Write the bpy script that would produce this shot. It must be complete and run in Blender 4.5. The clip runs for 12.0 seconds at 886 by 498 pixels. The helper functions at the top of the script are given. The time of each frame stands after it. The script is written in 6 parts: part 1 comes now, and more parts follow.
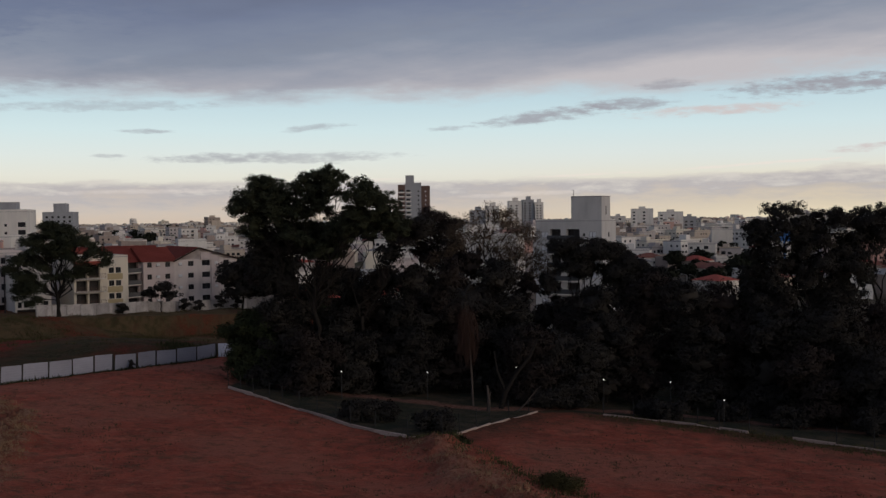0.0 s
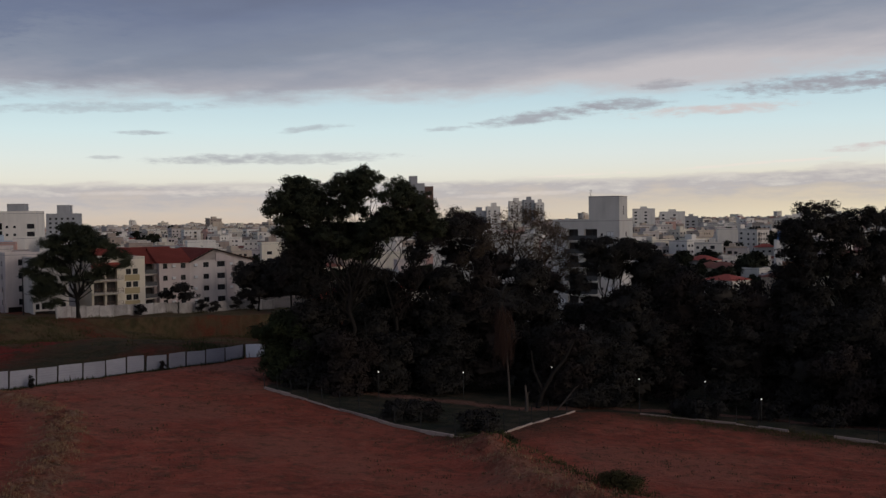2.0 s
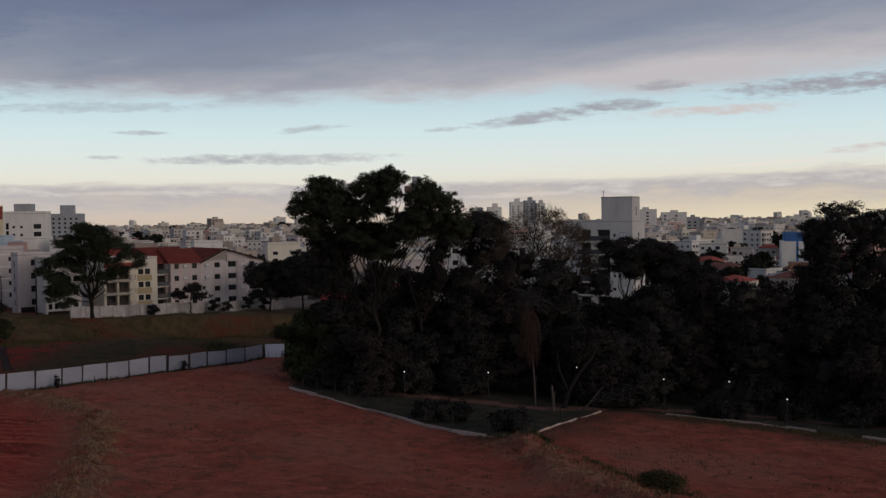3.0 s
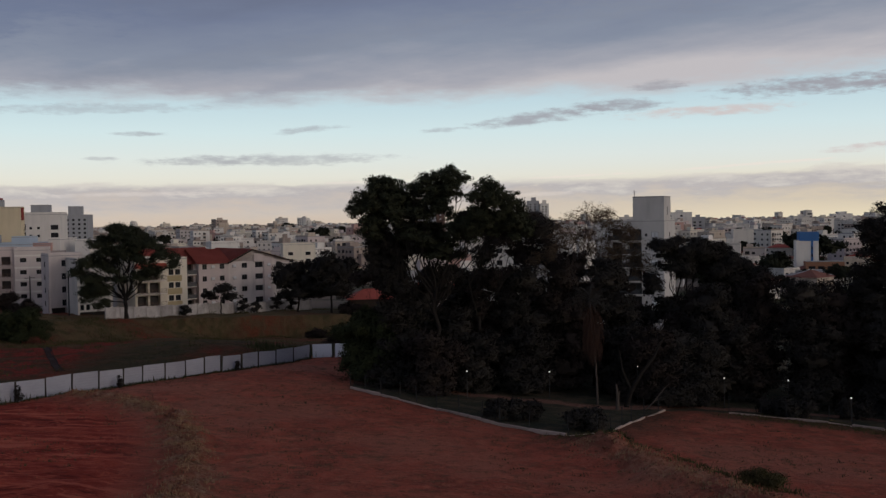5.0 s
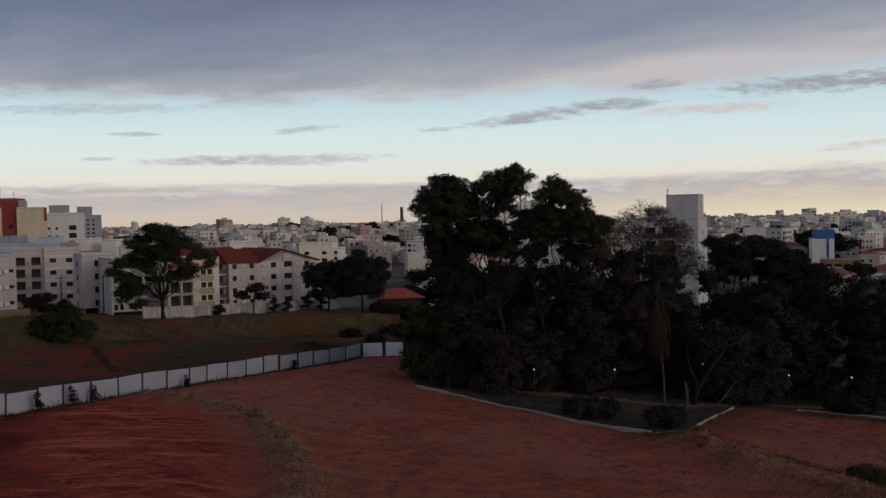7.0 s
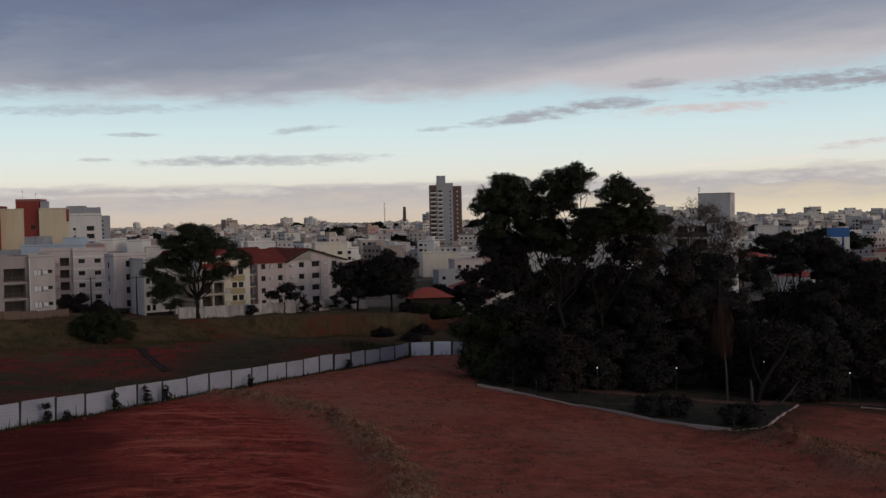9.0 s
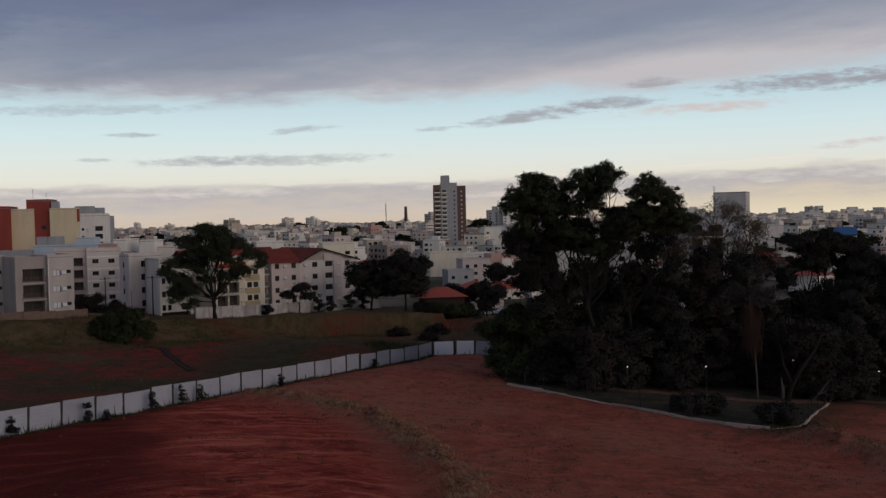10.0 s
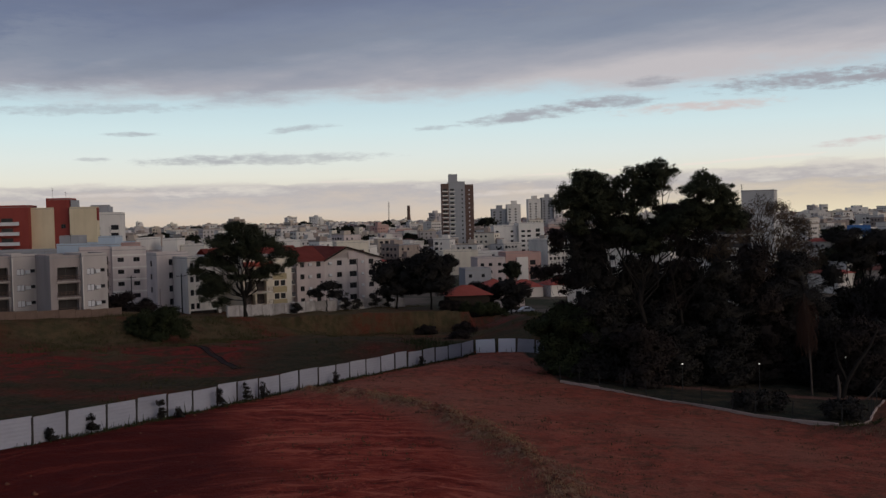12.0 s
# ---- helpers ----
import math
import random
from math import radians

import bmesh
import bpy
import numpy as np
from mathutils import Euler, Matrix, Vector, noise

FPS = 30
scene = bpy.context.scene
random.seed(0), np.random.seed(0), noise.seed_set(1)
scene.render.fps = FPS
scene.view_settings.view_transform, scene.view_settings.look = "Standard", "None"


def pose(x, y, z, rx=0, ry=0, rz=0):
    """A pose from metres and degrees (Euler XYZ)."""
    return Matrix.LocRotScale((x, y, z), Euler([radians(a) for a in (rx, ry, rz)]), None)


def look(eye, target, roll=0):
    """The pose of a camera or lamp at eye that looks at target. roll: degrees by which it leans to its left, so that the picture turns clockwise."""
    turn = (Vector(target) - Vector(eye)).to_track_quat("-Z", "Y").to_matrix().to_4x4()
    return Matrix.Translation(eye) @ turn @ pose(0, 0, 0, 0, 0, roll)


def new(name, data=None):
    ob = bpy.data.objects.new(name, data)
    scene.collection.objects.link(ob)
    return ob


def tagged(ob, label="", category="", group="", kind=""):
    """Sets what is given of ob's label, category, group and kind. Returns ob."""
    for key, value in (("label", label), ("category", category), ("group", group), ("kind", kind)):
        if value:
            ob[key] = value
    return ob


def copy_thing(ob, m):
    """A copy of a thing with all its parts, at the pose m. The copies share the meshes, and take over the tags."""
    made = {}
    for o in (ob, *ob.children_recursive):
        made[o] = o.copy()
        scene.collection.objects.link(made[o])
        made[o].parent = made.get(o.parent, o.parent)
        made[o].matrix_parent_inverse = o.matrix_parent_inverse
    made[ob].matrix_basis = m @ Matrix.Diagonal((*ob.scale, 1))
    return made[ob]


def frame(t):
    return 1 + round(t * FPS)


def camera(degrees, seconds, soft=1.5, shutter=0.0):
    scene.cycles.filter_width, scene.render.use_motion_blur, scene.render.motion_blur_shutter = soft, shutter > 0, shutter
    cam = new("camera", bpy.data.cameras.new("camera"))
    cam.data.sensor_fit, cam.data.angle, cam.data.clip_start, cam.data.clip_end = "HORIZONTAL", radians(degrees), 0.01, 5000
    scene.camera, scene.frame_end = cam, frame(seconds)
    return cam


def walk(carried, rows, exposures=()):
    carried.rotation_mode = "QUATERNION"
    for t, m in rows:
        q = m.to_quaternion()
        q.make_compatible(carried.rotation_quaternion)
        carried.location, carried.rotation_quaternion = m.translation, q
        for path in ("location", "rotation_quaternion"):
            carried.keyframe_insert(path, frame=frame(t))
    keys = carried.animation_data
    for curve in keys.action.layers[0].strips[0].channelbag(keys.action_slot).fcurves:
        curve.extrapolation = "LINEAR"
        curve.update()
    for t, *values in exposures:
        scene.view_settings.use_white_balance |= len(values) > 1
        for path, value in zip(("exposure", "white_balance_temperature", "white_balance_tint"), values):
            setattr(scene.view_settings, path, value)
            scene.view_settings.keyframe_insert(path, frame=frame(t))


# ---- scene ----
cam = camera(48.2, 12.0, soft=1.4)
METRES, EYE, TILT, LEAN, TURN = 38.5, 17.13, 0.0, 0.0, 0.0
ROWS = [
    (0.0, 0.0, 0.0, 0.0, -0.02, -1.83, 0.65),
    (0.5, -0.022, -0.001, 0.0002, -0.05, -1.82, 0.73),
    (1.0, -0.0481, -0.0032, 0.0005, -0.09, -1.82, 0.79),
    (1.5, -0.0772, -0.0041, 0.0007, -0.13, -1.81, 0.81),
    (2.0, -0.1107, -0.0051, 0.0007, -0.18, -1.8, 0.81),
    (2.5, -0.1468, -0.0068, 0.0011, -0.22, -1.79, 0.81),
    (3.0, -0.1879, -0.0086, 0.0011, -0.26, -1.77, 0.76),
    (5.0, -0.3717, -0.0106, 0.0008, -0.4, -1.74, 0.86),
    (5.5, -0.4207, -0.0114, 0.0009, -0.44, -1.74, 0.88),
    (6.0, -0.4713, -0.0117, 0.0009, -0.49, -1.76, 0.95),
    (6.5, -0.5196, -0.0111, 0.0013, -0.51, -1.77, 1.01),
    (7.0, -0.5682, -0.0102, 0.0015, -0.55, -1.78, 1.05),
    (9.0, -0.7522, -0.0102, 0.0031, -0.66, -1.8, 1.24),
    (9.5, -0.7962, -0.0099, 0.0032, -0.68, -1.8, 1.29),
    (10.0, -0.8403, -0.0101, 0.0032, -0.71, -1.81, 1.33),
    (10.5, -0.883, -0.0103, 0.0032, -0.73, -1.82, 1.36),
    (11.0, -0.9242, -0.0101, 0.003, -0.74, -1.83, 1.37),
    (11.5, -0.9625, -0.0097, 0.003, -0.76, -1.84, 1.38),
    (12.0, -0.9997, -0.0097, 0.0028, -0.78, -1.87, 1.38),
]
walk(cam, [(t, pose(0, 0, EYE, TILT, LEAN, TURN) @ pose(METRES * x, METRES * y, METRES * z, 90 + pitch, roll, yaw)) for t, x, y, z, yaw, pitch, roll in ROWS])

# ---- world, sun ----
SUN_AZ, SUN_EL = 126.0, 6.0   # degrees clockwise from ahead (+y), above the horizon
world = bpy.data.worlds.new("dusk_sky")
scene.world = world
world.use_nodes = True
WN, WL = world.node_tree.nodes, world.node_tree.links
WN.clear()


def wmath(op, a, b=0.0, c=0.0):
    n = WN.new("ShaderNodeMath")
    n.operation = op
    for i, v in enumerate((a, b, c)):
        if hasattr(v, "links"):
            WL.new(v, n.inputs[i])
        else:
            n.inputs[i].default_value = v
    return n.outputs[0]


def wsmooth(v, lo, hi):
    n = WN.new("ShaderNodeMapRange")
    n.interpolation_type = "SMOOTHSTEP"
    WL.new(v, n.inputs["Value"])
    n.inputs["From Min"].default_value, n.inputs["From Max"].default_value = lo, hi
    return n.outputs["Result"]


def wmix(f, a, b):
    n = WN.new("ShaderNodeMix")
    n.data_type = "RGBA"
    for sock, v in ((n.inputs[0], f), (n.inputs[6], a), (n.inputs[7], b)):
        if hasattr(v, "links"):
            WL.new(v, sock)
        elif isinstance(v, tuple):
            sock.default_value = (*v, 1)
        else:
            sock.default_value = v
    return n.outputs[2]


def wnoise(sx, sy, detail=6.0, rough=0.55, off=0.0):
    n = WN.new("ShaderNodeTexNoise")
    n.inputs["Scale"].default_value = 1.0
    n.inputs["Detail"].default_value, n.inputs["Roughness"].default_value = detail, rough
    comb = WN.new("ShaderNodeCombineXYZ")
    WL.new(wmath("MULTIPLY", AZ, sx), comb.inputs[0])
    WL.new(wmath("MULTIPLY", EL, sy), comb.inputs[1])
    comb.inputs[2].default_value = off
    WL.new(comb.outputs[0], n.inputs["Vector"])
    return wmath("SUBTRACT", n.outputs["Fac"], 0.5)


def wramp(v, stops):
    n = WN.new("ShaderNodeValToRGB")
    WL.new(v, n.inputs[0])
    e = n.color_ramp.elements
    while len(e) < len(stops):
        e.new(0.5)
    for el, (p, c) in zip(e, stops):
        el.position, el.color = p, (*c, 1)
    return n.outputs[0]


coord = WN.new("ShaderNodeTexCoord")
sep = WN.new("ShaderNodeSeparateXYZ")
WL.new(coord.outputs["Generated"], sep.inputs[0])
AZ = wmath("MULTIPLY", wmath("ARCTAN2", sep.outputs[0], sep.outputs[1]), 57.2958)
EL = wmath("MULTIPLY", wmath("ARCSINE", sep.outputs[2]), 57.2958)

# clear air: pale blue over cream, with a physical sky mixed in
air = wramp(wmath("DIVIDE", EL, 20.0), [(0.0, (0.68, 0.56, 0.46)), (0.07, (0.76, 0.71, 0.62)), (0.125, (0.82, 0.82, 0.75)), (0.18, (0.77, 0.84, 0.83)), (0.25, (0.68, 0.83, 0.87)),
                                        (0.33, (0.57, 0.74, 0.82)), (0.6, (0.30, 0.40, 0.55))])
sky = WN.new("ShaderNodeTexSky")
sky.sky_type, sky.sun_disc = "NISHITA", False
sky.sun_elevation, sky.sun_rotation = radians(SUN_EL), radians(SUN_AZ)
air = wmix(0.12, air, wmix(0.88, sky.outputs[0], (0.0, 0.0, 0.0)))
warm = wsmooth(AZ, -4.0, 24.0)
air = wmix(wmath("MULTIPLY", warm, wsmooth(EL, 3.2, 0.6)), air, (0.80, 0.70, 0.51))

streak = wnoise(0.22, 1.0, 7, 0.6)
fine = wnoise(0.9, 3.6, 6, 0.62, 3.0)
broad = wnoise(0.06, 0.28, 5, 0.55, 7.0)
comb = WN.new("ShaderNodeCombineXYZ")
WL.new(wmath("MULTIPLY", wmath("ADD", AZ, wmath("MULTIPLY", EL, -1.6)), 0.045), comb.inputs[0])
WL.new(wmath("MULTIPLY", wmath("ADD", EL, wmath("MULTIPLY", AZ, -0.20)), 0.42), comb.inputs[1])
comb.inputs[2].default_value = 11.0
slant = WN.new("ShaderNodeTexNoise")
slant.inputs["Scale"].default_value, slant.inputs["Detail"].default_value = 1.0, 6.0
WL.new(comb.outputs[0], slant.inputs["Vector"])
diag = wmath("SUBTRACT", slant.outputs["Fac"], 0.5)

# low bank of haze cloud over the horizon
low_top = wmath("ADD", 2.15, wmath("MULTIPLY", wsmooth(AZ, 8.0, 26.0), 0.45))
low_in = wmath("ADD", wmath("SUBTRACT", low_top, EL), wmath("ADD", wmath("MULTIPLY", streak, 1.3), wmath("MULTIPLY", fine, 0.4)))
low = wsmooth(low_in, -0.12, 0.25)
low_col = wramp(wmath("ADD", wmath("DIVIDE", EL, 3.0), wmath("ADD", wmath("MULTIPLY", streak, 1.5), wmath("MULTIPLY", fine, 0.5))), [(0.0, (0.60, 0.51, 0.44)), (0.25, (0.56, 0.50, 0.46)), (0.55, (0.49, 0.46, 0.46)), (0.85, (0.66, 0.62, 0.57))])
low_col = wmix(wmath("MULTIPLY", warm, wmath("MULTIPLY", wsmooth(wmath("ADD", EL, wmath("MULTIPLY", streak, 2.0)), 1.7, 0.6), 0.6)), low_col, (0.74, 0.63, 0.44))
col = wmix(wmath("MULTIPLY", low, wsmooth(EL, -0.5, 1.0)), air, low_col)

# high deck, whose soft lower edge lies some seven degrees up
edge = wmath("ADD", 6.75, wmath("MULTIPLY", wsmooth(AZ, 10.0, 27.0), 1.0))
deck_in = wmath("ADD", wmath("SUBTRACT", EL, edge), wmath("ADD", wmath("MULTIPLY", streak, 2.0), wmath("ADD", wmath("MULTIPLY", broad, 1.6), wmath("MULTIPLY", fine, 0.55))))
deck = wsmooth(deck_in, -0.5, 1.0)
tone = wmath("ADD", wmath("DIVIDE", wmath("SUBTRACT", EL, 6.5), 6.8), wmath("ADD", wmath("MULTIPLY", broad, 0.34), wmath("MULTIPLY", streak, 0.24)))
tone = wmath("ADD", tone, wmath("MULTIPLY", diag, 0.42))
tone = wmath("SUBTRACT", wmath("ADD", tone, 0.02), wmath("MULTIPLY", wsmooth(AZ, -16.0, 20.0), 0.26))
deck_col = wramp(tone, [(0.0, (0.53, 0.505, 0.525)), (0.2, (0.36, 0.37, 0.425)), (0.42, (0.24, 0.274, 0.352)), (0.75, (0.172, 0.204, 0.298)), (1.0, (0.142, 0.166, 0.245))])
col = wmix(deck, col, deck_col)

# single streaks of cloud: az, el, half width, half height, slope, colour, strength
GREY, PINK = (0.34, 0.34, 0.38), (0.62, 0.53, 0.52)
RIM, MILD = (0.84, 0.75, 0.68), (0.56, 0.50, 0.42)
SLATE, DUSK = (0.235, 0.255, 0.31), (0.15, 0.185, 0.285)
HIGH_STREAKS = [(-11.0, 9.2, 17.0, 0.75, 0.165, SLATE, 0.25), (-26.0, 12.2, 13.0, 3.0, 0.10, DUSK, 0.6), (20.0, 13.0, 16.0, 1.6, 0.10, SLATE, 0.35), (-7.2, 5.2, 2.0, 0.22, 0.09, GREY, 0.55), (-16.6, 4.93, 1.6, 0.16, 0.0, GREY, 0.6),
                (0.3, 5.1, 1.3, 0.16, 0.03, GREY, 0.5), (6.2, 5.75, 4.3, 0.40, 0.11, GREY, 0.85), (10.4, 6.25, 3.0, 0.40, 0.02, GREY, 0.8), (15.4, 5.78, 4.6, 0.33, 0.03, PINK, 0.8), (20.9, 6.85, 5.2, 0.60, 0.02, GREY, 0.95),
                (26.5, 7.0, 4.0, 0.62, 0.03, GREY, 0.9), (12.8, 7.3, 1.7, 0.30, 0.0, GREY, 0.7), (-19.0, 6.25, 6.0, 0.32, 0.03, GREY, 0.45)]
LOW_STREAKS = [(-9.2, 3.5, 7.4, 0.36, 0.012, GREY, 0.55), (-12.6, 3.42, 3.6, 0.30, 0.03, GREY, 0.4), (-18.5, 3.6, 0.9, 0.11, 0.0, GREY, 0.5), (23.6, 3.5, 2.4, 0.24, 0.07, PINK, 0.8), (17.5, 2.75, 4.5, 0.10, 0.05, RIM, 0.7),
               (8.5, 2.35, 3.5, 0.09, 0.02, RIM, 0.6), (5.0, 1.3, 4.0, 0.16, 0.03, RIM, 0.35), (-17.0, 1.6, 5.0, 0.15, 0.02, RIM, 0.35), (22.0, 1.5, 6.0, 0.12, 0.03, MILD, 0.5), (-4.0, 2.2, 3.0, 0.10, 0.02, RIM, 0.45)]
for az, el, wa, we, slope, tint, power in HIGH_STREAKS + LOW_STREAKS:
    da = wmath("SUBTRACT", AZ, az)
    de = wmath("SUBTRACT", wmath("SUBTRACT", EL, el), wmath("MULTIPLY", da, slope))
    de = wmath("ADD", de, wmath("MULTIPLY", streak, 0.9 * we + 0.2))
    r = wmath("ADD", wmath("POWER", wmath("ABSOLUTE", wmath("DIVIDE", da, wa)), 2.0), wmath("POWER", wmath("ABSOLUTE", wmath("DIVIDE", de, we)), 2.0))
    body = wmath("ADD", wmath("SUBTRACT", 1.0, r), wmath("ADD", wmath("MULTIPLY", fine, 3.4), wmath("MULTIPLY", streak, 1.5)))
    col = wmix(wmath("MULTIPLY", wsmooth(body, -0.25, 1.25), power), col, tint)

back = WN.new("ShaderNodeBackground")
WL.new(col, back.inputs[0])
back.inputs[1].default_value = 1.0
out = WN.new("ShaderNodeOutputWorld")
WL.new(back.outputs[0], out.inputs[0])

sun = new("sun", bpy.data.lights.new("sun", "SUN"))
sun.data.energy, sun.data.angle, sun.data.color = 1.15, radians(55), (1.0, 0.83, 0.69)
a, e = radians(SUN_AZ), radians(SUN_EL)
sun.matrix_world = look((200 * math.sin(a), 200 * math.cos(a), 60), (200 * math.sin(a) - math.sin(a) * math.cos(e), 200 * math.cos(a) - math.cos(a) * math.cos(e), 60 - math.sin(e)))
scene.view_settings.exposure = 0.0


# ---- materials ----
def material(name, base, rough=0.8, metal=0.0, vary=0.25, scale=1.0, fine_scale=12.0, bump=0.2, island=False, rand=0.0, streaks=0.0, emit=None):
    """A surface with two scales of variation and fine relief, in metres."""
    m = bpy.data.materials.new(name)
    m.use_nodes = True
    nt = m.node_tree
    n, l = nt.nodes, nt.links
    p = n["Principled BSDF"]
    p.inputs["Roughness"].default_value, p.inputs["Metallic"].default_value = rough, metal
    if rough >= 0.75:
        p.inputs["Specular IOR Level"].default_value = 0.12
    if emit:
        p.inputs["Emission Color"].default_value, p.inputs["Emission Strength"].default_value = (*emit[0], 1), emit[1]
    tc = n.new("ShaderNodeTexCoord")

    def tex(s, det, stretch=(1, 1, 1)):
        mp = n.new("ShaderNodeMapping")
        mp.inputs["Scale"].default_value = stretch
        if rand:
            oi, far_off = n.new("ShaderNodeObjectInfo"), n.new("ShaderNodeVectorMath")
            far_off.operation = "MULTIPLY_ADD"
            l.new(oi.outputs["Random"], far_off.inputs[0])
            far_off.inputs[1].default_value = (83.0, 57.0, 31.0)
            l.new(tc.outputs["Object"], far_off.inputs[2])
            l.new(far_off.outputs[0], mp.inputs[0])
        else:
            l.new(tc.outputs["Object"], mp.inputs[0])
        t = n.new("ShaderNodeTexNoise")
        t.inputs["Scale"].default_value, t.inputs["Detail"].default_value = s, det
        l.new(mp.outputs[0], t.inputs["Vector"])
        return t.outputs["Fac"]

    big, small = tex(scale, 4), tex(fine_scale, 5)

    def mth(op, x, y):
        k = n.new("ShaderNodeMath")
        k.operation = op
        for i, v in enumerate((x, y)):
            if hasattr(v, "links"):
                l.new(v, k.inputs[i])
            else:
                k.inputs[i].default_value = v
        return k.outputs[0]

    f = mth("ADD", mth("MULTIPLY", big, 1.2 * vary), mth("MULTIPLY", small, 0.8 * vary))
    f = mth("ADD", f, 1.0 - vary)
    if streaks:
        st = tex(1.0, 2, (0.5, 0.5, 0.10))
        f = mth("SUBTRACT", f, mth("MULTIPLY", mth("MAXIMUM", mth("SUBTRACT", st, 0.48), 0.0), streaks))
    if island:
        g = n.new("ShaderNodeNewGeometry")
        f = mth("MULTIPLY", f, mth("ADD", mth("MULTIPLY", g.outputs["Random Per Island"], 0.22), 0.89))
    if rand:
        o = n.new("ShaderNodeObjectInfo")
        f = mth("MULTIPLY", f, mth("ADD", mth("MULTIPLY", o.outputs["Random"], rand), 1.0 - rand / 2))
    mul = n.new("ShaderNodeVectorMath")
    mul.operation = "SCALE"
    mul.inputs[0].default_value = base
    l.new(f, mul.inputs["Scale"])
    l.new(mul.outputs[0], p.inputs["Base Color"])
    if bump:
        b = n.new("ShaderNodeBump")
        b.inputs["Strength"].default_value, b.inputs["Distance"].default_value = bump, 0.05
        l.new(small, b.inputs["Height"])
        l.new(b.outputs[0], p.inputs["Normal"])
    return m


def leaf_material(name, base, lush=0.0):
    m = material(name, base, rough=0.9, vary=0.35, scale=0.25, fine_scale=3.0, bump=0.0, island=True)
    n, l = m.node_tree.nodes, m.node_tree.links
    p = n["Principled BSDF"]
    p.inputs["Specular IOR Level"].default_value = 0.03
    return m


M = {}
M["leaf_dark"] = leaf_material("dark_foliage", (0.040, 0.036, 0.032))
M["leaf_top"] = leaf_material("dark_green_foliage", (0.048, 0.052, 0.032))
M["leaf_green"] = leaf_material("green_foliage", (0.046, 0.052, 0.025))
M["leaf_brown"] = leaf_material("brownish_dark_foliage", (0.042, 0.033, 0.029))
M["leaf_dry"] = leaf_material("dry_sparse_foliage", (0.12, 0.085, 0.058))
M["leaf_far"] = leaf_material("far_foliage", (0.034, 0.036, 0.024))
M["dead_frond"] = leaf_material("dead_palm_fronds", (0.048, 0.028, 0.022))
M["grass"] = leaf_material("coarse_grass", (0.082, 0.070, 0.032))
M["grass_mid"] = leaf_material("brownish_weeds", (0.105, 0.068, 0.040))
M["grass_dry"] = leaf_material("dry_grass", (0.27, 0.165, 0.098))
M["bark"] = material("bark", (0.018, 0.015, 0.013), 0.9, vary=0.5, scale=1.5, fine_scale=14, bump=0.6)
M["bark_brown"] = material("brown_twigs", (0.045, 0.033, 0.026), 0.9, vary=0.4, scale=1.5, fine_scale=14, bump=0.4)
M["bark_pale"] = material("pale_bark", (0.075, 0.06, 0.052), 0.9, vary=0.4, scale=1.5, fine_scale=14, bump=0.5)
M["white"] = material("white_render", (0.71, 0.665, 0.61), 0.85, vary=0.12, scale=0.3, fine_scale=3, bump=0.05, streaks=0.5)
M["offwhite"] = material("offwhite_render", (0.64, 0.59, 0.53), 0.85, vary=0.14, scale=0.3, fine_scale=3, bump=0.05, streaks=0.6)
M["mauve"] = material("greyish_pink_render", (0.54, 0.455, 0.43), 0.85, vary=0.14, scale=0.3, fine_scale=3, bump=0.05, streaks=0.5)
M["dove"] = material("dove_grey_render", (0.53, 0.505, 0.485), 0.85, vary=0.12, scale=0.3, fine_scale=3, bump=0.05, streaks=0.6)
M["blush"] = material("pale_blush_render", (0.60, 0.525, 0.49), 0.85, vary=0.18, scale=0.3, fine_scale=3, bump=0.05, streaks=0.8)
M["greige"] = material("grey_beige_render", (0.47, 0.42, 0.395), 0.85, vary=0.16, scale=0.3, fine_scale=3, bump=0.05, streaks=0.6)
M["taupe"] = material("taupe_render", (0.35, 0.30, 0.285), 0.85, vary=0.16, scale=0.3, fine_scale=3, bump=0.05, streaks=0.6)
M["cream"] = material("cream_render", (0.70, 0.63, 0.515), 0.85, vary=0.12, scale=0.3, fine_scale=3, bump=0.05, streaks=0.5)
M["yellow"] = material("yellow_render", (0.65, 0.54, 0.37), 0.85, vary=0.1, scale=0.25, fine_scale=3, bump=0.05, streaks=0.4)
M["ochre"] = material("ochre_band_render", (0.42, 0.34, 0.20), 0.85, vary=0.12, scale=0.3, fine_scale=3, bump=0.05, streaks=0.4)
M["red"] = material("dark_red_render", (0.26, 0.055, 0.045), 0.8, vary=0.15, scale=0.3, fine_scale=3, bump=0.05, streaks=0.4)
M["brown"] = material("brown_cladding", (0.135, 0.085, 0.07), 0.75, vary=0.12, scale=0.3, fine_scale=3, bump=0.05, streaks=0.3)
M["grey"] = material("grey_render", (0.33, 0.33, 0.34), 0.85, vary=0.12, scale=0.3, fine_scale=3, bump=0.05, streaks=0.4)
M["paleblue"] = material("pale_blue_render", (0.44, 0.51, 0.58), 0.85, vary=0.1, scale=0.3, fine_scale=3, bump=0.05, streaks=0.4)
M["blue"] = material("blue_render", (0.06, 0.15, 0.34), 0.8, vary=0.12, scale=0.3, fine_scale=3, bump=0.05, streaks=0.3)
M["pink"] = material("salmon_render", (0.48, 0.30, 0.26), 0.85, vary=0.12, scale=0.3, fine_scale=3, bump=0.05, streaks=0.4)
M["brick"] = material("raw_brick_infill", (0.30, 0.15, 0.09), 0.9, vary=0.3, scale=0.8, fine_scale=8, bump=0.3)
M["concrete"] = material("weathered_concrete", (0.40, 0.365, 0.345), 0.9, vary=0.8, scale=0.5, fine_scale=3, bump=0.3, streaks=1.6, rand=0.35)
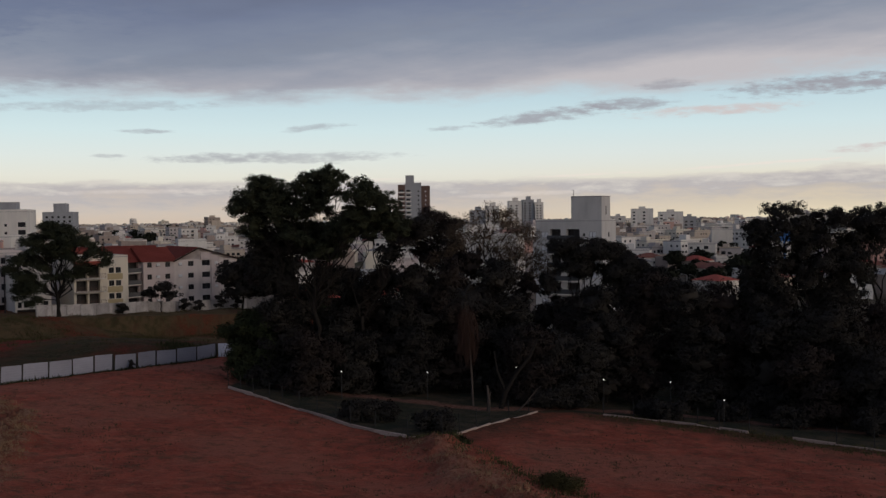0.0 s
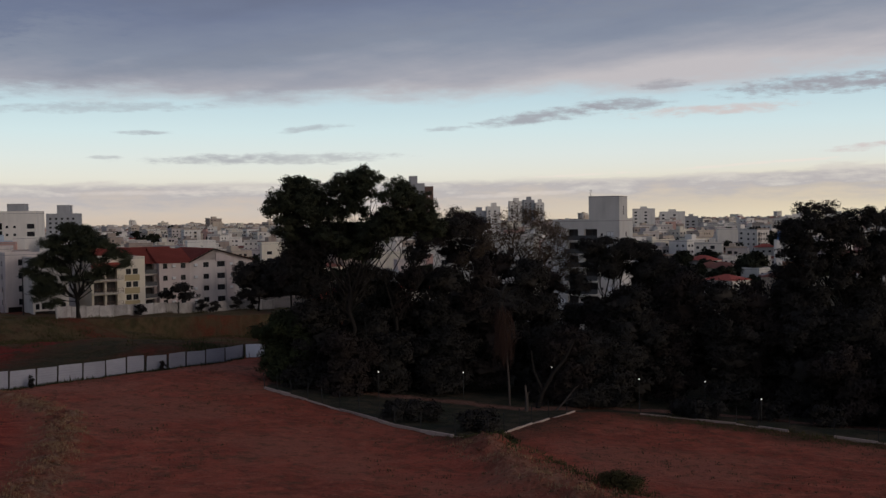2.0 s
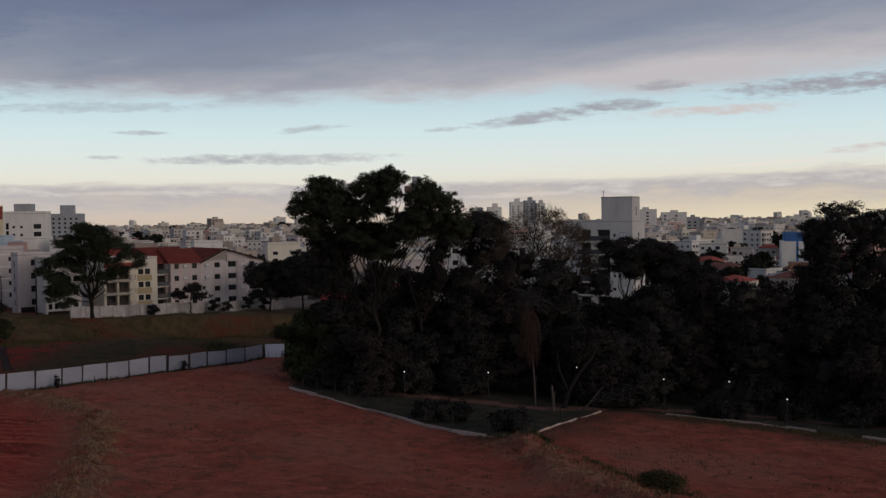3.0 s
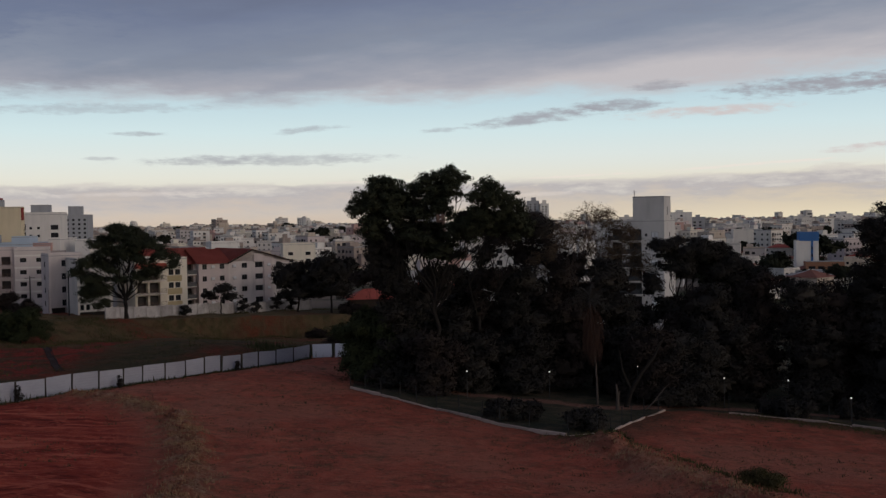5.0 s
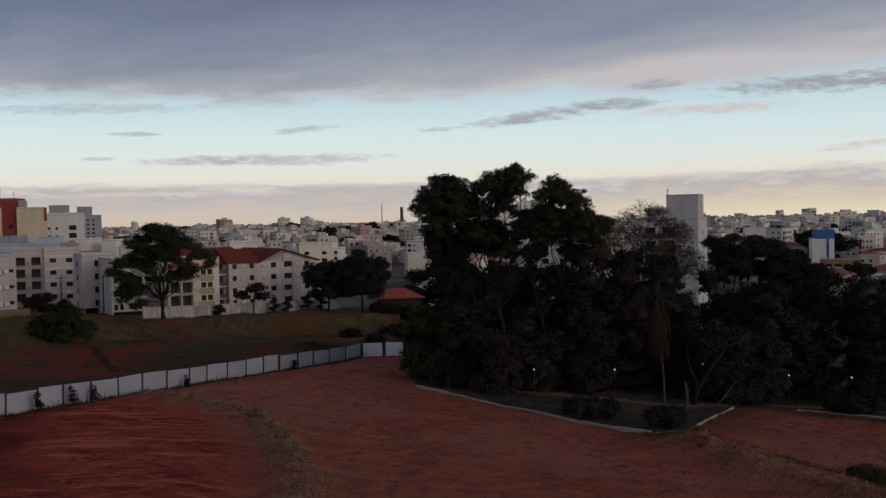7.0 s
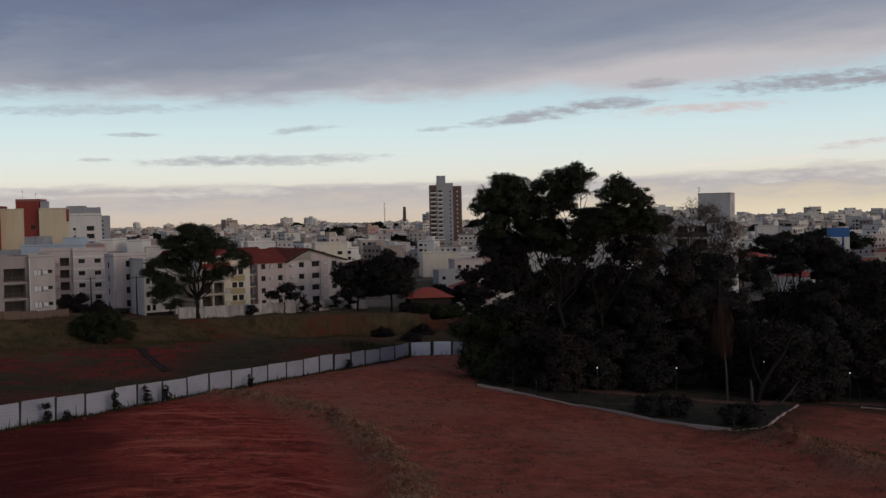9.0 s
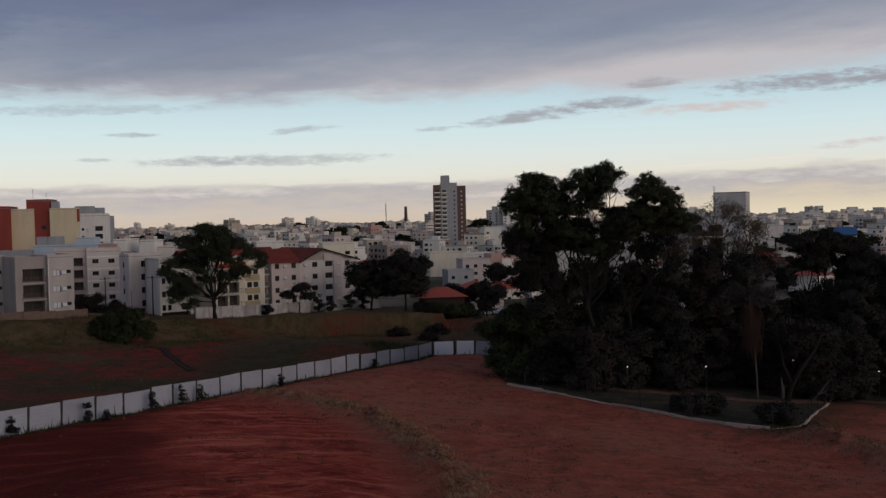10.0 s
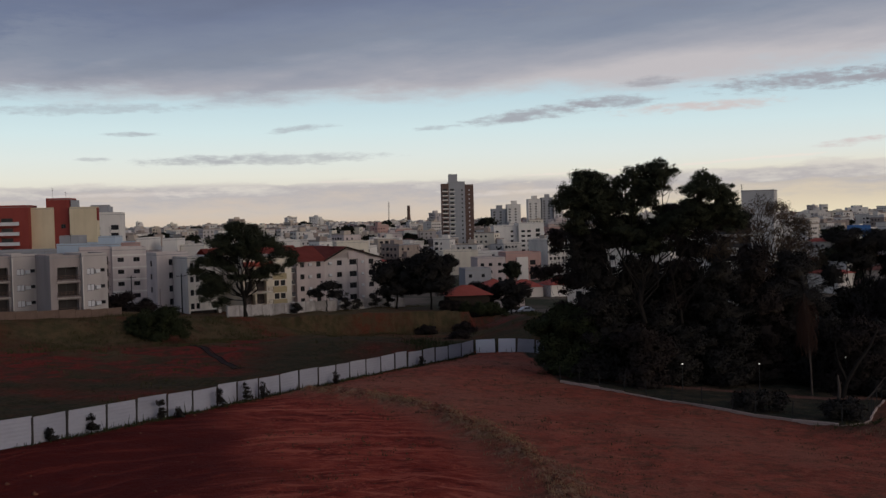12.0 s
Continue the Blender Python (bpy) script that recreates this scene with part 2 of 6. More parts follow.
M["brownwall"] = material("brown_block_wall", (0.17, 0.115, 0.09), 0.9, vary=0.4, scale=0.6, fine_scale=6, bump=0.3, streaks=0.6)
M["kerb"] = material("pale_kerb_concrete", (0.40, 0.30, 0.25), 0.9, vary=0.4, scale=1.0, fine_scale=7, bump=0.3, rand=0.4)
M["tile"] = material("red_clay_tiles", (0.34, 0.080, 0.058), 0.8, vary=0.4, scale=0.5, fine_scale=5, bump=0.3)
M["roofgrey"] = material("fibre_cement_roof", (0.30, 0.28, 0.27), 0.85, vary=0.35, scale=0.3, fine_scale=4, bump=0.2)
M["glass"] = material("dark_window_glass", (0.018, 0.018, 0.020), 0.15, vary=0.3, scale=0.5, fine_scale=2, bump=0.0, rand=1.2)
M["glass"].node_tree.nodes["Principled BSDF"].inputs["Specular IOR Level"].default_value = 0.3
# near-black sheet closing deep recesses; their inner shade is put into its colour
M["room"] = material("recess_shade_pane", (0.020, 0.015, 0.014), 0.7, vary=0.4, scale=0.5, fine_scale=2, bump=0.0)
M["shutter"] = material("white_shutter", (0.62, 0.62, 0.64), 0.6, vary=0.1, bump=0.05)
M["frame_dark"] = material("dark_frame", (0.05, 0.05, 0.055), 0.5, metal=0.3, vary=0.2, bump=0.0)
M["frame_white"] = material("white_frame", (0.6, 0.6, 0.6), 0.6, vary=0.1, bump=0.0)
M["panel"] = material("galvanised_hoarding", (0.33, 0.335, 0.385), 0.8, metal=0.0, vary=0.26, scale=0.5, fine_scale=5, bump=0.1, rand=0.12, streaks=0.7)
M["panel_new"] = material("newer_white_sheet", (0.78, 0.81, 0.87), 0.7, vary=0.15, scale=0.5, fine_scale=5, bump=0.1, rand=0.1, streaks=0.4)
M["drain"] = material("wet_dark_drain", (0.035, 0.020, 0.016), 0.9, vary=0.4, bump=0.3)
M["post"] = material("dark_timber_post", (0.045, 0.04, 0.038), 0.9, vary=0.4, bump=0.3)
M["wire"] = material("dull_wire", (0.03, 0.03, 0.03), 0.8, metal=0.0, vary=0.2, bump=0.0)
M["steel"] = material("lamp_steel", (0.03, 0.03, 0.03), 0.6, metal=0.2, vary=0.2, bump=0.0)
M["globe"] = material("lamp_globe", (0.8, 0.8, 0.78), 0.4, vary=0.05, bump=0.0, emit=((1.0, 0.93, 0.82), 0.40))
M["lit"] = material("lit_window", (0.5, 0.3, 0.1), 0.4, vary=0.1, bump=0.0, emit=((1.0, 0.42, 0.12), 0.7))
M["car_white"] = material("white_car_paint", (0.6, 0.6, 0.62), 0.3, vary=0.05, bump=0.0)
M["car_dark"] = material("dark_car_paint", (0.04, 0.04, 0.05), 0.3, vary=0.05, bump=0.0)
M["tyre"] = material("tyre_rubber", (0.02, 0.02, 0.02), 0.9, vary=0.2, bump=0.0)
M["clod"] = material("earth_clods", (0.165, 0.068, 0.043), 0.95, vary=0.4, scale=1.0, fine_scale=6, bump=0.4, island=True)


# ---- helpers of this scene ----
def thing(name, label, category, x=0, y=0, z=0, turn=0.0, group="", kind=""):
    ob = new(name)
    ob.matrix_world = pose(x, y, z, 0, 0, turn)
    return tagged(ob, label, category, group, kind)


def part(name, mesh, mat, parent, label="", m=None, kind=""):
    """Links a bmesh or mesh as one object under a thing or part."""
    if isinstance(mesh, bmesh.types.BMesh):
        me = bpy.data.meshes.new(name)
        mesh.to_mesh(me)
        mesh.free()
    else:
        me = mesh
    if mat and not me.materials:
        me.materials.append(mat)
    ob = new(name, me)
    if parent:
        ob.parent = parent
    if m is not None:
        ob.matrix_basis = m
    return tagged(ob, label, kind=kind)


def box_mesh(name, x0, x1, y0, y1, z0, z1, mat=None, bevel=0.0):
    bm = bmesh.new()
    bmesh.ops.create_cube(bm, size=1.0, matrix=Matrix.Translation(((x0 + x1) / 2, (y0 + y1) / 2, (z0 + z1) / 2)) @ Matrix.Diagonal((x1 - x0, y1 - y0, z1 - z0, 1)))
    if bevel:
        bmesh.ops.bevel(bm, geom=bm.edges[:], offset=bevel, segments=1, affect="EDGES")
    me = bpy.data.meshes.new(name)
    bm.to_mesh(me)
    bm.free()
    if mat:
        me.materials.append(mat)
    return me


def quick_mesh(name, verts, faces, mat=None, smooth=False):
    """A mesh from numpy arrays: verts (n, 3), faces (m, 3 or 4)."""
    me = bpy.data.meshes.new(name)
    verts, faces = np.asarray(verts, np.float32), np.asarray(faces, np.int32)
    k = faces.shape[1]
    me.vertices.add(len(verts))
    me.vertices.foreach_set("co", verts.ravel())
    me.loops.add(faces.size)
    me.loops.foreach_set("vertex_index", faces.ravel())
    me.polygons.add(len(faces))
    me.polygons.foreach_set("loop_start", np.arange(0, faces.size, k, dtype=np.int32))
    if smooth:
        me.polygons.foreach_set("use_smooth", np.ones(len(faces), bool))
    me.update(calc_edges=True)
    if mat:
        me.materials.append(mat)
    return me


def sstep(v, lo, hi):
    u = np.clip((np.asarray(v, float) - lo) / (hi - lo), 0, 1)
    return u * u * (3 - 2 * u)


def rough(x, y, f, seed=0.0):
    """Cheap smooth noise from sines, about -1 to 1."""
    x, y = np.asarray(x, float), np.asarray(y, float)
    return (np.sin(f * (x + 0.7 * y) + seed + 2.0 * np.sin(f * 0.61 * (y - 0.4 * x) + seed * 1.7)) * 0.5
            + np.sin(f * 1.93 * (y - 0.55 * x) + seed * 2.3 + 1.7 * np.sin(f * 1.3 * x + seed)) * 0.32
            + np.sin(f * 4.1 * (x + 0.2 * y) + seed * 0.7 + 1.4 * np.sin(f * 3.7 * y)) * 0.18)


def along(px, py, pts):
    """Least distance from points to a polyline, with the side and the way along it."""
    px, py = np.asarray(px, float), np.asarray(py, float)
    best, way, total = np.full(px.shape, 1e9), np.zeros(px.shape), 0.0
    for (x0, y0), (x1, y1) in zip(pts, pts[1:]):
        dx, dy = x1 - x0, y1 - y0
        n = math.hypot(dx, dy)
        s = np.clip(((px - x0) * dx + (py - y0) * dy) / (n * n), 0, 1)
        d = np.hypot(px - x0 - s * dx, py - y0 - s * dy)
        way = np.where(d < best, total + s * n, way)
        best = np.minimum(best, d)
        total += n
    return best, way


# ---- ground ----
FENCE = [(-80, 42), (-64, 76), (-53.8, 100), (-45, 118.5), (-32.6, 141)]
FENCE_END = [(-32.6, 141), (-22, 141.2)]
BERM = [(-52, 99.5), (-44.1, 94.2), (-38.5, 88), (-34.0, 77), (-31.3, 66), (-30.2, 56), (-30, 46)]
RIDGE = [(-3.2, 85), (0.8, 81.5), (3.4, 74.5), (6.0, 68.5), (9.5, 62.5), (16, 52)]
MOUND = [(-1.2, 80), (-0.4, 77), (1.8, 69), (4.0, 62), (8, 52)]
KERB_A = [(-24.2, 110.4), (-15, 99.0), (-9.3, 91.2), (-3.2, 84.4)]
KERB_B = [(-3.2, 84.4), (0.6, 87.8), (5.8, 97.9), (9.8, 104.7)]
KERB_C = [(17.0, 105.7), (22.1, 103.4), (26.2, 100.9), (29.9, 97.3), (37.4, 91.4), (47, 85.0)]
PATH = [(-24, 116), (-14, 111.5), (-4, 108.5), (4, 105), (12, 109), (26, 109), (44, 102)]
WALLS = [(-125, 150), (-95, 170.5), (-77.5, 187), (-52.8, 233), (-40, 246)]


def fence_x(y):
    return np.interp(y, [42, 76, 100, 118.5, 141], [-80, -64, -53.8, -45, -32.6])


def fence_z(y):
    return np.interp(y, [42, 67, 90, 105, 120, 141], [3.0, 2.0, 0.35, -0.6, -1.5, -2.7])


def height(x, y):
    x, y = np.asarray(x, float), np.asarray(y, float)
    yc = np.clip(y, 20, 150)
    lot = 1.6 - 0.045 * yc - 0.000626 * np.clip(x, -80, 60) * yc
    gap = (fence_x(y) - x) * 0.88                       # metres past the hoarding
    behind = np.maximum(gap, np.minimum(y - 141.0, (-14.0 - x) * 2.5))
    lot = lot + (fence_z(yc) - lot) * sstep(-gap, 9, 0) * sstep(y, 150, 135)
    # red earth is banked and rutted
    dB, wB = along(x, y, BERM)
    lot = lot + 0.6 * np.exp(-((dB + 0.6 * rough(x, y, 0.7, 7.0)) / 1.9) ** 2) * (0.75 + 0.55 * rough(x, y, 1.5, 1.0) + 0.38 * rough(x, y, 3.9, 3.0)) * sstep(behind, 1, -4)
    dR, wR = along(x, y, RIDGE)
    lot = lot + 0.35 * np.exp(-(dR / 1.6) ** 2) * (0.8 + 0.4 * rough(x, y, 1.3, 4.0))
    dM, wM = along(x, y, MOUND)
    lot = lot + 1.35 * np.exp(-((dM + 0.7 * rough(x, y, 0.7, 9.0)) / 2.5) ** 2) * (0.85 + 0.3 * rough(x, y, 1.1, 4.0) + 0.2 * rough(x, y, 2.9, 2.0))
    lot = lot + 0.08 * rough(x, y, 0.9, 2.0) + 0.05 * rough(x, y, 2.7, 5.0)
    # beyond the hoarding: a hollow, then a bank up to the walls of the flats
    dW, wW = along(x, y, WALLS)
    top = np.interp(wW, [0, 36, 60, 113, 131], [3.2, 1.7, -1.0, -3.9, -5.0])
    hollow = np.interp(wW, [0, 36, 60, 113, 131], [0.0, -2.0, -4.8, -8.6, -8.8])
    bank = hollow + (top - hollow) * sstep(dW, 13, 1.5)
    far_side = ((x + 95) * -0.62 + (y - 170.5) * 0.78 > 0) & (y > 150)
    beyond = np.where(far_side & (dW < 90), top, bank)
    back = lot + (beyond - lot) * sstep(behind, 2, 45)
    z = np.where(behind > 0, back + 0.25 * rough(x, y, 0.35, 8.0) * sstep(behind, 0, 12), lot)
    # the park falls away behind the trees, then the town climbs
    town = -8.0 + 12.0 * sstep(np.hypot(x * 0.6, y), 330, 1500) - 22.0 * sstep(y, 1750, 2600)
    z = z + (town - z) * sstep(np.where(x < -30, dW * 0.0 + y - 60 + np.minimum(0, x + 30) * 0.3, y), 195, 262)
    return z


def hz(x, y):
    return float(height(np.array([x]), np.array([y]))[0])


def axis(lo, hi, f0, f1, fine_step, grow):
    core = list(np.arange(f0, f1, fine_step))
    left, s = [f0], fine_step
    while left[-1] > lo:
        s *= grow
        left.append(left[-1] - s)
    right, s = [core[-1]], fine_step
    while right[-1] < hi:
        s *= grow
        right.append(right[-1] + s)
    return np.array(left[:0:-1] + core + right[1:])


gx, gy = axis(-4000, 4000, -84, 44, 0.55, 1.04), axis(-300, 4700, 44, 146, 0.55, 1.03)
gy = np.concatenate([gy[gy < 146], np.arange(146, 256, 1.0), 256 + np.cumsum(1.0 * 1.05 ** np.arange(110))])
GX, GY = np.meshgrid(gx, gy)
GZ = height(GX, GY)
nx, ny = len(gx), len(gy)
ii = (np.arange(ny - 1)[:, None] * nx + np.arange(nx - 1)[None, :]).ravel()
ground_mesh = quick_mesh("ground", np.stack([GX.ravel(), GY.ravel(), GZ.ravel()], 1), np.stack([ii, ii + 1, ii + nx + 1, ii + nx], 1), None, True)
gap = (fence_x(GY) - GX) * 0.88
behind = np.maximum(gap, np.minimum(GY - 141.0, (-14.0 - GX) * 2.5))
dB, _ = along(GX, GY, BERM)
dR, _ = along(GX, GY, RIDGE)
dM, _ = along(GX, GY, MOUND)


def park_mask(x, y):
    """1 where the park's grass and litter lie, beyond the kerbs."""
    k = np.interp(x, [-60, -25.6, -24.2, -15, -9.3, -3.2, 0.6, 5.8, 9.8, 13, 17, 22.1, 26.2, 29.9, 37.4, 47, 80],
                  [165, 146, 110.4, 99, 91.2, 84.4, 87.8, 97.9, 104.7, 106, 105.7, 103.4, 100.9, 97.3, 91.4, 85, 62])
    return sstep(y - k, -0.6, 0.6)


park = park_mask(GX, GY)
wild = sstep(behind + 1.2 * rough(GX, GY, 0.8), -0.5, 1.5)
kerb_gap = np.minimum(along(GX, GY, KERB_C)[0], along(GX, GY, KERB_B)[0] + 1.5)
# weed tint beside the kerbs, spread wider to darken the lot as tree shadow does
weedy = sstep(kerb_gap + 2.6 * rough(GX, GY, 0.5, 2.0), 8.5, 0.8) * (1 - park)
verge = np.maximum(0.9 * sstep(dB + 1.1 * rough(GX, GY, 0.9, 3.0) + 0.6 * rough(GX, GY, 2.6, 8.0), 2.0, 0.4), 0.55 * sstep(dM + 1.4 * rough(GX, GY, 1.0, 6.0) + 0.8 * rough(GX, GY, 2.4, 3.0), 3.0, 0.6)) * (1 - wild)
bare = np.maximum(0, rough(GX, GY, 0.16, 3.0)) * wild
dW, wW = along(GX, GY, WALLS)
bare = np.clip(bare * 0.7 + wild * sstep(np.abs(dW - 36), 24, 10) * sstep(-GX, 58, 72) * sstep(rough(GX, GY, 0.2, 9.0) + 0.6 * rough(GX, GY, 0.7, 4.0), -0.8, 0.2), 0, 1)
fresh = sstep(dB, 1.0, 6.0) * ((GX < np.interp(GY, [46, 56, 66, 77, 88, 94, 99.5], [-30, -30.2, -31.3, -34, -38.5, -44.1, -52])) & (GY < 100)) * (1 - wild) * sstep(GY, 30, 44)
upper = sstep(dW + 7.0 * rough(GX, GY, 0.14, 5.0) + 3.0 * rough(GX, GY, 0.5, 3.0), 44, 22)
bare = np.maximum(bare, sstep(np.hypot((GX + 24) / 8.0, (GY - 222) / 10.0) + 0.15 * rough(GX, GY, 0.4, 2.0), 1.0, 0.75) * wild)
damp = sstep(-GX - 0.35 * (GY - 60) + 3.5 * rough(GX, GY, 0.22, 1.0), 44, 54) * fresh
foot = park * sstep(along(GX, GY, PATH)[0] + 0.5 * rough(GX, GY, 0.6, 4.0), 1.7, 0.7)
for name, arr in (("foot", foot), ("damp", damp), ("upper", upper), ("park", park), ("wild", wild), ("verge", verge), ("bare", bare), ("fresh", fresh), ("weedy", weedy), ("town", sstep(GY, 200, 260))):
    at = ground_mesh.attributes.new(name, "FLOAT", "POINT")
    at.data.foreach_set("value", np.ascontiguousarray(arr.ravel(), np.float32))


def ground_material():
    m = bpy.data.materials.new("red_earth_and_grass")
    m.use_nodes = True
    n, l = m.node_tree.nodes, m.node_tree.links
    p = n["Principled BSDF"]
    p.inputs["Roughness"].default_value = 0.95
    p.inputs["Specular IOR Level"].default_value = 0.05
    tc = n.new("ShaderNodeTexCoord")

    def tex(s, det, stretch=(1, 1, 1), turn=0.0, rgh=0.6, bend=0.0):
        mp = n.new("ShaderNodeMapping")
        mp.inputs["Scale"].default_value, mp.inputs["Rotation"].default_value = stretch, (0, 0, radians(turn))
        l.new(tc.outputs["Object"], mp.inputs[0])
        t = n.new("ShaderNodeTexNoise")
        t.inputs["Scale"].default_value, t.inputs["Detail"].default_value, t.inputs["Roughness"].default_value = s, det, rgh
        t.inputs["Distortion"].default_value = bend
        l.new(mp.outputs[0], t.inputs["Vector"])
        return t.outputs["Fac"]

    def mix(f, x, y):
        k = n.new("ShaderNodeMix")
        k.data_type = "RGBA"
        for sock, v in ((k.inputs[0], f), (k.inputs[6], x), (k.inputs[7], y)):
            if hasattr(v, "links"):
                l.new(v, sock)
            else:
                sock.default_value = (*v, 1) if isinstance(v, tuple) else v
        return k.outputs[2]

    def rng(v, lo, hi, a=0.0, b=1.0):
        k = n.new("ShaderNodeMapRange")
        k.interpolation_type = "SMOOTHSTEP"
        l.new(v, k.inputs[0])
        for i, q in enumerate((lo, hi, a, b)):
            k.inputs[i + 1].default_value = q
        return k.outputs[0]

    def attr(name):
        k = n.new("ShaderNodeAttribute")
        k.attribute_name = name
        return k.outputs["Fac"]

    big, mid, small = tex(0.07, 4), tex(0.45, 5), tex(2.6, 6)
    ruts = tex(0.42, 6, (0.95, 1.05, 1.0), 14.0, 0.65, 0.8)
    soil = mix(rng(mid, 0.3, 0.7), (0.36, 0.088, 0.053), (0.195, 0.052, 0.033))
    soil = mix(rng(big, 0.42, 0.62), soil, (0.30, 0.104, 0.066))
    soil = mix(rng(ruts, 0.52, 0.66, 0.0, 0.6), soil, (0.38, 0.128, 0.078))
    soil = mix(rng(small, 0.57, 0.68, 0.0, 0.7), soil, (0.125, 0.042, 0.027))
    soil = mix(rng(tex(1.3, 5, (0.6, 1.2, 1.0), 8.0, 0.7), 0.55, 0.68, 0.0, 0.65), soil, (0.135, 0.062, 0.036))
    track = tex(0.16, 4, (0.6, 1.5, 1.0), -28.0, 0.5, 2.2)
    track2 = tex(0.33, 4, (0.5, 1.6, 1.0), 22.0, 0.5, 1.6)

    def line(v, half):
        k = n.new("ShaderNodeMath")
        k.operation = "PINGPONG"
        l.new(v, k.inputs[0])
        k.inputs[1].default_value = 0.06
        return rng(k.outputs[0], half, 0.0, 0.0, 0.7)

    def swept(cx, cy, across, round_, turn):
        """Noise drawn out along arcs about a centre."""
        sub, sep3, ang, ln, comb = n.new("ShaderNodeVectorMath"), n.new("ShaderNodeSeparateXYZ"), n.new("ShaderNodeMath"), n.new("ShaderNodeVectorMath"), n.new("ShaderNodeCombineXYZ")
        sub.operation, ln.operation, ang.operation = "SUBTRACT", "LENGTH", "ARCTAN2"
        bend = n.new("ShaderNodeVectorMath")
        bend.operation = "MULTIPLY_ADD"
        soft_noise = n.new("ShaderNodeTexNoise")
        soft_noise.inputs["Scale"].default_value = 0.12
        l.new(tc.outputs["Object"], soft_noise.inputs["Vector"])
        l.new(soft_noise.outputs["Color"], bend.inputs[0])
        bend.inputs[1].default_value = (2.4, 2.4, 0.0)
        l.new(tc.outputs["Object"], bend.inputs[2])
        l.new(bend.outputs[0], sub.inputs[0])
        sub.inputs[1].default_value = (cx + 1.2, cy + 1.2, 0)
        flat = n.new("ShaderNodeVectorMath")
        flat.operation = "MULTIPLY"
        flat.inputs[1].default_value = (1, 1, 0)
        l.new(sub.outputs[0], flat.inputs[0])
        l.new(flat.outputs[0], sep3.inputs[0])
        l.new(flat.outputs[0], ln.inputs[0])
        l.new(sep3.outputs[0], ang.inputs[0])
        l.new(sep3.outputs[1], ang.inputs[1])
        for i, (v, k) in enumerate(((ln.outputs["Value"], across), (ang.outputs[0], round_))):
            mu = n.new("ShaderNodeMath")
            mu.operation = "MULTIPLY"
            l.new(v, mu.inputs[0])
            mu.inputs[1].default_value = k
            l.new(mu.outputs[0], comb.inputs[i])
        comb.inputs[2].default_value = turn
        t = n.new("ShaderNodeTexNoise")
        t.inputs["Scale"].default_value, t.inputs["Detail"].default_value, t.inputs["Roughness"].default_value = 1.0, 5, 0.62
        l.new(comb.outputs[0], t.inputs["Vector"])
        return t.outputs["Fac"]

    arcs, arcs2 = swept(-43, 49, 0.8, 2.6, 0.0), swept(-66, 44, 0.7, 2.2, 4.0)
    weed = tex(0.9, 6, (1, 1, 1), 0.0, 0.7)
    soil = mix(rng(weed, 0.53, 0.66, 0.0, 0.7), soil, (0.120, 0.062, 0.036))
    soil = mix(rng(tex(0.62, 6, (1, 1, 1), 40.0, 0.72), 0.56, 0.66, 0.0, 0.7), soil, (0.40, 0.125, 0.075))
    soil = mix(rng(tex(0.33, 6, (1, 1, 1), 70.0, 0.75), 0.55, 0.66, 0.0, 0.7), soil, (0.105, 0.062, 0.035))
    soil = mix(rng(tex(7.0, 4), 0.60, 0.72, 0.0, 0.5), soil, (0.40, 0.17, 0.115))
    soil = mix(line(track2, 0.010), soil, (0.36, 0.13, 0.082))
    red = mix(rng(mid, 0.30, 0.66), (0.195, 0.027, 0.018), (0.325, 0.060, 0.036))
    red = mix(rng(small, 0.58, 0.70, 0.0, 0.45), red, (0.13, 0.022, 0.014))
    red = mix(rng(arcs2, 0.52, 0.66, 0.0, 0.45), red, (0.17, 0.024, 0.015))
    red = mix(rng(arcs, 0.53, 0.63, 0.0, 0.85), red, (0.47, 0.122, 0.075))
    red = mix(rng(arcs, 0.47, 0.37, 0.0, 0.8), red, (0.105, 0.017, 0.012))
    red = mix(line(track, 0.016), red, (0.44, 0.105, 0.062))
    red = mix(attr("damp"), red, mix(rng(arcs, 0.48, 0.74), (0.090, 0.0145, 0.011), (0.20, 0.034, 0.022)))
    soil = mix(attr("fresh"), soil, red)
    turf = mix(rng(small, 0.35, 0.65), (0.034, 0.030, 0.016), (0.070, 0.056, 0.028))
    turf = mix(rng(mid, 0.46, 0.64, 0.0, 0.7), turf, (0.090, 0.050, 0.028))
    # park lawn mixed dark, shade from the trees put into its colours
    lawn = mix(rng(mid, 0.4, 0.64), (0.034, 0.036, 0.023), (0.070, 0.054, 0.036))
    dry = mix(rng(small, 0.38, 0.64), (0.12, 0.068, 0.041), (0.29, 0.18, 0.115))
    dry = mix(rng(mid, 0.5, 0.62, 0.0, 0.8), dry, (0.20, 0.062, 0.038))
    earth = mix(attr("verge"), soil, dry)
    # kerb weeds, with tree shadow on the lot put into the same brown
    earth = mix(attr("weedy"), earth, mix(rng(small, 0.4, 0.6), (0.056, 0.038, 0.021), (0.145, 0.056, 0.036)))
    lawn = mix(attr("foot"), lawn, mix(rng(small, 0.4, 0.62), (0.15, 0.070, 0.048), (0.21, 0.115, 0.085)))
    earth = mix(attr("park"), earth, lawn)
    turf = mix(attr("upper"), turf, mix(rng(mid, 0.36, 0.62), (0.070, 0.057, 0.026), (0.125, 0.084, 0.043)))
    patch = tex(0.19, 5, (0.7, 1.3, 1.0), 25.0, 0.65, 0.6)
    turf = mix(rng(patch, 0.52, 0.66, 0.0, 0.55), turf, mix(rng(small, 0.4, 0.6), (0.066, 0.038, 0.022), (0.12, 0.040, 0.026)))
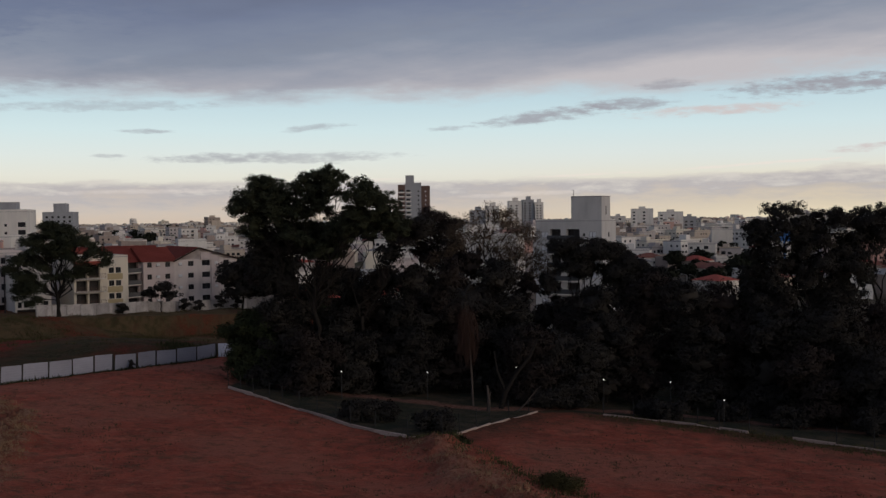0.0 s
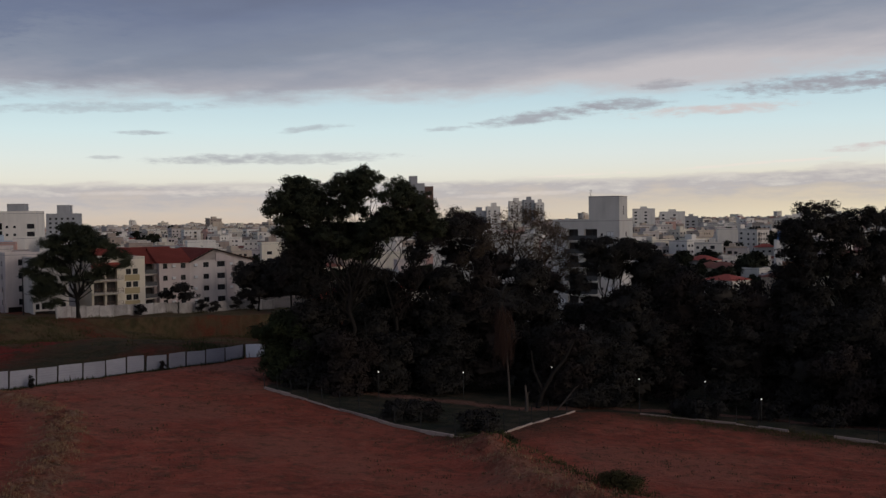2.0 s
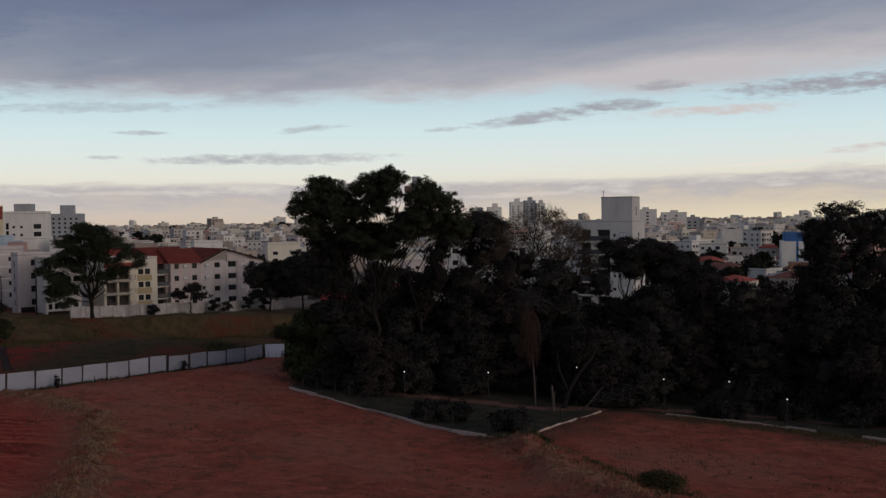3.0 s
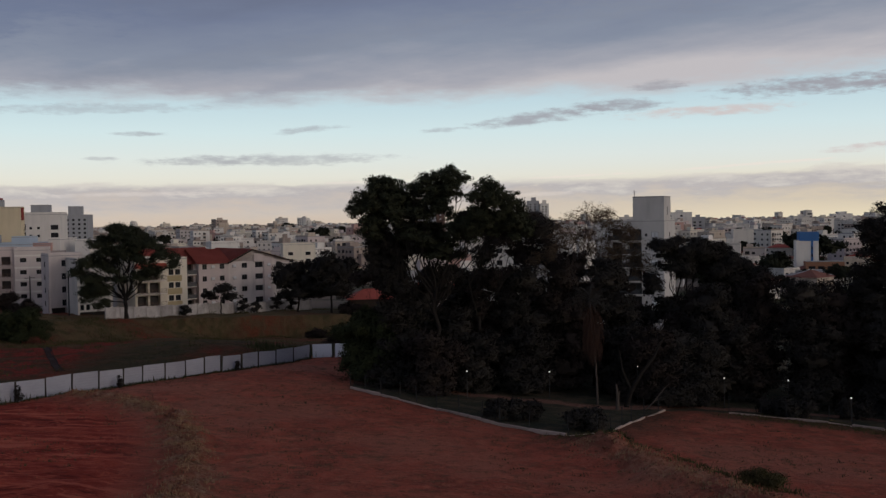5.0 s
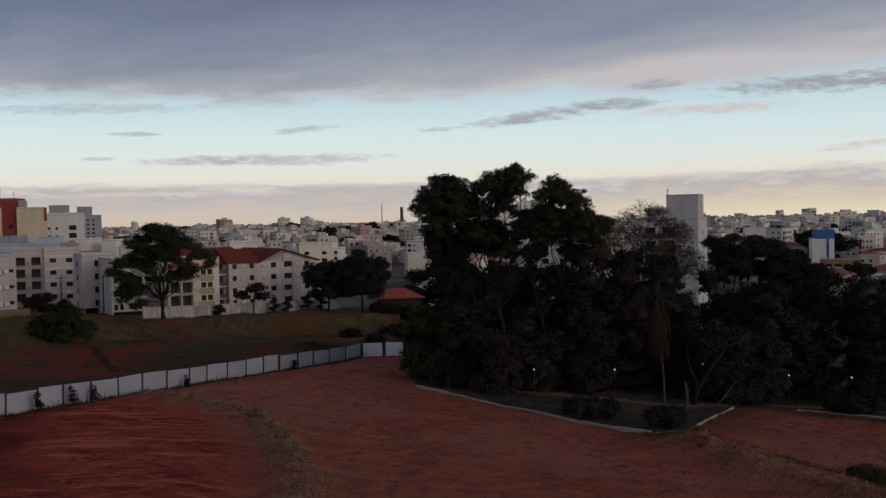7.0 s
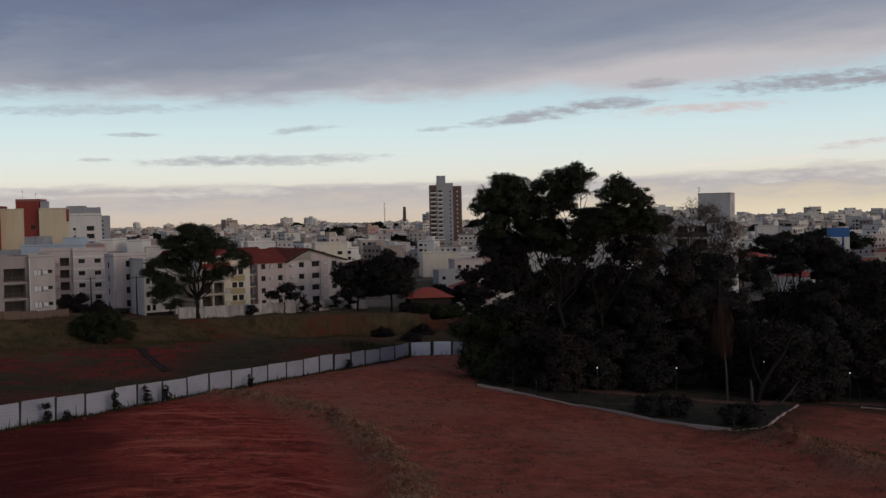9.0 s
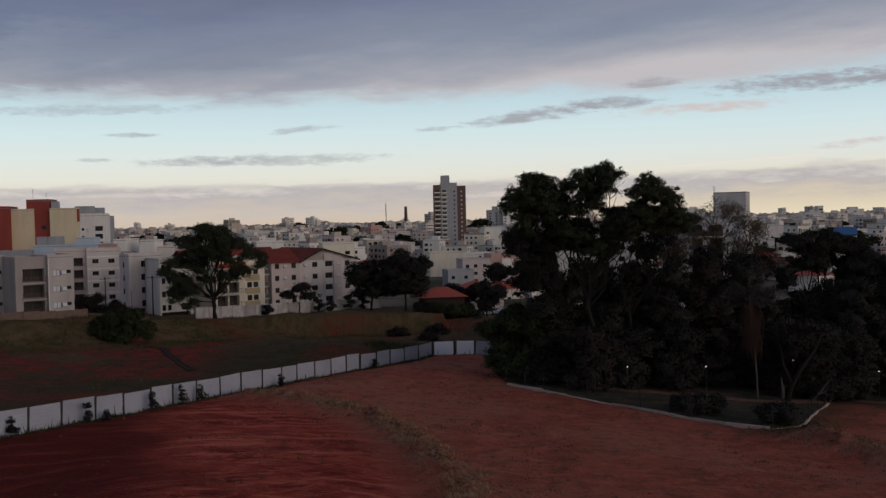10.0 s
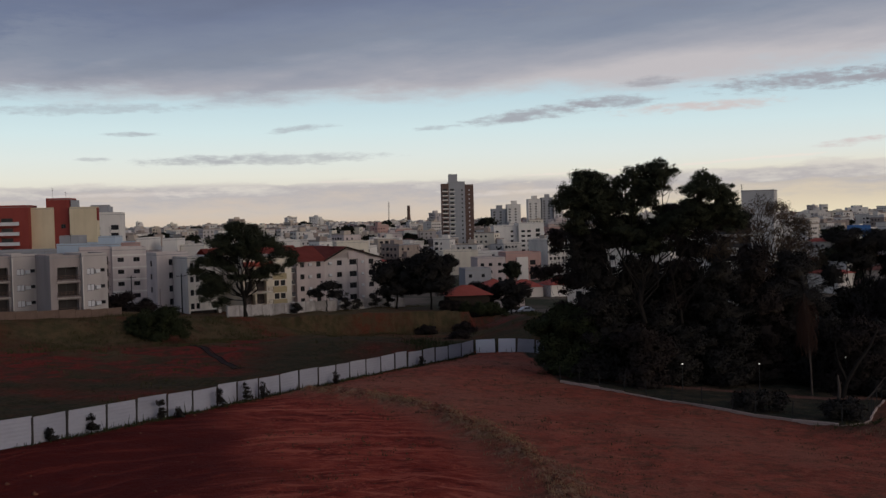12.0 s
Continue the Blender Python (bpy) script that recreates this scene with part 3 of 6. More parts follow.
    turf = mix(attr("bare"), turf, mix(rng(mid, 0.42, 0.62), mix(rng(small, 0.4, 0.62), (0.15, 0.025, 0.018), (0.24, 0.043, 0.030)), (0.080, 0.040, 0.023)))
    c = mix(attr("wild"), earth, turf)
    c = mix(attr("town"), c, mix(rng(tex(0.03, 4), 0.4, 0.6), (0.06, 0.06, 0.035), (0.17, 0.13, 0.10)))
    l.new(c, p.inputs["Base Color"])
    h = n.new("ShaderNodeMath")
    h.operation = "MULTIPLY_ADD"
    l.new(ruts, h.inputs[0])
    h.inputs[1].default_value = 0.35
    l.new(small, h.inputs[2])
    b = n.new("ShaderNodeBump")
    b.inputs["Strength"].default_value, b.inputs["Distance"].default_value = 0.9, 0.35
    l.new(h.outputs[0], b.inputs["Height"])
    l.new(b.outputs[0], p.inputs["Normal"])
    return m


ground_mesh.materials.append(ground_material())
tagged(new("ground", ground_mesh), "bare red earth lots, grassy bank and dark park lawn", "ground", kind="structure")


def tufts(name, label, xs, ys, mat, size=(0.25, 0.6), blades=7, wide=0.05, spread=0.18, rng_seed=1):
    """Clumps of upright blades as one mesh of kind stuff."""
    r = np.random.default_rng(rng_seed)
    n = len(xs)
    zs = height(xs, ys)
    cx, cy, cz = np.repeat(xs, blades), np.repeat(ys, blades), np.repeat(zs, blades)
    k = n * blades
    hgt = np.repeat(r.uniform(size[0], size[1], n), blades) * r.uniform(0.6, 1.1, k)
    ang = r.uniform(0, 2 * np.pi, k)
    bx, by = cx + r.normal(0, spread, k), cy + r.normal(0, spread, k)
    lean = r.uniform(0.1, 0.6, k) * hgt
    wx, wy = -np.sin(ang) * wide, np.cos(ang) * wide
    tx, ty = bx + np.cos(ang) * lean, by + np.sin(ang) * lean
    v = np.stack([np.stack([bx - wx, by - wy, cz - 0.05], 1), np.stack([bx + wx, by + wy, cz - 0.05], 1), np.stack([tx, ty, cz + hgt], 1)], 1).reshape(-1, 3)
    return tagged(new(name, quick_mesh(name, v, np.arange(k * 3).reshape(-1, 3), mat)), label, "grass", kind="stuff")


def scatter(poly, n, width, r):
    """Points strewn round a polyline."""
    lens = [math.dist(p, q) for p, q in zip(poly, poly[1:])]
    t = r.uniform(0, sum(lens), n)
    ends = np.concatenate([[0], np.cumsum(lens)])
    xs, ys = np.interp(t, ends, [p[0] for p in poly]), np.interp(t, ends, [p[1] for p in poly])
    return xs + r.normal(0, width, n), ys + r.normal(0, width, n)


R = np.random.default_rng(5)
xs, ys = scatter(BERM, 1900, 0.9, R)
clear = rough(xs, ys, 0.8, 5.0) + 0.4 * rough(xs, ys, 2.3, 1.0) > -0.15
xs, ys = xs[clear], ys[clear]
tufts("dry_grass", "straw-coloured grass clumps along an earth berm", xs, ys, M["grass_dry"], (0.06, 0.26), 10, 0.035, 0.28, 2)
xs, ys = scatter(MOUND, 700, 1.5, R)
clear = rough(xs, ys, 0.9, 6.0) > -0.1
tufts("mound_grass", "straw-coloured grass clumps on an earth mound", xs[clear], ys[clear], M["grass_dry"], (0.08, 0.3), 8, 0.035, 0.3, 12)
xs, ys = scatter(RIDGE, 900, 1.0, R)
clear = rough(xs, ys, 0.9, 2.0) > -0.25
xs, ys = xs[clear], ys[clear]
tufts("ridge_grass", "dull olive weeds along the edge of the terrace", xs, ys, M["grass"], (0.08, 0.34), 6, 0.045, 0.3, 3)
xs, ys = R.uniform(-130, -15, 34000), R.uniform(60, 245, 34000)
gapp = np.maximum((fence_x(ys) - xs) * 0.88, np.minimum(ys - 141.0, (-14.0 - xs) * 2.5))
dWp, wWp = along(xs, ys, WALLS)
side = (xs + 95) * -0.62 + (ys - 170.5) * 0.78
ok = (gapp > 0.8) & (rough(xs, ys, 0.3, 9.0) < 0.45) & ((side < 0) | (ys < 150) | (dWp < 2)) & (np.abs(xs) < 0.62 * ys + 12)
ok &= (dWp < 22 + 5 * rough(xs, ys, 0.4, 1.0)) | (gapp < 9) | (R.random(len(xs)) < 0.06)
lush = rough(xs, ys, 0.23, 4.0) + 0.5 * rough(xs, ys, 0.8, 2.0) > -0.05
tufts("bank_grass", "rough olive grass in clumps on the bank", xs[ok & lush], ys[ok & lush], M["grass"], (0.2, 0.7), 8, 0.06, 0.5, 4)
tufts("bank_straw", "thin straw-coloured grass on the bank", xs[ok & ~lush], ys[ok & ~lush], M["grass_mid"], (0.12, 0.38), 7, 0.05, 0.45, 14)
ok = (gapp > 0.6) & (gapp < 7 + 3 * rough(xs, ys, 0.3, 6.0)) & (rough(xs, ys, 0.5, 3.0) > -0.45)
tufts("hollow_weeds", "tall dark weeds in the hollow behind the hoarding", xs[ok], ys[ok], M["leaf_green"], (0.3, 1.1), 10, 0.06, 0.7, 15)
xs, ys = R.uniform(-52, 44, 7000), R.uniform(48, 135, 7000)
ok = ((fence_x(ys) - xs) < -1) & (park_mask(xs, ys) < 0.2) & (rough(xs, ys, 0.25, 2.0) + 0.5 * rough(xs, ys, 1.1, 4.0) > 0.2)
tufts("lot_weeds", "small scattered weeds on bare red earth", xs[ok], ys[ok], M["grass_mid"], (0.06, 0.2), 5, 0.05, 0.2, 6)
xs, ys = scatter([(-84, 42)] + FENCE[1:], 1500, 0.35, R)
kx, ky = scatter(KERB_C, 900, 1.6, R)
tufts("kerb_weeds", "dark weeds on the lot beside the kerb", kx, ky - 1.4, M["grass"], (0.1, 0.3), 6, 0.05, 0.25, 8)
tufts("fence_weeds", "weeds along the foot of the hoarding", xs + 0.3, ys, M["leaf_green"], (0.10, 0.42), 6, 0.04, 0.25, 7)


# clods of earth
def clods():
    r = np.random.default_rng(11)
    n = 1500
    xs, ys = r.uniform(-70, 44, n), r.uniform(46, 132, n)
    bx, by = scatter(BERM, 2200, 0.8, r)
    qx, qy = scatter(MOUND, 900, 1.5, r)
    xs, ys = np.concatenate([xs, bx, qx]), np.concatenate([ys, by, qy])
    keep = ((fence_x(ys) - xs) < -0.8) & (park_mask(xs, ys) < 0.2)
    xs, ys = xs[keep], ys[keep]
    zs, n = height(xs, ys), keep.sum()
    s = r.gamma(1.5, 0.028, n) + 0.025
    s = s * (1 + 0.3 * sstep(along(xs, ys, BERM)[0], 1.6, 0.4))
    base = np.array([(1, 0, 0), (0, 1, 0), (-1, 0, 0), (0, -1, 0), (0, 0, 0.75), (0, 0, -0.5)], float)
    v = base[None] * s[:, None, None] * r.uniform(0.6, 1.3, (n, 6, 1)) + np.stack([xs, ys, zs + s * 0.15], 1)[:, None]
    f = np.array([(0, 1, 4), (1, 2, 4), (2, 3, 4), (3, 0, 4), (1, 0, 5), (2, 1, 5), (3, 2, 5), (0, 3, 5)])
    f = (f[None] + 6 * np.arange(n)[:, None, None]).reshape(-1, 3)
    tagged(new("earth_clods", quick_mesh("earth_clods", v.reshape(-1, 3), f, M["clod"])), "loose clods of red earth on the lots", "soil", kind="stuff")


clods()


# ---- hoarding of sheet panels ----
def hoarding():
    fence = thing("hoarding_fence", "long white sheet-metal hoarding on dark posts", "fence")
    r = random.Random(3)

    def sheet(w, h):
        """A sheet with shallow horizontal ribs and a folded edge."""
        bm = bmesh.new()
        rows = 14
        front, rear = [], []
        for i in range(rows + 1):
            fold = 0.012 if i % 2 else 0.0
            front.append([bm.verts.new((x, fold, h * i / rows)) for x in (0, w)])
            rear.append([bm.verts.new((x, fold + 0.012, h * i / rows)) for x in (0, w)])
        for i in range(rows):
            bm.faces.new((front[i][0], front[i][1], front[i + 1][1], front[i + 1][0]))
            bm.faces.new((rear[i][1], rear[i][0], rear[i + 1][0], rear[i + 1][1]))
            bm.faces.new((rear[i][0], front[i][0], front[i + 1][0], rear[i + 1][0]))
            bm.faces.new((front[i][1], rear[i][1], rear[i + 1][1], front[i + 1][1]))
        bm.faces.new((front[rows][0], front[rows][1], rear[rows][1], rear[rows][0]))
        bm.faces.new((rear[0][0], rear[0][1], front[0][1], front[0][0]))
        me = bpy.data.meshes.new("sheet")
        bm.to_mesh(me)
        bm.free()
        me.materials.append(M["panel"])
        return me

    unit, newer = sheet(1.0, 1.95), sheet(1.0, 1.95)
    newer.materials.clear()
    newer.materials.append(M["panel_new"])
    post = box_mesh("post", -0.07, 0.07, -0.07, 0.07, -0.4, 2.0, M["post"], 0.01)
    rail = box_mesh("rail", 0, 1, 0.03, 0.09, -0.03, 0.03, M["post"])
    for line, step in ((FENCE, 3.62), (FENCE_END, 2.9)):
        pts, total = [], sum(math.dist(p, q) for p, q in zip(line, line[1:]))
        s = 0.0
        ends = np.concatenate([[0], np.cumsum([math.dist(p, q) for p, q in zip(line, line[1:])])])
        while s < total - 1.0:
            pts.append((float(np.interp(s, ends, [p[0] for p in line])), float(np.interp(s, ends, [p[1] for p in line]))))
            s += step * r.uniform(0.82, 1.12)
        pts.append(line[-1])
        for i, (p, q) in enumerate(zip(pts, pts[1:])):
            z0, z1 = hz(*p), hz(*q)
            d = math.dist(p, q)
            turn = math.degrees(math.atan2(q[1] - p[1], q[0] - p[0]))
            gap_l = 0.10 if r.random() < 0.75 else 0.32
            m = pose(p[0], p[1], z0 + 0.05, 0, -math.degrees(math.atan2(z1 - z0, d)), turn)
            part("panel", newer if line is FENCE_END and i < 2 else unit, None, fence, "newer white sheet" if line is FENCE_END and i < 2 else "", m=m @ pose(gap_l, 0, r.uniform(-0.05, 0.05), r.uniform(-0.5, 0.5), r.uniform(-0.5, 0.5), 0) @ Matrix.Diagonal((d - gap_l - 0.12, 1, r.uniform(0.97, 1.03), 1)))
            part("post", post, None, fence, m=pose(p[0], p[1], z0, r.uniform(-1.5, 1.5), 0, turn))
            for zz in (0.5, 1.6):
                part("rail", rail, None, fence, m=m @ pose(0, 0, zz) @ Matrix.Diagonal((d, 1, 1, 1)))


hoarding()


# ---- kerb walls with wire fence round the park ----
def kerbs():
    wall = thing("kerb_wall", "low pale concrete kerb wall stepping down the slope", "kerb")
    wire = thing("wire_fence", "dark wire mesh fence on thin posts above the kerb", "fence")
    r = random.Random(8)
    block = box_mesh("kerb_block", 0, 1, -0.10, 0.10, -0.6, 0.2, M["kerb"], 0.02)
    post = box_mesh("post", -0.035, 0.035, -0.035, 0.035, 0, 1.7, M["wire"], 0.008)
    strand = box_mesh("strand", 0, 1, -0.006, 0.006, -0.006, 0.006, M["wire"])
    for line in (KERB_A, KERB_B, KERB_C):
        ends = np.concatenate([[0], np.cumsum([math.dist(p, q) for p, q in zip(line, line[1:])])])
        s = 0.0
        while s < ends[-1] - 0.5:
            e = min(s + r.uniform(2.4, 4.6), ends[-1])
            p, q = [(float(np.interp(v, ends, [k[0] for k in line])), float(np.interp(v, ends, [k[1] for k in line]))) for v in (s, e)]
            d, turn = math.dist(p, q), math.degrees(math.atan2(q[1] - p[1], q[0] - p[0]))
            z = (hz(*p) + hz(*q)) / 2
            if not (line is KERB_C and (6.0 < s < 8.5 or 15.0 < s < 18.0)):
                part("kerb_block", block, None, wall, m=pose(p[0], p[1], z + r.uniform(-0.05, 0.1), 0, -math.degrees(math.atan2(hz(*q) - hz(*p), d)) * 0.75, turn + r.uniform(-1, 1)) @ Matrix.Diagonal((d - 0.03, 1, 1, 1)))
            part("post", post, None, wire, m=pose(p[0], p[1], hz(*p) + 0.2, r.uniform(-3, 3), r.uniform(-3, 3), turn))
            for zz in (0.5, 0.85, 1.2, 1.55, 1.85):
                part("strand", strand, None, wire, m=pose(p[0], p[1], hz(*p) + zz, 0, -math.degrees(math.atan2(hz(*q) - hz(*p), d)), turn) @ Matrix.Diagonal((d, 1, 1, 1)))
            s = e


kerbs()


# ---- dark drainage channel down the bank ----
def channel():
    t = thing("drain_channel", "dark open concrete drain running down the bank", "drain")
    p, q = (-77.5, 157.5), (-63.5, 128.5)
    n = 30
    for i in range(n):
        a = (p[0] + (q[0] - p[0]) * i / n, p[1] + (q[1] - p[1]) * i / n)
        b = (p[0] + (q[0] - p[0]) * (i + 1) / n, p[1] + (q[1] - p[1]) * (i + 1) / n)
        d, turn = math.dist(a, b), math.degrees(math.atan2(b[1] - a[1], b[0] - a[0]))
        m = pose(a[0], a[1], hz(*a), 0, -math.degrees(math.atan2(hz(*b) - hz(*a), d)), turn)
        for y0, y1, z0, z1 in ((-0.5, -0.36, -0.5, 0.12), (0.36, 0.5, -0.5, 0.12), (-0.36, 0.36, -0.5, 0.04)):
            part("channel_side" if z1 > 0.1 else "channel_bed", box_mesh("channel", 0, d + 0.02, y0, y1, z0, z1, M["drain"], 0.02), None, t, m=m)


channel()


# ---- buildings ----
def facade(bm, o, ax, nrm, w, h, holes, depth=0.18, z0=0.0):
    """Adds a wall face with real openings and their reveals to bm."""
    o, ax, nrm = Vector(o), Vector(ax), Vector(nrm)
    us = sorted({0.0, w, *[round(v, 3) for q in holes for v in (q[0], q[0] + q[2])]})
    zs = sorted({z0, h, *[round(v, 3) for q in holes for v in (q[1], q[1] + q[3])]})
    cache = {}

    def vert(u, z, k=0):
        key = (u, z, k)
        if key not in cache:
            cache[key] = bm.verts.new(o + ax * u + Vector((0, 0, z)) - nrm * k)
        return cache[key]

    flip = ax.cross(Vector((0, 0, 1))).dot(nrm) < 0

    def quad(a, b, c, d):
        bm.faces.new((d, c, b, a) if flip else (a, b, c, d))

    for u0, u1 in zip(us, us[1:]):
        for a0, a1 in zip(zs, zs[1:]):
            mu, mz = (u0 + u1) / 2, (a0 + a1) / 2
            if not any(q[0] < mu < q[0] + q[2] and q[1] < mz < q[1] + q[3] for q in holes):
                quad(vert(u0, a0), vert(u1, a0), vert(u1, a1), vert(u0, a1))
    for q in holes:
        u0, u1, a0, a1 = [round(v, 3) for v in (q[0], q[0] + q[2], q[1], q[1] + q[3])]
        for (p, r) in (((u0, a0), (u1, a0)), ((u1, a0), (u1, a1)), ((u1, a1), (u0, a1)), ((u0, a1), (u0, a0))):
            back = 1.3 if len(q) > 4 and q[4] == "deep" else depth
            quad(vert(*p, back), vert(*r, back), vert(*r), vert(*p))


WIN = {}


def window_mesh(w, h, kind):
    """Frame ring with a centre bar, front at y = 0; and the pane behind it."""
    key = (round(w, 2), round(h, 2), kind)
    if key in WIN:
        return WIN[key]
    bm = bmesh.new()
    t = 0.06
    bars = [(0, w, 0, t), (0, w, h - t, h), (0, t, t, h - t), (w - t, w, t, h - t)]
    if w > 0.9:
        bars.append((w / 2 - 0.03, w / 2 + 0.03, t, h - t))
    for x0, x1, z0, z1 in bars:
        bmesh.ops.create_cube(bm, size=1.0, matrix=Matrix.Translation(((x0 + x1) / 2, 0.03, (z0 + z1) / 2)) @ Matrix.Diagonal((x1 - x0, 0.06, z1 - z0, 1)))
    me = bpy.data.meshes.new("window")
    bm.to_mesh(me)
    bm.free()
    me.materials.append(M["frame_white" if kind == "white" else "frame_dark"])
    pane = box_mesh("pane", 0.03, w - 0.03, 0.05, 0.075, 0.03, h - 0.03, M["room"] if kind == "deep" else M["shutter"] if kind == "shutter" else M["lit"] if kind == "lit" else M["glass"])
    WIN[key] = (me, pane)
    return WIN[key]


FAR_PANE = {k: box_mesh("window", 0, 1, 0.0, 0.05, 0, 1, M[m]) for k, m in (("glass", "glass"), ("shutter", "shutter"))}


def faces_of(w, d):
    return {"front": ((0, 0, 0), (1, 0, 0), (0, -1, 0), w, 0.0), "right": ((w, 0, 0), (0, 1, 0), (1, 0, 0), d, 90.0),
            "left": ((0, d, 0), (0, -1, 0), (-1, 0, 0), d, -90.0), "back": ((w, d, 0), (-1, 0, 0), (0, 1, 0), w, 180.0)}


def grid(cols, z_first, floors, w=1.2, h=1.1, storey=2.8, kind="glass"):
    """Openings in columns that start at the given metres along the face."""
    return [(c, z_first + storey * f, w, h, kind) for c in cols for f in range(floors)]


def building(name, label, x, y, z, w, d, h, turn, wall, holes=None, far=False, roof="flat", rise=2.0, tile="tile", category="building", group="", parapet=0.6, eave=0.5, found=4.0, apex=0.5):
    """A block with its front-left corner at x, y; walls with openings, windows as parts, and a roof."""
    b = thing(name, label, category, x, y, z, turn, group)
    holes = holes or {}
    bm = bmesh.new()
    for side, (o, ax, nrm, length, ang) in faces_of(w, d).items():
        facade(bm, o, ax, nrm, length, h, holes.get(side, []), z0=-found)
    bmesh.ops.remove_doubles(bm, verts=bm.verts[:], dist=0.002)
    part("wall", bm, wall, b)
    for side, hs in holes.items():
        o, ax, nrm, length, ang = faces_of(w, d)[side]
        for u, zz, ww, hh, kind in hs:
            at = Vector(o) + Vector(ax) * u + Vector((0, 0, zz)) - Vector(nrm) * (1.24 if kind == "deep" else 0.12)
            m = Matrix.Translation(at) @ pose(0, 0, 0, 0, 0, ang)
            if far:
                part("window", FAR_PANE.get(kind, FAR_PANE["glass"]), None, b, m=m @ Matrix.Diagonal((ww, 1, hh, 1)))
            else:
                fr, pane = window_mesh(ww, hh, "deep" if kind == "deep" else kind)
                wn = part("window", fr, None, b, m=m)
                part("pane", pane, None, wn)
    if roof == "flat":
        bm = bmesh.new()
        t = 0.18
        for x0, x1, y0, y1, z0, z1 in ((-0.04, w + 0.04, -0.04, d + 0.04, h, h + 0.12),):
            bmesh.ops.create_cube(bm, size=1.0, matrix=Matrix.Translation(((x0 + x1) / 2, (y0 + y1) / 2, (z0 + z1) / 2)) @ Matrix.Diagonal((x1 - x0, y1 - y0, z1 - z0, 1)))
        part("roof", bm, M["roofgrey"], b)
        if parapet:
            bm = bmesh.new()
            for x0, x1, y0, y1 in ((0, w, 0, t), (0, w, d - t, d), (0, t, t, d - t), (w - t, w, t, d - t)):
                bmesh.ops.create_cube(bm, size=1.0, matrix=Matrix.Translation(((x0 + x1) / 2, (y0 + y1) / 2, h + 0.12 + parapet / 2)) @ Matrix.Diagonal((x1 - x0, y1 - y0, parapet, 1)))
            part("parapet", bm, wall, b)
    else:
        bm = bmesh.new()
        e = eave
        if roof == "hip":
            k = min(w, d) / 2 + e
            if w >= d:
                ridge = [(-e + k, d / 2), (w + e - k, d / 2)]
            else:
                ridge = [(w / 2, -e + k), (w / 2, d + e - k)]
            lo = [bm.verts.new(c) for c in ((-e, -e, h), (w + e, -e, h), (w + e, d + e, h), (-e, d + e, h))]
            r0, r1 = [bm.verts.new((*c, h + rise)) for c in ridge]
            if w >= d:
                fs = ((lo[0], lo[1], r1, r0), (lo[2], lo[3], r0, r1), (lo[3], lo[0], r0), (lo[1], lo[2], r1))
            else:
                fs = ((lo[1], lo[2], r1, r0), (lo[3], lo[0], r0, r1), (lo[0], lo[1], r0), (lo[2], lo[3], r1))
            for f in fs:
                bm.faces.new(f)
            bm.faces.new(lo[::-1])
        elif roof == "ridge":                         # ridge along the front
            slope = rise / (d / 2)
            for y0 in (-e, d + e):
                a = [bm.verts.new((xx, y0, h - slope * e)) for xx in (-e, w + e)]
                c = [bm.verts.new((xx, d / 2, h + rise)) for xx in (-e, w + e)]
                bm.faces.new((a[0], a[1], c[1], c[0]) if y0 < 0 else (a[1], a[0], c[0], c[1]))
            bmesh.ops.solidify(bm, geom=bm.faces[:], thickness=0.22)
        else:                                         # gable, with the ridge running back from the front
            for x0, dx in ((-e, apex * w), (w + e, (1 - apex) * w)):
                low = h - rise / dx * e
                a = [bm.verts.new((x0, yy, low)) for yy in (-e, d + e)]
                c = [bm.verts.new((apex * w, yy, h + rise)) for yy in (-e, d + e)]
                bm.faces.new((a[0], c[0], c[1], a[1]) if x0 > 0 else (a[1], c[1], c[0], a[0]))
            bmesh.ops.solidify(bm, geom=bm.faces[:], thickness=0.22)
        part("roof", bm, M[tile], b)
        if roof == "gable":
            for x0, dx in ((-e, apex * w), (w + e, (1 - apex) * w)):
                run = math.hypot(dx + e, rise / dx * (dx + e))
                tilt = math.degrees(math.atan2(rise, dx))
                m = pose(apex * w, -e - 0.05, h + rise - 0.1, 0, 180 + tilt if x0 < 0 else tilt, 0)
                part("fascia", box_mesh("fascia", 0, run, -0.06, 0.0, -0.28, 0.06, M["bark_brown"]) if x0 > 0 else box_mesh("fascia", 0, run, -0.06, 0.0, -0.06, 0.28, M["bark_brown"]), None, b, "dark brown board along the gable", m=m if x0 > 0 else pose(apex * w, -e - 0.05, h + rise - 0.1, 0, 180 - tilt, 0))
            for yy in (0.0, d):
                bm = bmesh.new()
                bm.faces.new([bm.verts.new(c) for c in ((0, yy, h), (w, yy, h), (apex * w, yy, h + rise - 0.05))])
                bmesh.ops.solidify(bm, geom=bm.faces[:], thickness=0.2)
                part("gable_wall", bm, wall, b)
    return b


def add_box(b, name, mat, x0, x1, y0, y1, z0, z1, label="", bevel=0.0):
    return part(name, box_mesh(name, x0, x1, y0, y1, z0, z1, M[mat], bevel), None, b, label)


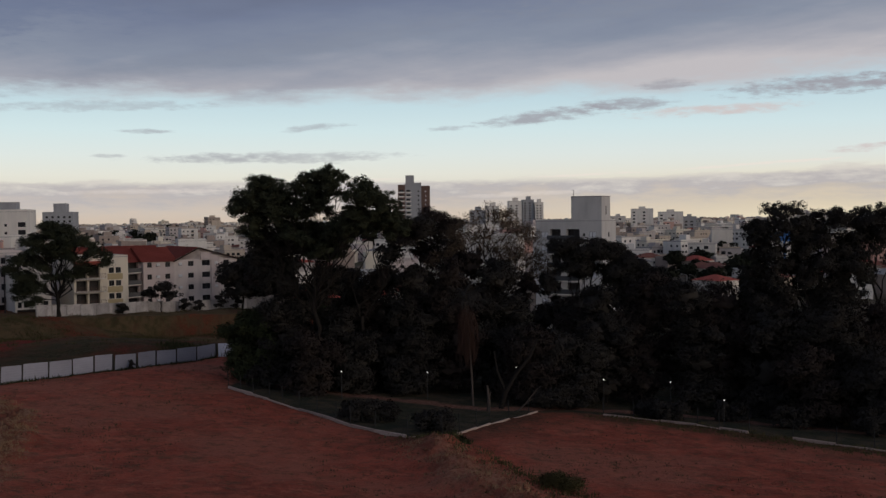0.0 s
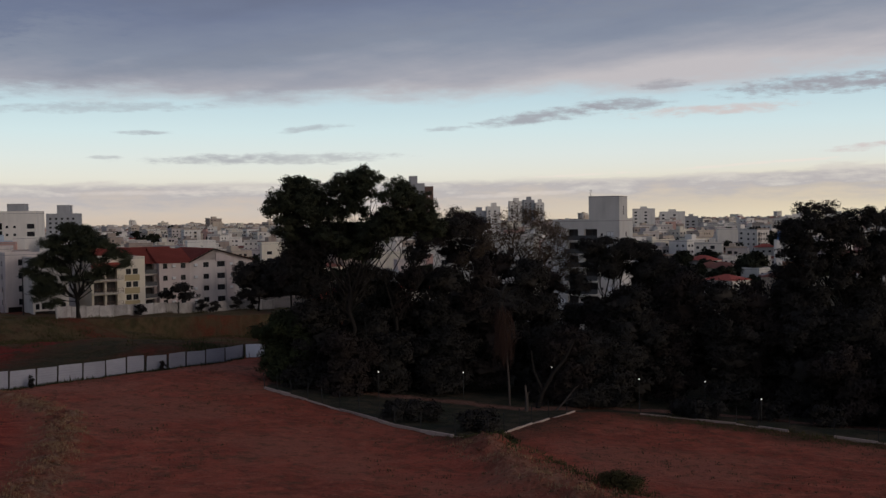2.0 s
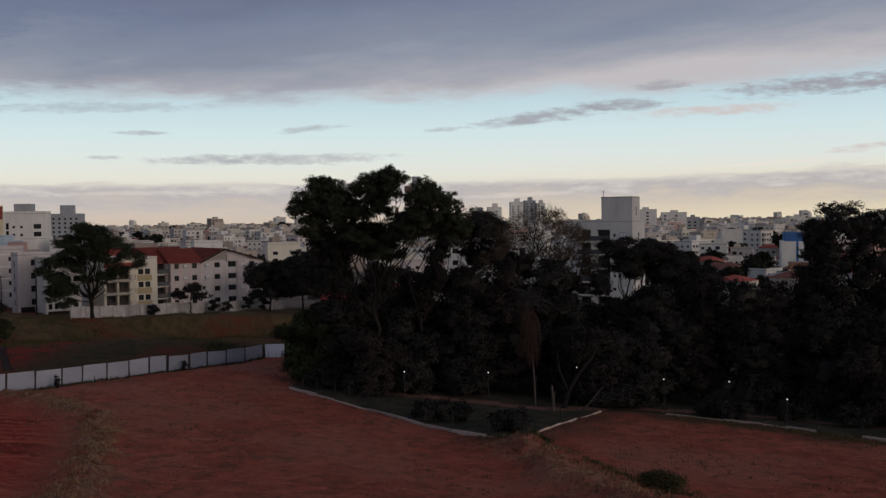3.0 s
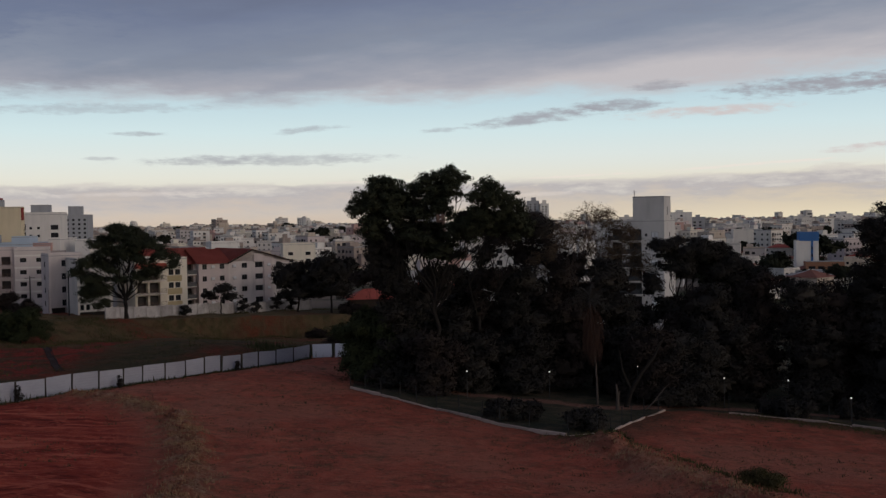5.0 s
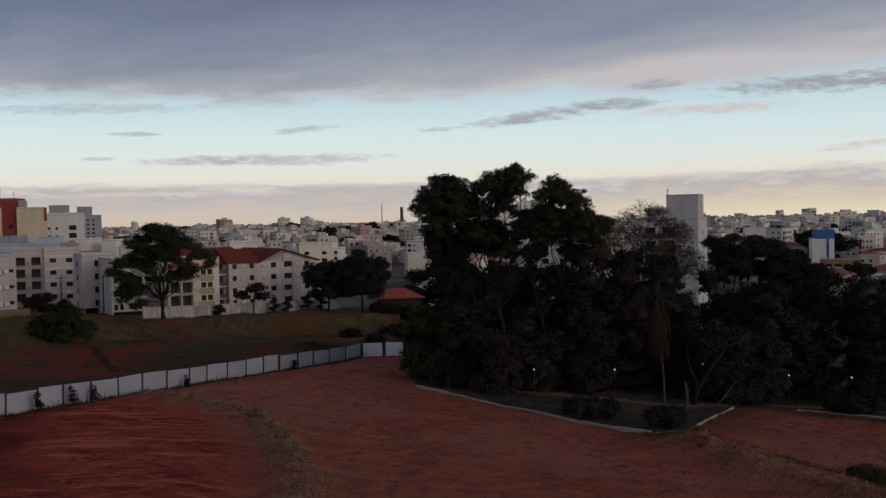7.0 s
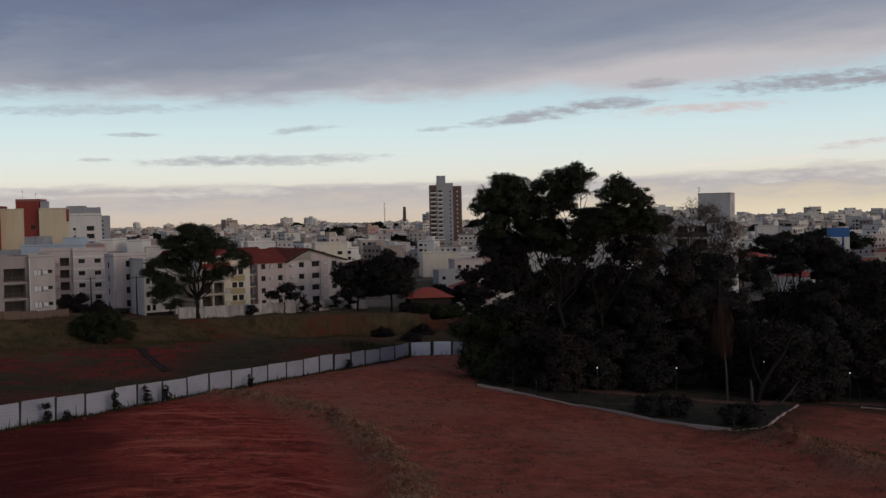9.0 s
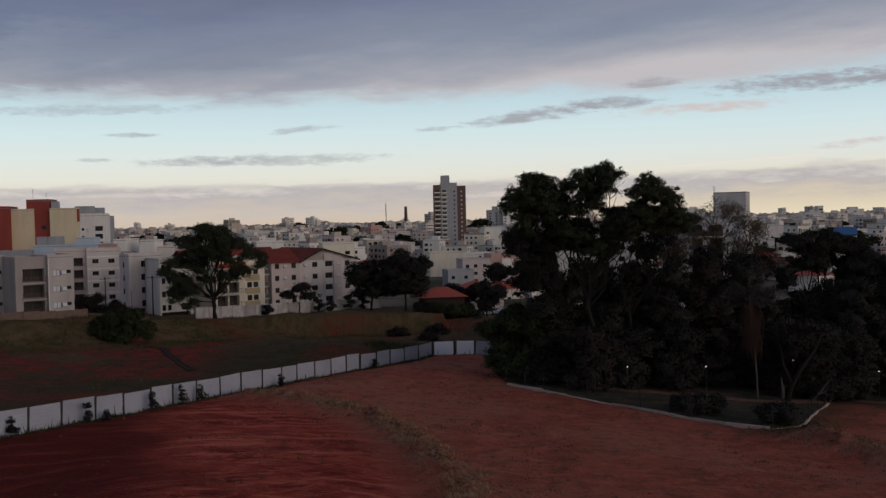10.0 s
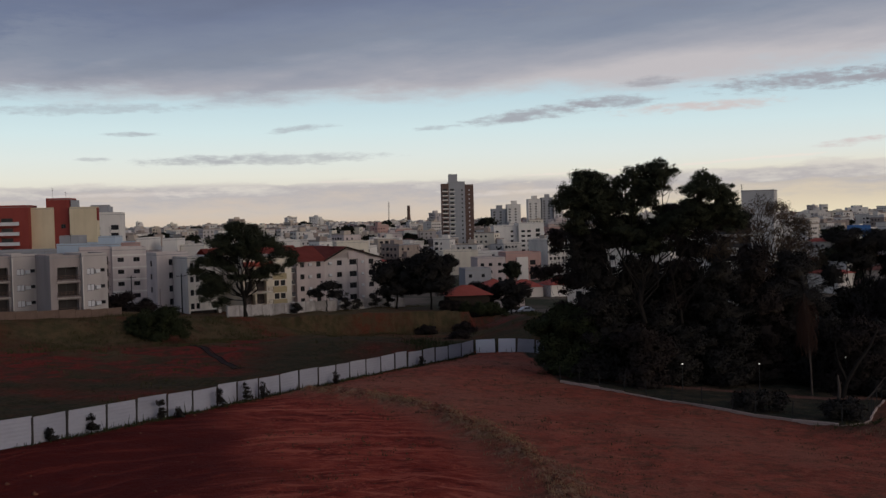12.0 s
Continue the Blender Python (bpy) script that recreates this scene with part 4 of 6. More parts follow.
def add_balcony(b, u, z, w, out=1.2, mat="offwhite", rail="frame_dark", side="front", width=0.0):
    """Slab, front and side rails, on the front face."""
    bal = add_box(b, "balcony", mat, u, u + w, -out, 0.0, z - 0.15, z + 0.02)
    if rail == "bars":
        bm = bmesh.new()
        bars = [(u, u + w, z + k, z + k + 0.05) for k in (0.12, 0.42, 0.72, 1.0)] + [(u + w * k / 6 - 0.03, u + w * k / 6 + 0.03, z, z + 1.0) for k in range(7)]
        for x0, x1, z0, z1 in bars:
            bmesh.ops.create_cube(bm, size=1.0, matrix=Matrix.Translation(((x0 + x1) / 2, -out + 0.03, (z0 + z1) / 2)) @ Matrix.Diagonal((x1 - x0, 0.05, z1 - z0, 1)))
        part("railing", bm, M["brown"], bal)
        return bal
    part("railing", box_mesh("railing", u, u + w, -out, -out + 0.06, z + 0.02, z + 1.0, M[rail]), None, bal)
    return bal


def add_ac(b, u, z):
    unit = add_box(b, "air_conditioner", "frame_white", u, u + 0.8, -0.42, -0.04, z, z + 0.6, "white outdoor air conditioner", 0.03)
    part("bracket", box_mesh("bracket", u + 0.05, u + 0.75, -0.4, -0.02, z - 0.06, z, M["frame_dark"]), None, unit)


TN = 36.0       # the turn of the near streets
U, V = (math.cos(radians(TN)), math.sin(radians(TN))), (-math.sin(radians(TN)), math.cos(radians(TN)))


def off(p, a, b):
    """A place a metres along the fronts and b metres back from p."""
    return p[0] + U[0] * a + V[0] * b, p[1] + U[1] * a + V[1] * b


# gabled flats with the red roof; the front starts at (-69.6, 229.7)
A0 = (-69.6, 229.7)
G0 = off(A0, 7.4, 0)
fl = building("apartment_building", "pale flats with red tiled gable roof behind a stained wall", *G0, -3.4, 16.1, 20, 11.2, TN, M["blush"],
              {"front": grid([3.4], 1.2, 4, 1.4, 1.2) + grid([6.9], 1.2, 4, 2.0, 1.3) + grid([12.4], 1.2, 4, 1.4, 1.2), "left": []}, roof="gable", rise=2.9, eave=0.45, apex=0.37)
add_box(fl, "pink_bay", "mauve", 9.1, 11.2, -0.28, -0.01, -4, 12.0, "greyish pink bay")
add_box(fl, "pink_bay", "mauve", 6.5, 9.1, -0.28, -0.01, 11.0, 12.8, "greyish pink bay")
for f in range(4):
    add_ac(fl, 1.0, 1.5 + 2.8 * f)
    add_ac(fl, 10.0, 1.5 + 2.8 * f)
fl2 = building("apartment_building", "pale pink wing with small windows under red tiles", *A0, -3.4, 7.4, 13, 11.2, TN, M["mauve"],
               {"front": grid([0.9], 1.2, 4, 1.1, 1.2) + grid([5.2], 1.2, 4, 1.2, 1.2)}, roof="ridge", rise=3.0, eave=0.6)
for f in range(4):
    add_ac(fl2, 3.0, 1.5 + 2.8 * f)
fl3 = building("apartment_building", "recessed bay with stacked dark balconies", *off(A0, -13.0, 1.8), -3.4, 13.0, 11, 11.2, TN, M["mauve"],
               {"front": grid([9.0], 0.3, 4, 3.4, 2.2, kind="deep") + grid([2.0], 0.3, 4, 3.4, 2.2, kind="deep")}, roof="ridge", rise=2.8, eave=0.6)
for f in range(4):
    add_balcony(fl3, 8.6, 0.15 + 2.8 * f, 4.2, 1.2)
building("apartment_building", "long rear wing under one red tiled roof", *off(A0, -14, 15), -3.4, 24, 12, 11.4, TN, M["offwhite"], {"front": grid([2, 6, 10, 14], 1.0, 4)}, roof="ridge", rise=2.9)

# cream block with paired windows and balconies
C0 = off((-69.0, 216.6), -11.6, 0)
cr = building("apartment_building", "cream flat-roofed flats with ochre window bands", *C0, -3.6, 11.6, 12, 12.9, TN, M["cream"],
              {"front": grid([7.4, 8.9], 1.1, 4, 1.15, 1.2) + grid([0.5, 3.2], 0.2, 4, 2.3, 2.2, kind="deep")}, parapet=0.3)
for f in range(4):
    add_balcony(cr, 0.1, 0.1 + 2.8 * f, 6.2, 1.5, rail="bars")
    add_box(cr, "band", "ochre", 7.1, 10.4, -0.05, -0.01, (2.5 + 2.8 * (f - 1)) if f else 0.2, 1.0 + 2.8 * f, "ochre painted band")
add_box(cr, "awning", "tile", 0.0, 6.4, -1.6, 0.0, 11.2, 12.2, "red tiled awning")
# pale pink and white flats behind the lone tree
# the low deep opening is an open ground floor, its shade given by the near-black pane
flat4 = building("apartment_building", "pale pink flats with narrow window columns", -96.2, 209.0, -2.5, 7.0, 6, 13.0, TN, M["blush"],
                 {"front": grid([2.6], 2.4, 4, 1.2, 1.3) + [(0.4, 0.1, 6.0, 1.9, "deep")], "left": grid([2.0], 2.2, 4, 1.1, 1.2)}, parapet=0.5)
for f in range(4):
    add_ac(flat4, 4.1, 2.4 + 2.8 * f)
# again a near-black pane for the shade of the open ground floor
building("apartment_building", "off-white flats with slim window columns", -88.7, 204.6, -3.0, 7.2, 12, 12.8, TN, M["offwhite"],
                 {"front": grid([0.5, 1.7], 2.3, 4, 0.8, 1.2) + grid([5.6], 2.3, 4, 1.0, 1.2) + [(0.4, 0.1, 6.2, 1.8, "deep")]}, parapet=0.3)
# beige block with bands and a dark loggia strip
flat6 = building("apartment_building", "low beige flats with white string courses", -112.0, 229.1, -1.0, 7.6, 12, 12.2, 20, M["blush"],
                 {"front": grid([1.2, 4.7], 1.15, 4, 1.4, 1.0), "left": []}, parapet=0.6)
for f in range(4):
    add_box(flat6, "string_course", "white", 0, 7.6, -0.08, -0.01, 2.5 + 2.8 * f, 2.9 + 2.8 * f)
flat6a = building("apartment_building", "mauve flats with dark recessed balconies beside the beige block", -118.9, 227.5, -1.0, 7.1, 12, 12.4, 20, M["mauve"], {"front": grid([0.9, 4.2], 0.6, 4, 2.0, 1.9, kind="deep")}, parapet=0.5)
for f in range(4):
    add_balcony(flat6a, 0.6, 0.35 + 2.8 * f, 5.9, 0.5, "mauve", "bars")
building("apartment_building", "shaded flats with dark recessed loggias", -104.7, 232.0, -1.0, 3.4, 12, 11.2, 20, M["taupe"], {"front": grid([0.5], 0.6, 4, 2.2, 2.0, kind="deep")}, parapet=0.5)
building("apartment_building", "mauve flats with dark recessed loggias", -128.0, 219.5, -0.5, 11, 12, 10.6, TN, M["taupe"],
                 {"front": grid([1.2, 4.2], 0.6, 4, 2.6, 2.0, kind="deep") + grid([8.6], 1.2, 4, 1.2, 1.2)}, parapet=0.5)


# the near blocks with outdoor units and deep loggias
def near_flats(x, y, z, label):
    b = building("apartment_building", label, x, y, z, 4.3, 10, 10.0, TN, M["greige"],
                 {"front": grid([0.8], 1.2, 3, 1.3, 1.1, kind="shutter") + grid([3.1], 1.6, 3, 0.8, 0.6)}, parapet=0.4, group="near flats")
    for f in range(3):
        add_ac(b, 2.2, 1.45 + 2.8 * f)
    add_box(b, "downpipe", "white", 0.03, 0.17, -0.12, -0.02, -1, 9.8)
    lx, ly = off((x, y), -5.1, 0.9)
    lg = building("apartment_building", "loggia block with deep dark balconies", lx, ly, z, 5.1, 9.4, 9.8, TN, M["taupe"], {"front": grid([1.2], 0.4, 3, 3.5, 2.2, kind="deep")}, parapet=0.4, group="near flats")
    for f in range(3):
        add_balcony(lg, 1.0, 0.2 + 2.8 * f, 3.9, 0.5, "greige", "bars")


near_flats(*off((-95.2, 173.5), -4.2, 0), 1.9, "near white flats with air conditioners and dark loggias")
near_flats(*off((-107.5, 176.8), -5.3, 0), 1.9, "near white flats with outdoor units beside the low wall")

# pale blue, peach and white low blocks on the street behind
building("warehouse", "long pale blue windowless block with stepped top", -132.5, 250, -2, 15.6, 14, 14.2, 0, M["paleblue"], {"front": [(0.6, 11.0, 1.0, 0.9, "glass")]}, parapet=0.4)
building("warehouse", "pale blue raised block on a flat roof", -133.2, 254, -2, 4.9, 6, 16.4, 0, M["grey"], parapet=0.2)
building("warehouse", "pale blue raised block on a flat roof", -124, 256, -2, 4.4, 6, 16.0, 0, M["paleblue"], parapet=0.2)
building("warehouse", "peach flat-roofed low building", -117.2, 252, -3, 4.9, 12, 15.2, 0, M["pink"], parapet=0.3)
building("warehouse", "white flat-roofed low building", -113.4, 253, -4, 3.0, 12, 17.3, 0, M["white"], parapet=0.3)
building("warehouse", "white boxy building over low roofs", -107.0, 254, -4, 3.8, 8, 16.9, 0, M["white"], parapet=0.3)
building("warehouse", "low pale block with a flat grey roof", -102.9, 256, -4, 6.0, 10, 15.2, 0, M["offwhite"], {"front": grid([1.0, 3.6], 11.8, 1, 1.0, 0.8)}, parapet=0.3)
building("warehouse", "grey flat roof behind the near flats", -152, 240, -2, 20, 12, 13.0, 4, M["grey"], {"front": grid([3, 9, 15], 8.5, 1)}, parapet=0.4)

# the yellow and red tower
building("apartment_tower", "yellow apartment tower with windowless end walls", -154.7, 288.0, -6, 7.2, 14, 28.2, 6, M["yellow"], {}, parapet=0.3)
building("apartment_tower", "dark red lift tower with few windows", -149.8, 289.2, -6, 6.6, 8, 30.8, 6, M["red"], {"front": [(4.0, 22.5, 1.3, 1.2, "glass"), (4.0, 19.2, 1.3, 1.2, "lit"), (4.0, 15.9, 1.3, 1.2, "glass")]}, parapet=0.4)
yel = building("apartment_tower", "yellow apartment wing beside the red tower", -142.9, 288.6, -6, 7.6, 3.4, 28.2, 6, M["yellow"], {}, parapet=0.3)
add_box(yel, "red_edge", "red", 7.61, 8.1, 0.05, 1.2, 24.6, 28.3, "dark red painted edge")
add_box(yel, "vent", "grey", 0.2, 2.2, 1, 3, 28.3, 30.6)
rb = building("apartment_tower", "red-fronted flats with rows of white balconies", -179.2, 280.0, -6, 26.4, 12, 28.8, 10, M["red"], {"front": grid([1.0, 5.5, 10.0, 14.5, 19.0], 1.0, 9, 3.2, 1.9, 2.85)}, parapet=0.5)
for f in range(9):
    add_balcony(rb, 0.6, 0.8 + 2.85 * f, 23.5, 1.3, "red", "frame_white")

# white tower and grey tower behind
building("apartment_tower", "white apartment tower with small dark windows", -162.6, 354, -6, 13.4, 14, 26.8, 10, M["white"], {"front": grid([0.8], 1.6, 8, 1.0, 2.3) + grid([3.0, 5.6], 2, 8, 0.9, 0.9) + grid([10.2], 1.8, 8, 2.6, 1.7)}, far=True, parapet=0.8)
building("tank_house", "white tank house on the tower's roof", -160, 357, 20.7, 6, 6, 3.4, 10, M["grey"], parapet=0.2, found=0.2)
gt = building("apartment_tower", "grey apartment tower with paired windows", -258.5, 640, -5, 19, 16, 28, 8, M["grey"], {"front": grid([2.0, 5.6, 9.2, 12.8, 16.2], 2, 9, 1.4, 1.3)}, far=True, parapet=0.4)
add_box(gt, "tank_house", "grey", 6, 14, 4, 12, 28, 34)

# slim tower of grey and brown
tw = building("apartment_tower", "slim light grey residential tower with brown flanks", -25.2, 668, -10, 11.0, 14, 50.0, 2, M["grey"],
              {"front": grid([1.0], 3, 15, 2.6, 1.5, 2.95) + grid([8.6], 3, 15, 0.9, 1.1, 2.95)}, far=True, parapet=0.6)
b1 = building("apartment_tower", "dark brown flank of a tower with white balconies", -29.9, 667, -10, 4.7, 14, 49.0, 2, M["brown"], {"front": grid([1.0], 3, 15, 2.6, 1.6, 2.95)}, far=True, parapet=0.3)
building("apartment_tower", "dark brown flank of a tower with small windows", -14.2, 668.4, -10, 5.8, 14, 48.2, 2, M["brown"], {"front": grid([2.4], 3, 15, 0.9, 0.9, 2.95, "shutter")}, far=True, parapet=0.3)
add_box(tw, "tank_house", "grey", 0.4, 6.2, 3, 10, 50.6, 55.8)
for f in range(15):
    add_box(b1, "balcony", "white", 0.4, 4.4, -1.0, -0.01, 2.5 + 2.95 * f, 3.3 + 2.95 * f)
    add_box(tw, "balcony", "white", 0.6, 4.2, -0.8, -0.01, 2.5 + 2.95 * f, 3.2 + 2.95 * f)

# far pairs of towers
for x, y, w, top, mat in ((31, 1100, 16, 24, "grey"), (47.8, 1096, 15, 28.5, "white"), (78, 1166, 15, 35, "white"), (95, 1172, 13, 36.5, "grey"), (109, 1168, 10, 33, "white")):
    t = building("apartment_tower", "far pale apartment tower on the skyline", x, y, -2, w, 14, top + 2, 3, M[mat], {"front": grid([1.6, w / 2 + 0.6], 4, int((top - 3) / 3), 2.2, 1.4, 3.0)}, far=True, parapet=0.5, group="skyline towers")
    add_box(t, "tank_house", mat, w * 0.35, w * 0.75, 3, 9, top + 2, top + 6.5)

# groups of towers on the skyline past the park
for x, y, w, top, mat in ((152, 900, 14, 16, "offwhite"), (172, 905, 20, 22.5, "white"), (196, 900, 22, 19.5, "white"), (219, 903, 12, 15, "grey"), (352, 1013, 16, 14, "offwhite"), (366, 1016, 6, 20, "offwhite"), (374, 1010, 16, 13, "cream"),
                          (394, 1018, 20, 16, "white"), (403, 1024, 8, 18, "grey"), (440, 1010, 24, 15, "offwhite"), (470, 1012, 18, 16, "white")):
    t = building("apartment_tower", "far pale apartment block on the skyline", x, y, -2, w, 14, top + 2, -10, M[mat], {"front": grid([1.6, w / 2 + 0.6], 3, int((top - 1) / 3), 2.2, 1.4, 3.0)}, far=True, parapet=0.5, group="skyline towers")
    if w > 10:
        add_box(t, "tank_house", mat, w * 0.35, w * 0.65, 3, 9, top + 2, top + 4.5)

# white block of flats with the tall windowless tank house, among the trees
tk = building("apartment_building", "white seven-storey flats with dark balconies and shuttered windows", 19.6, 209.1, -10.5, 14.3, 11, 26.5, -25, M["dove"],
              {"front": grid([1.3], 3.6, 8, 1.4, 1.1, kind="shutter") + grid([3.2], 3.2, 8, 2.3, 2.1, kind="deep") + grid([6.8], 3.2, 8, 2.8, 2.1, kind="deep") + grid([11.6], 3.6, 8, 1.5, 1.1, kind="shutter") + grid([10.3], 3.8, 8, 0.5, 0.6),
               "right": grid([5.0], 3.6, 8, 1.0, 1.0)}, parapet=0.3)
for f in range(8):
    add_balcony(tk, 2.9, 3.0 + 2.8 * f, 7.0, 1.3, "white", "frame_dark")
building("tank_house", "tall blank grey water-tank house on the roof", 26.7, 205.85, 16.1, 6.5, 6.5, 4.9, -25, M["dove"], {"right": [(3.0, 1.2, 0.8, 1.8, "glass")]}, parapet=0.1, found=0.2)
building("apartment_building", "plain pale wing beside the white flats", -6, 235.2, -10, 24, 12, 22.5, -12, M["offwhite"], {"front": grid([2, 6, 10, 14, 18], 2, 7, 1.4, 1.2)}, parapet=0.5)

# blue and white narrow building
bl = building("apartment_building", "narrow white tower with blue top and blue stair strip", 132.3, 402, -8, 8.6, 10, 14.2, -14, M["white"], {}, far=True, parapet=0)
add_box(bl, "blue_top", "blue", 1.2, 8.7, -0.1, 10, 14.0, 17.6, "blue painted upper storey")
add_box(bl, "blue_strip", "blue", 5.6, 6.5, -0.12, -0.01, 0, 14.0, "blue painted strip")
for f in range(4):
    add_box(bl, "window", "glass", 5.7, 6.4, -0.16, -0.12, 1.6 + 3 * f, 2.6 + 3 * f)
building("building_shell", "unfinished brick building with open floors", 128, 380, -9, 14, 8, 7.5, -14, M["brick"], {"front": grid([1, 4.4, 7.8, 11.2], 0.6, 2, 2.4, 2.0, 3.2)}, far=True, parapet=0)

# white block, pink flats, cream block in the middle distance
building("apartment_building", "white six-storey flats with horizontal strip windows", -1, 580, -9, 14, 14, 19.5, 6, M["white"], {"front": grid([1.2, 10], 2, 6, 1.6, 1.2)}, far=True, parapet=0.6)
building("apartment_building", "white flats with dark balcony column", 13.5, 578, -9, 15, 14, 21, 6, M["white"], {"front": grid([1.5, 5], 2, 6, 2.2, 1.2) + grid([10], 2, 6, 2.6, 2.0)}, far=True, parapet=0.4)
building("apartment_building", "salmon and white flats with balconies", -20.6, 377, -12, 11, 12, 12.8, 10, M["mauve"], {"front": grid([1.2, 4.4, 8], 1.5, 4, 1.4, 1.2)}, far=True, parapet=0.4)
pk = building("apartment_building", "salmon flats with white front bays", -9.6, 379, -12, 14, 12, 14.4, 10, M["pink"], {"front": grid([1.0, 9.6], 1.5, 4, 2.2, 1.8)}, far=True, parapet=0.4)
add_box(pk, "white_bay", "white", 4.2, 8.6, -0.9, -0.01, 0, 13.0, "white bay")
building("apartment_building", "cream windowless block of flats", -33, 420, -11, 15, 14, 13.2, 8, M["cream"], {"right": grid([2, 6], 2, 4)}, far=True, parapet=0.4)
building("apartment_building", "white stepped block of flats", -18, 424, -11, 13, 12, 12.0, 8, M["white"], {"front": grid([6, 9], 2, 4)}, far=True, parapet=0.8)
building("apartment_building", "white windowless block above red roofs", 136, 500, -7, 10, 9, 16.3, -10, M["offwhite"], {"right": grid([2, 6, 10], 2, 5)}, far=True, parapet=0.4)
building("apartment_building", "narrow white flats behind the red roof", -95.2, 356, -8, 10, 12, 17.6, 18, M["white"], {"front": grid([1.5, 6.5], 2, 5)}, far=True, parapet=0.5)
building("apartment_building", "low cream flats with stacked balconies", -76, 398, -7, 13, 12, 14.6, 14, M["cream"], {"front": grid([2, 9], 2, 4, 2.0, 1.3)}, far=True, parapet=0.5)

# small house with a red roof beside the trees
# walls in very dark brown, the shade under the eaves put into their colour
building("house", "small house with bright red tiled roof", -34.4, 228.6, -7.5, 9.6, 7, 6.3, 10, M["bark_brown"], {"front": [(1.5, 1.0, 1.4, 1.2, "glass"), (6, 0.2, 1.0, 2.1, "glass")]}, roof="hip", rise=2.2, eave=0.9, found=2)
building("house", "low pale house with red tiled roof", -24, 268, -9, 12, 10, 5.0, 20, M["mauve"], {"front": grid([2, 7], 1, 1)}, roof="hip", rise=2.2, found=2)

# chimney and mast on the skyline
ch = thing("chimney", "tall dark brick chimney on the skyline", "chimney", -70, 1508, hz(-70, 1508))
bm = bmesh.new()
bmesh.ops.create_cone(bm, segments=14, radius1=3.0, radius2=2.2, depth=32, cap_ends=True, matrix=Matrix.Translation((0, 0, 15)))
part("shaft", bm, M["brown"], ch)
bm = bmesh.new()
bmesh.ops.create_cone(bm, segments=14, radius1=2.6, radius2=2.6, depth=1.2, cap_ends=True, matrix=Matrix.Translation((0, 0, 31)))
part("rim", bm, M["concrete"], ch)
ms = thing("radio_mast", "thin lattice radio mast", "mast", -100, 1500, hz(-100, 1500))
for i in range(3):
    part("leg", box_mesh("leg", -0.2, 0.2, -0.2, 0.2, 0, 38, M["wire"]), None, ms, m=pose(math.cos(i * 2.09) * 0.8, math.sin(i * 2.09) * 0.8, 0))
for i in range(12):
    part("brace", box_mesh("brace", -1, 1, -0.12, 0.12, i * 3.0, i * 3.0 + 0.25, M["wire"]), None, ms)


# ---- stained walls at the top of the bank ----
def bank_wall():
    w = thing("boundary_wall", "stained pale concrete wall along the top of the bank", "wall", kind="structure")
    pts = [(-77.2, 187.4), (-70.5, 199.5), (-63.5, 213), (-57.5, 224), (-52.4, 233.4), (-45, 241)]
    for (p, q) in zip(pts, pts[1:]):
        n = max(1, int(math.dist(p, q) / 3.2))
        for i in range(n):
            a = (p[0] + (q[0] - p[0]) * i / n, p[1] + (q[1] - p[1]) * i / n)
            b = (p[0] + (q[0] - p[0]) * (i + 1) / n, p[1] + (q[1] - p[1]) * (i + 1) / n)
            d, turn = math.dist(a, b), math.degrees(math.atan2(b[1] - a[1], b[0] - a[0]))
            z = (hz(*a) + hz(*b)) / 2
            part("wall_bay", box_mesh("wall_bay", 0, d - 0.02, -0.1, 0.1, -1.2, 2.3, M["concrete"], 0.01), None, w, m=pose(a[0], a[1], z, 0, 0, turn))
            part("pier", box_mesh("pier", -0.14, 0.14, -0.16, 0.16, -1.2, 2.42, M["concrete"], 0.01), None, w, m=pose(a[0], a[1], z, 0, 0, turn))
    w2 = thing("boundary_wall", "low brown block wall before the near flats", "wall", kind="structure")
    pts = [(-135, 152), (-112, 158), (-100, 163.5), (-92.5, 172.5)]
    for (p, q) in zip(pts, pts[1:]):
        d, turn = math.dist(p, q), math.degrees(math.atan2(q[1] - p[1], q[0] - p[0]))
        n = int(d / 2.8)
        for i in range(n):
            a = (p[0] + (q[0] - p[0]) * i / n, p[1] + (q[1] - p[1]) * i / n)
            part("wall_bay", box_mesh("wall_bay", 0, d / n - 0.03, -0.1, 0.1, -1.5, 1.25, M["brownwall"], 0.01), None, w2, m=pose(a[0], a[1], hz(*a), 0, 0, turn))


bank_wall()


# ---- the town on the far slope ----
KEEP = [(-29, 667, 40), (80, 1166, 60), (50, 1100, 45), (-255, 640, 35), (5, 580, 30), (-15, 380, 30), (-25, 420, 26), (137, 400, 18), (147, 500, 24), (-160, 290, 50), (-155, 355, 30), (-90, 358, 16), (-70, 400, 18),
        (-30, 225, 40), (-60, 240, 55), (25, 215, 32), (4, 240, 30), (-24, 268, 16), (-125, 262, 48), (-10, 330, 62), (-20, 480, 40), (20, 300, 60), (-40, 290, 40), (-115, 215, 40), (-110, 170, 40)]
TONES = ["white", "white", "offwhite", "cream", "sand", "mauve", "greige", "offwhite", "pink", "white", "offwhite", "dun"]
M["sand"] = material("sand_coloured_render", (0.50, 0.415, 0.335), 0.85, vary=0.2, scale=0.3, fine_scale=3, bump=0.05, streaks=0.7)
M["dun"] = material("unpainted_dun_render", (0.33, 0.265, 0.225), 0.9, vary=0.3, scale=0.3, fine_scale=3, bump=0.1, streaks=0.7)
M["tile_old"] = material("weathered_brown_tiles", (0.20, 0.082, 0.060), 0.85, vary=0.45, scale=0.4, fine_scale=5, bump=0.3)


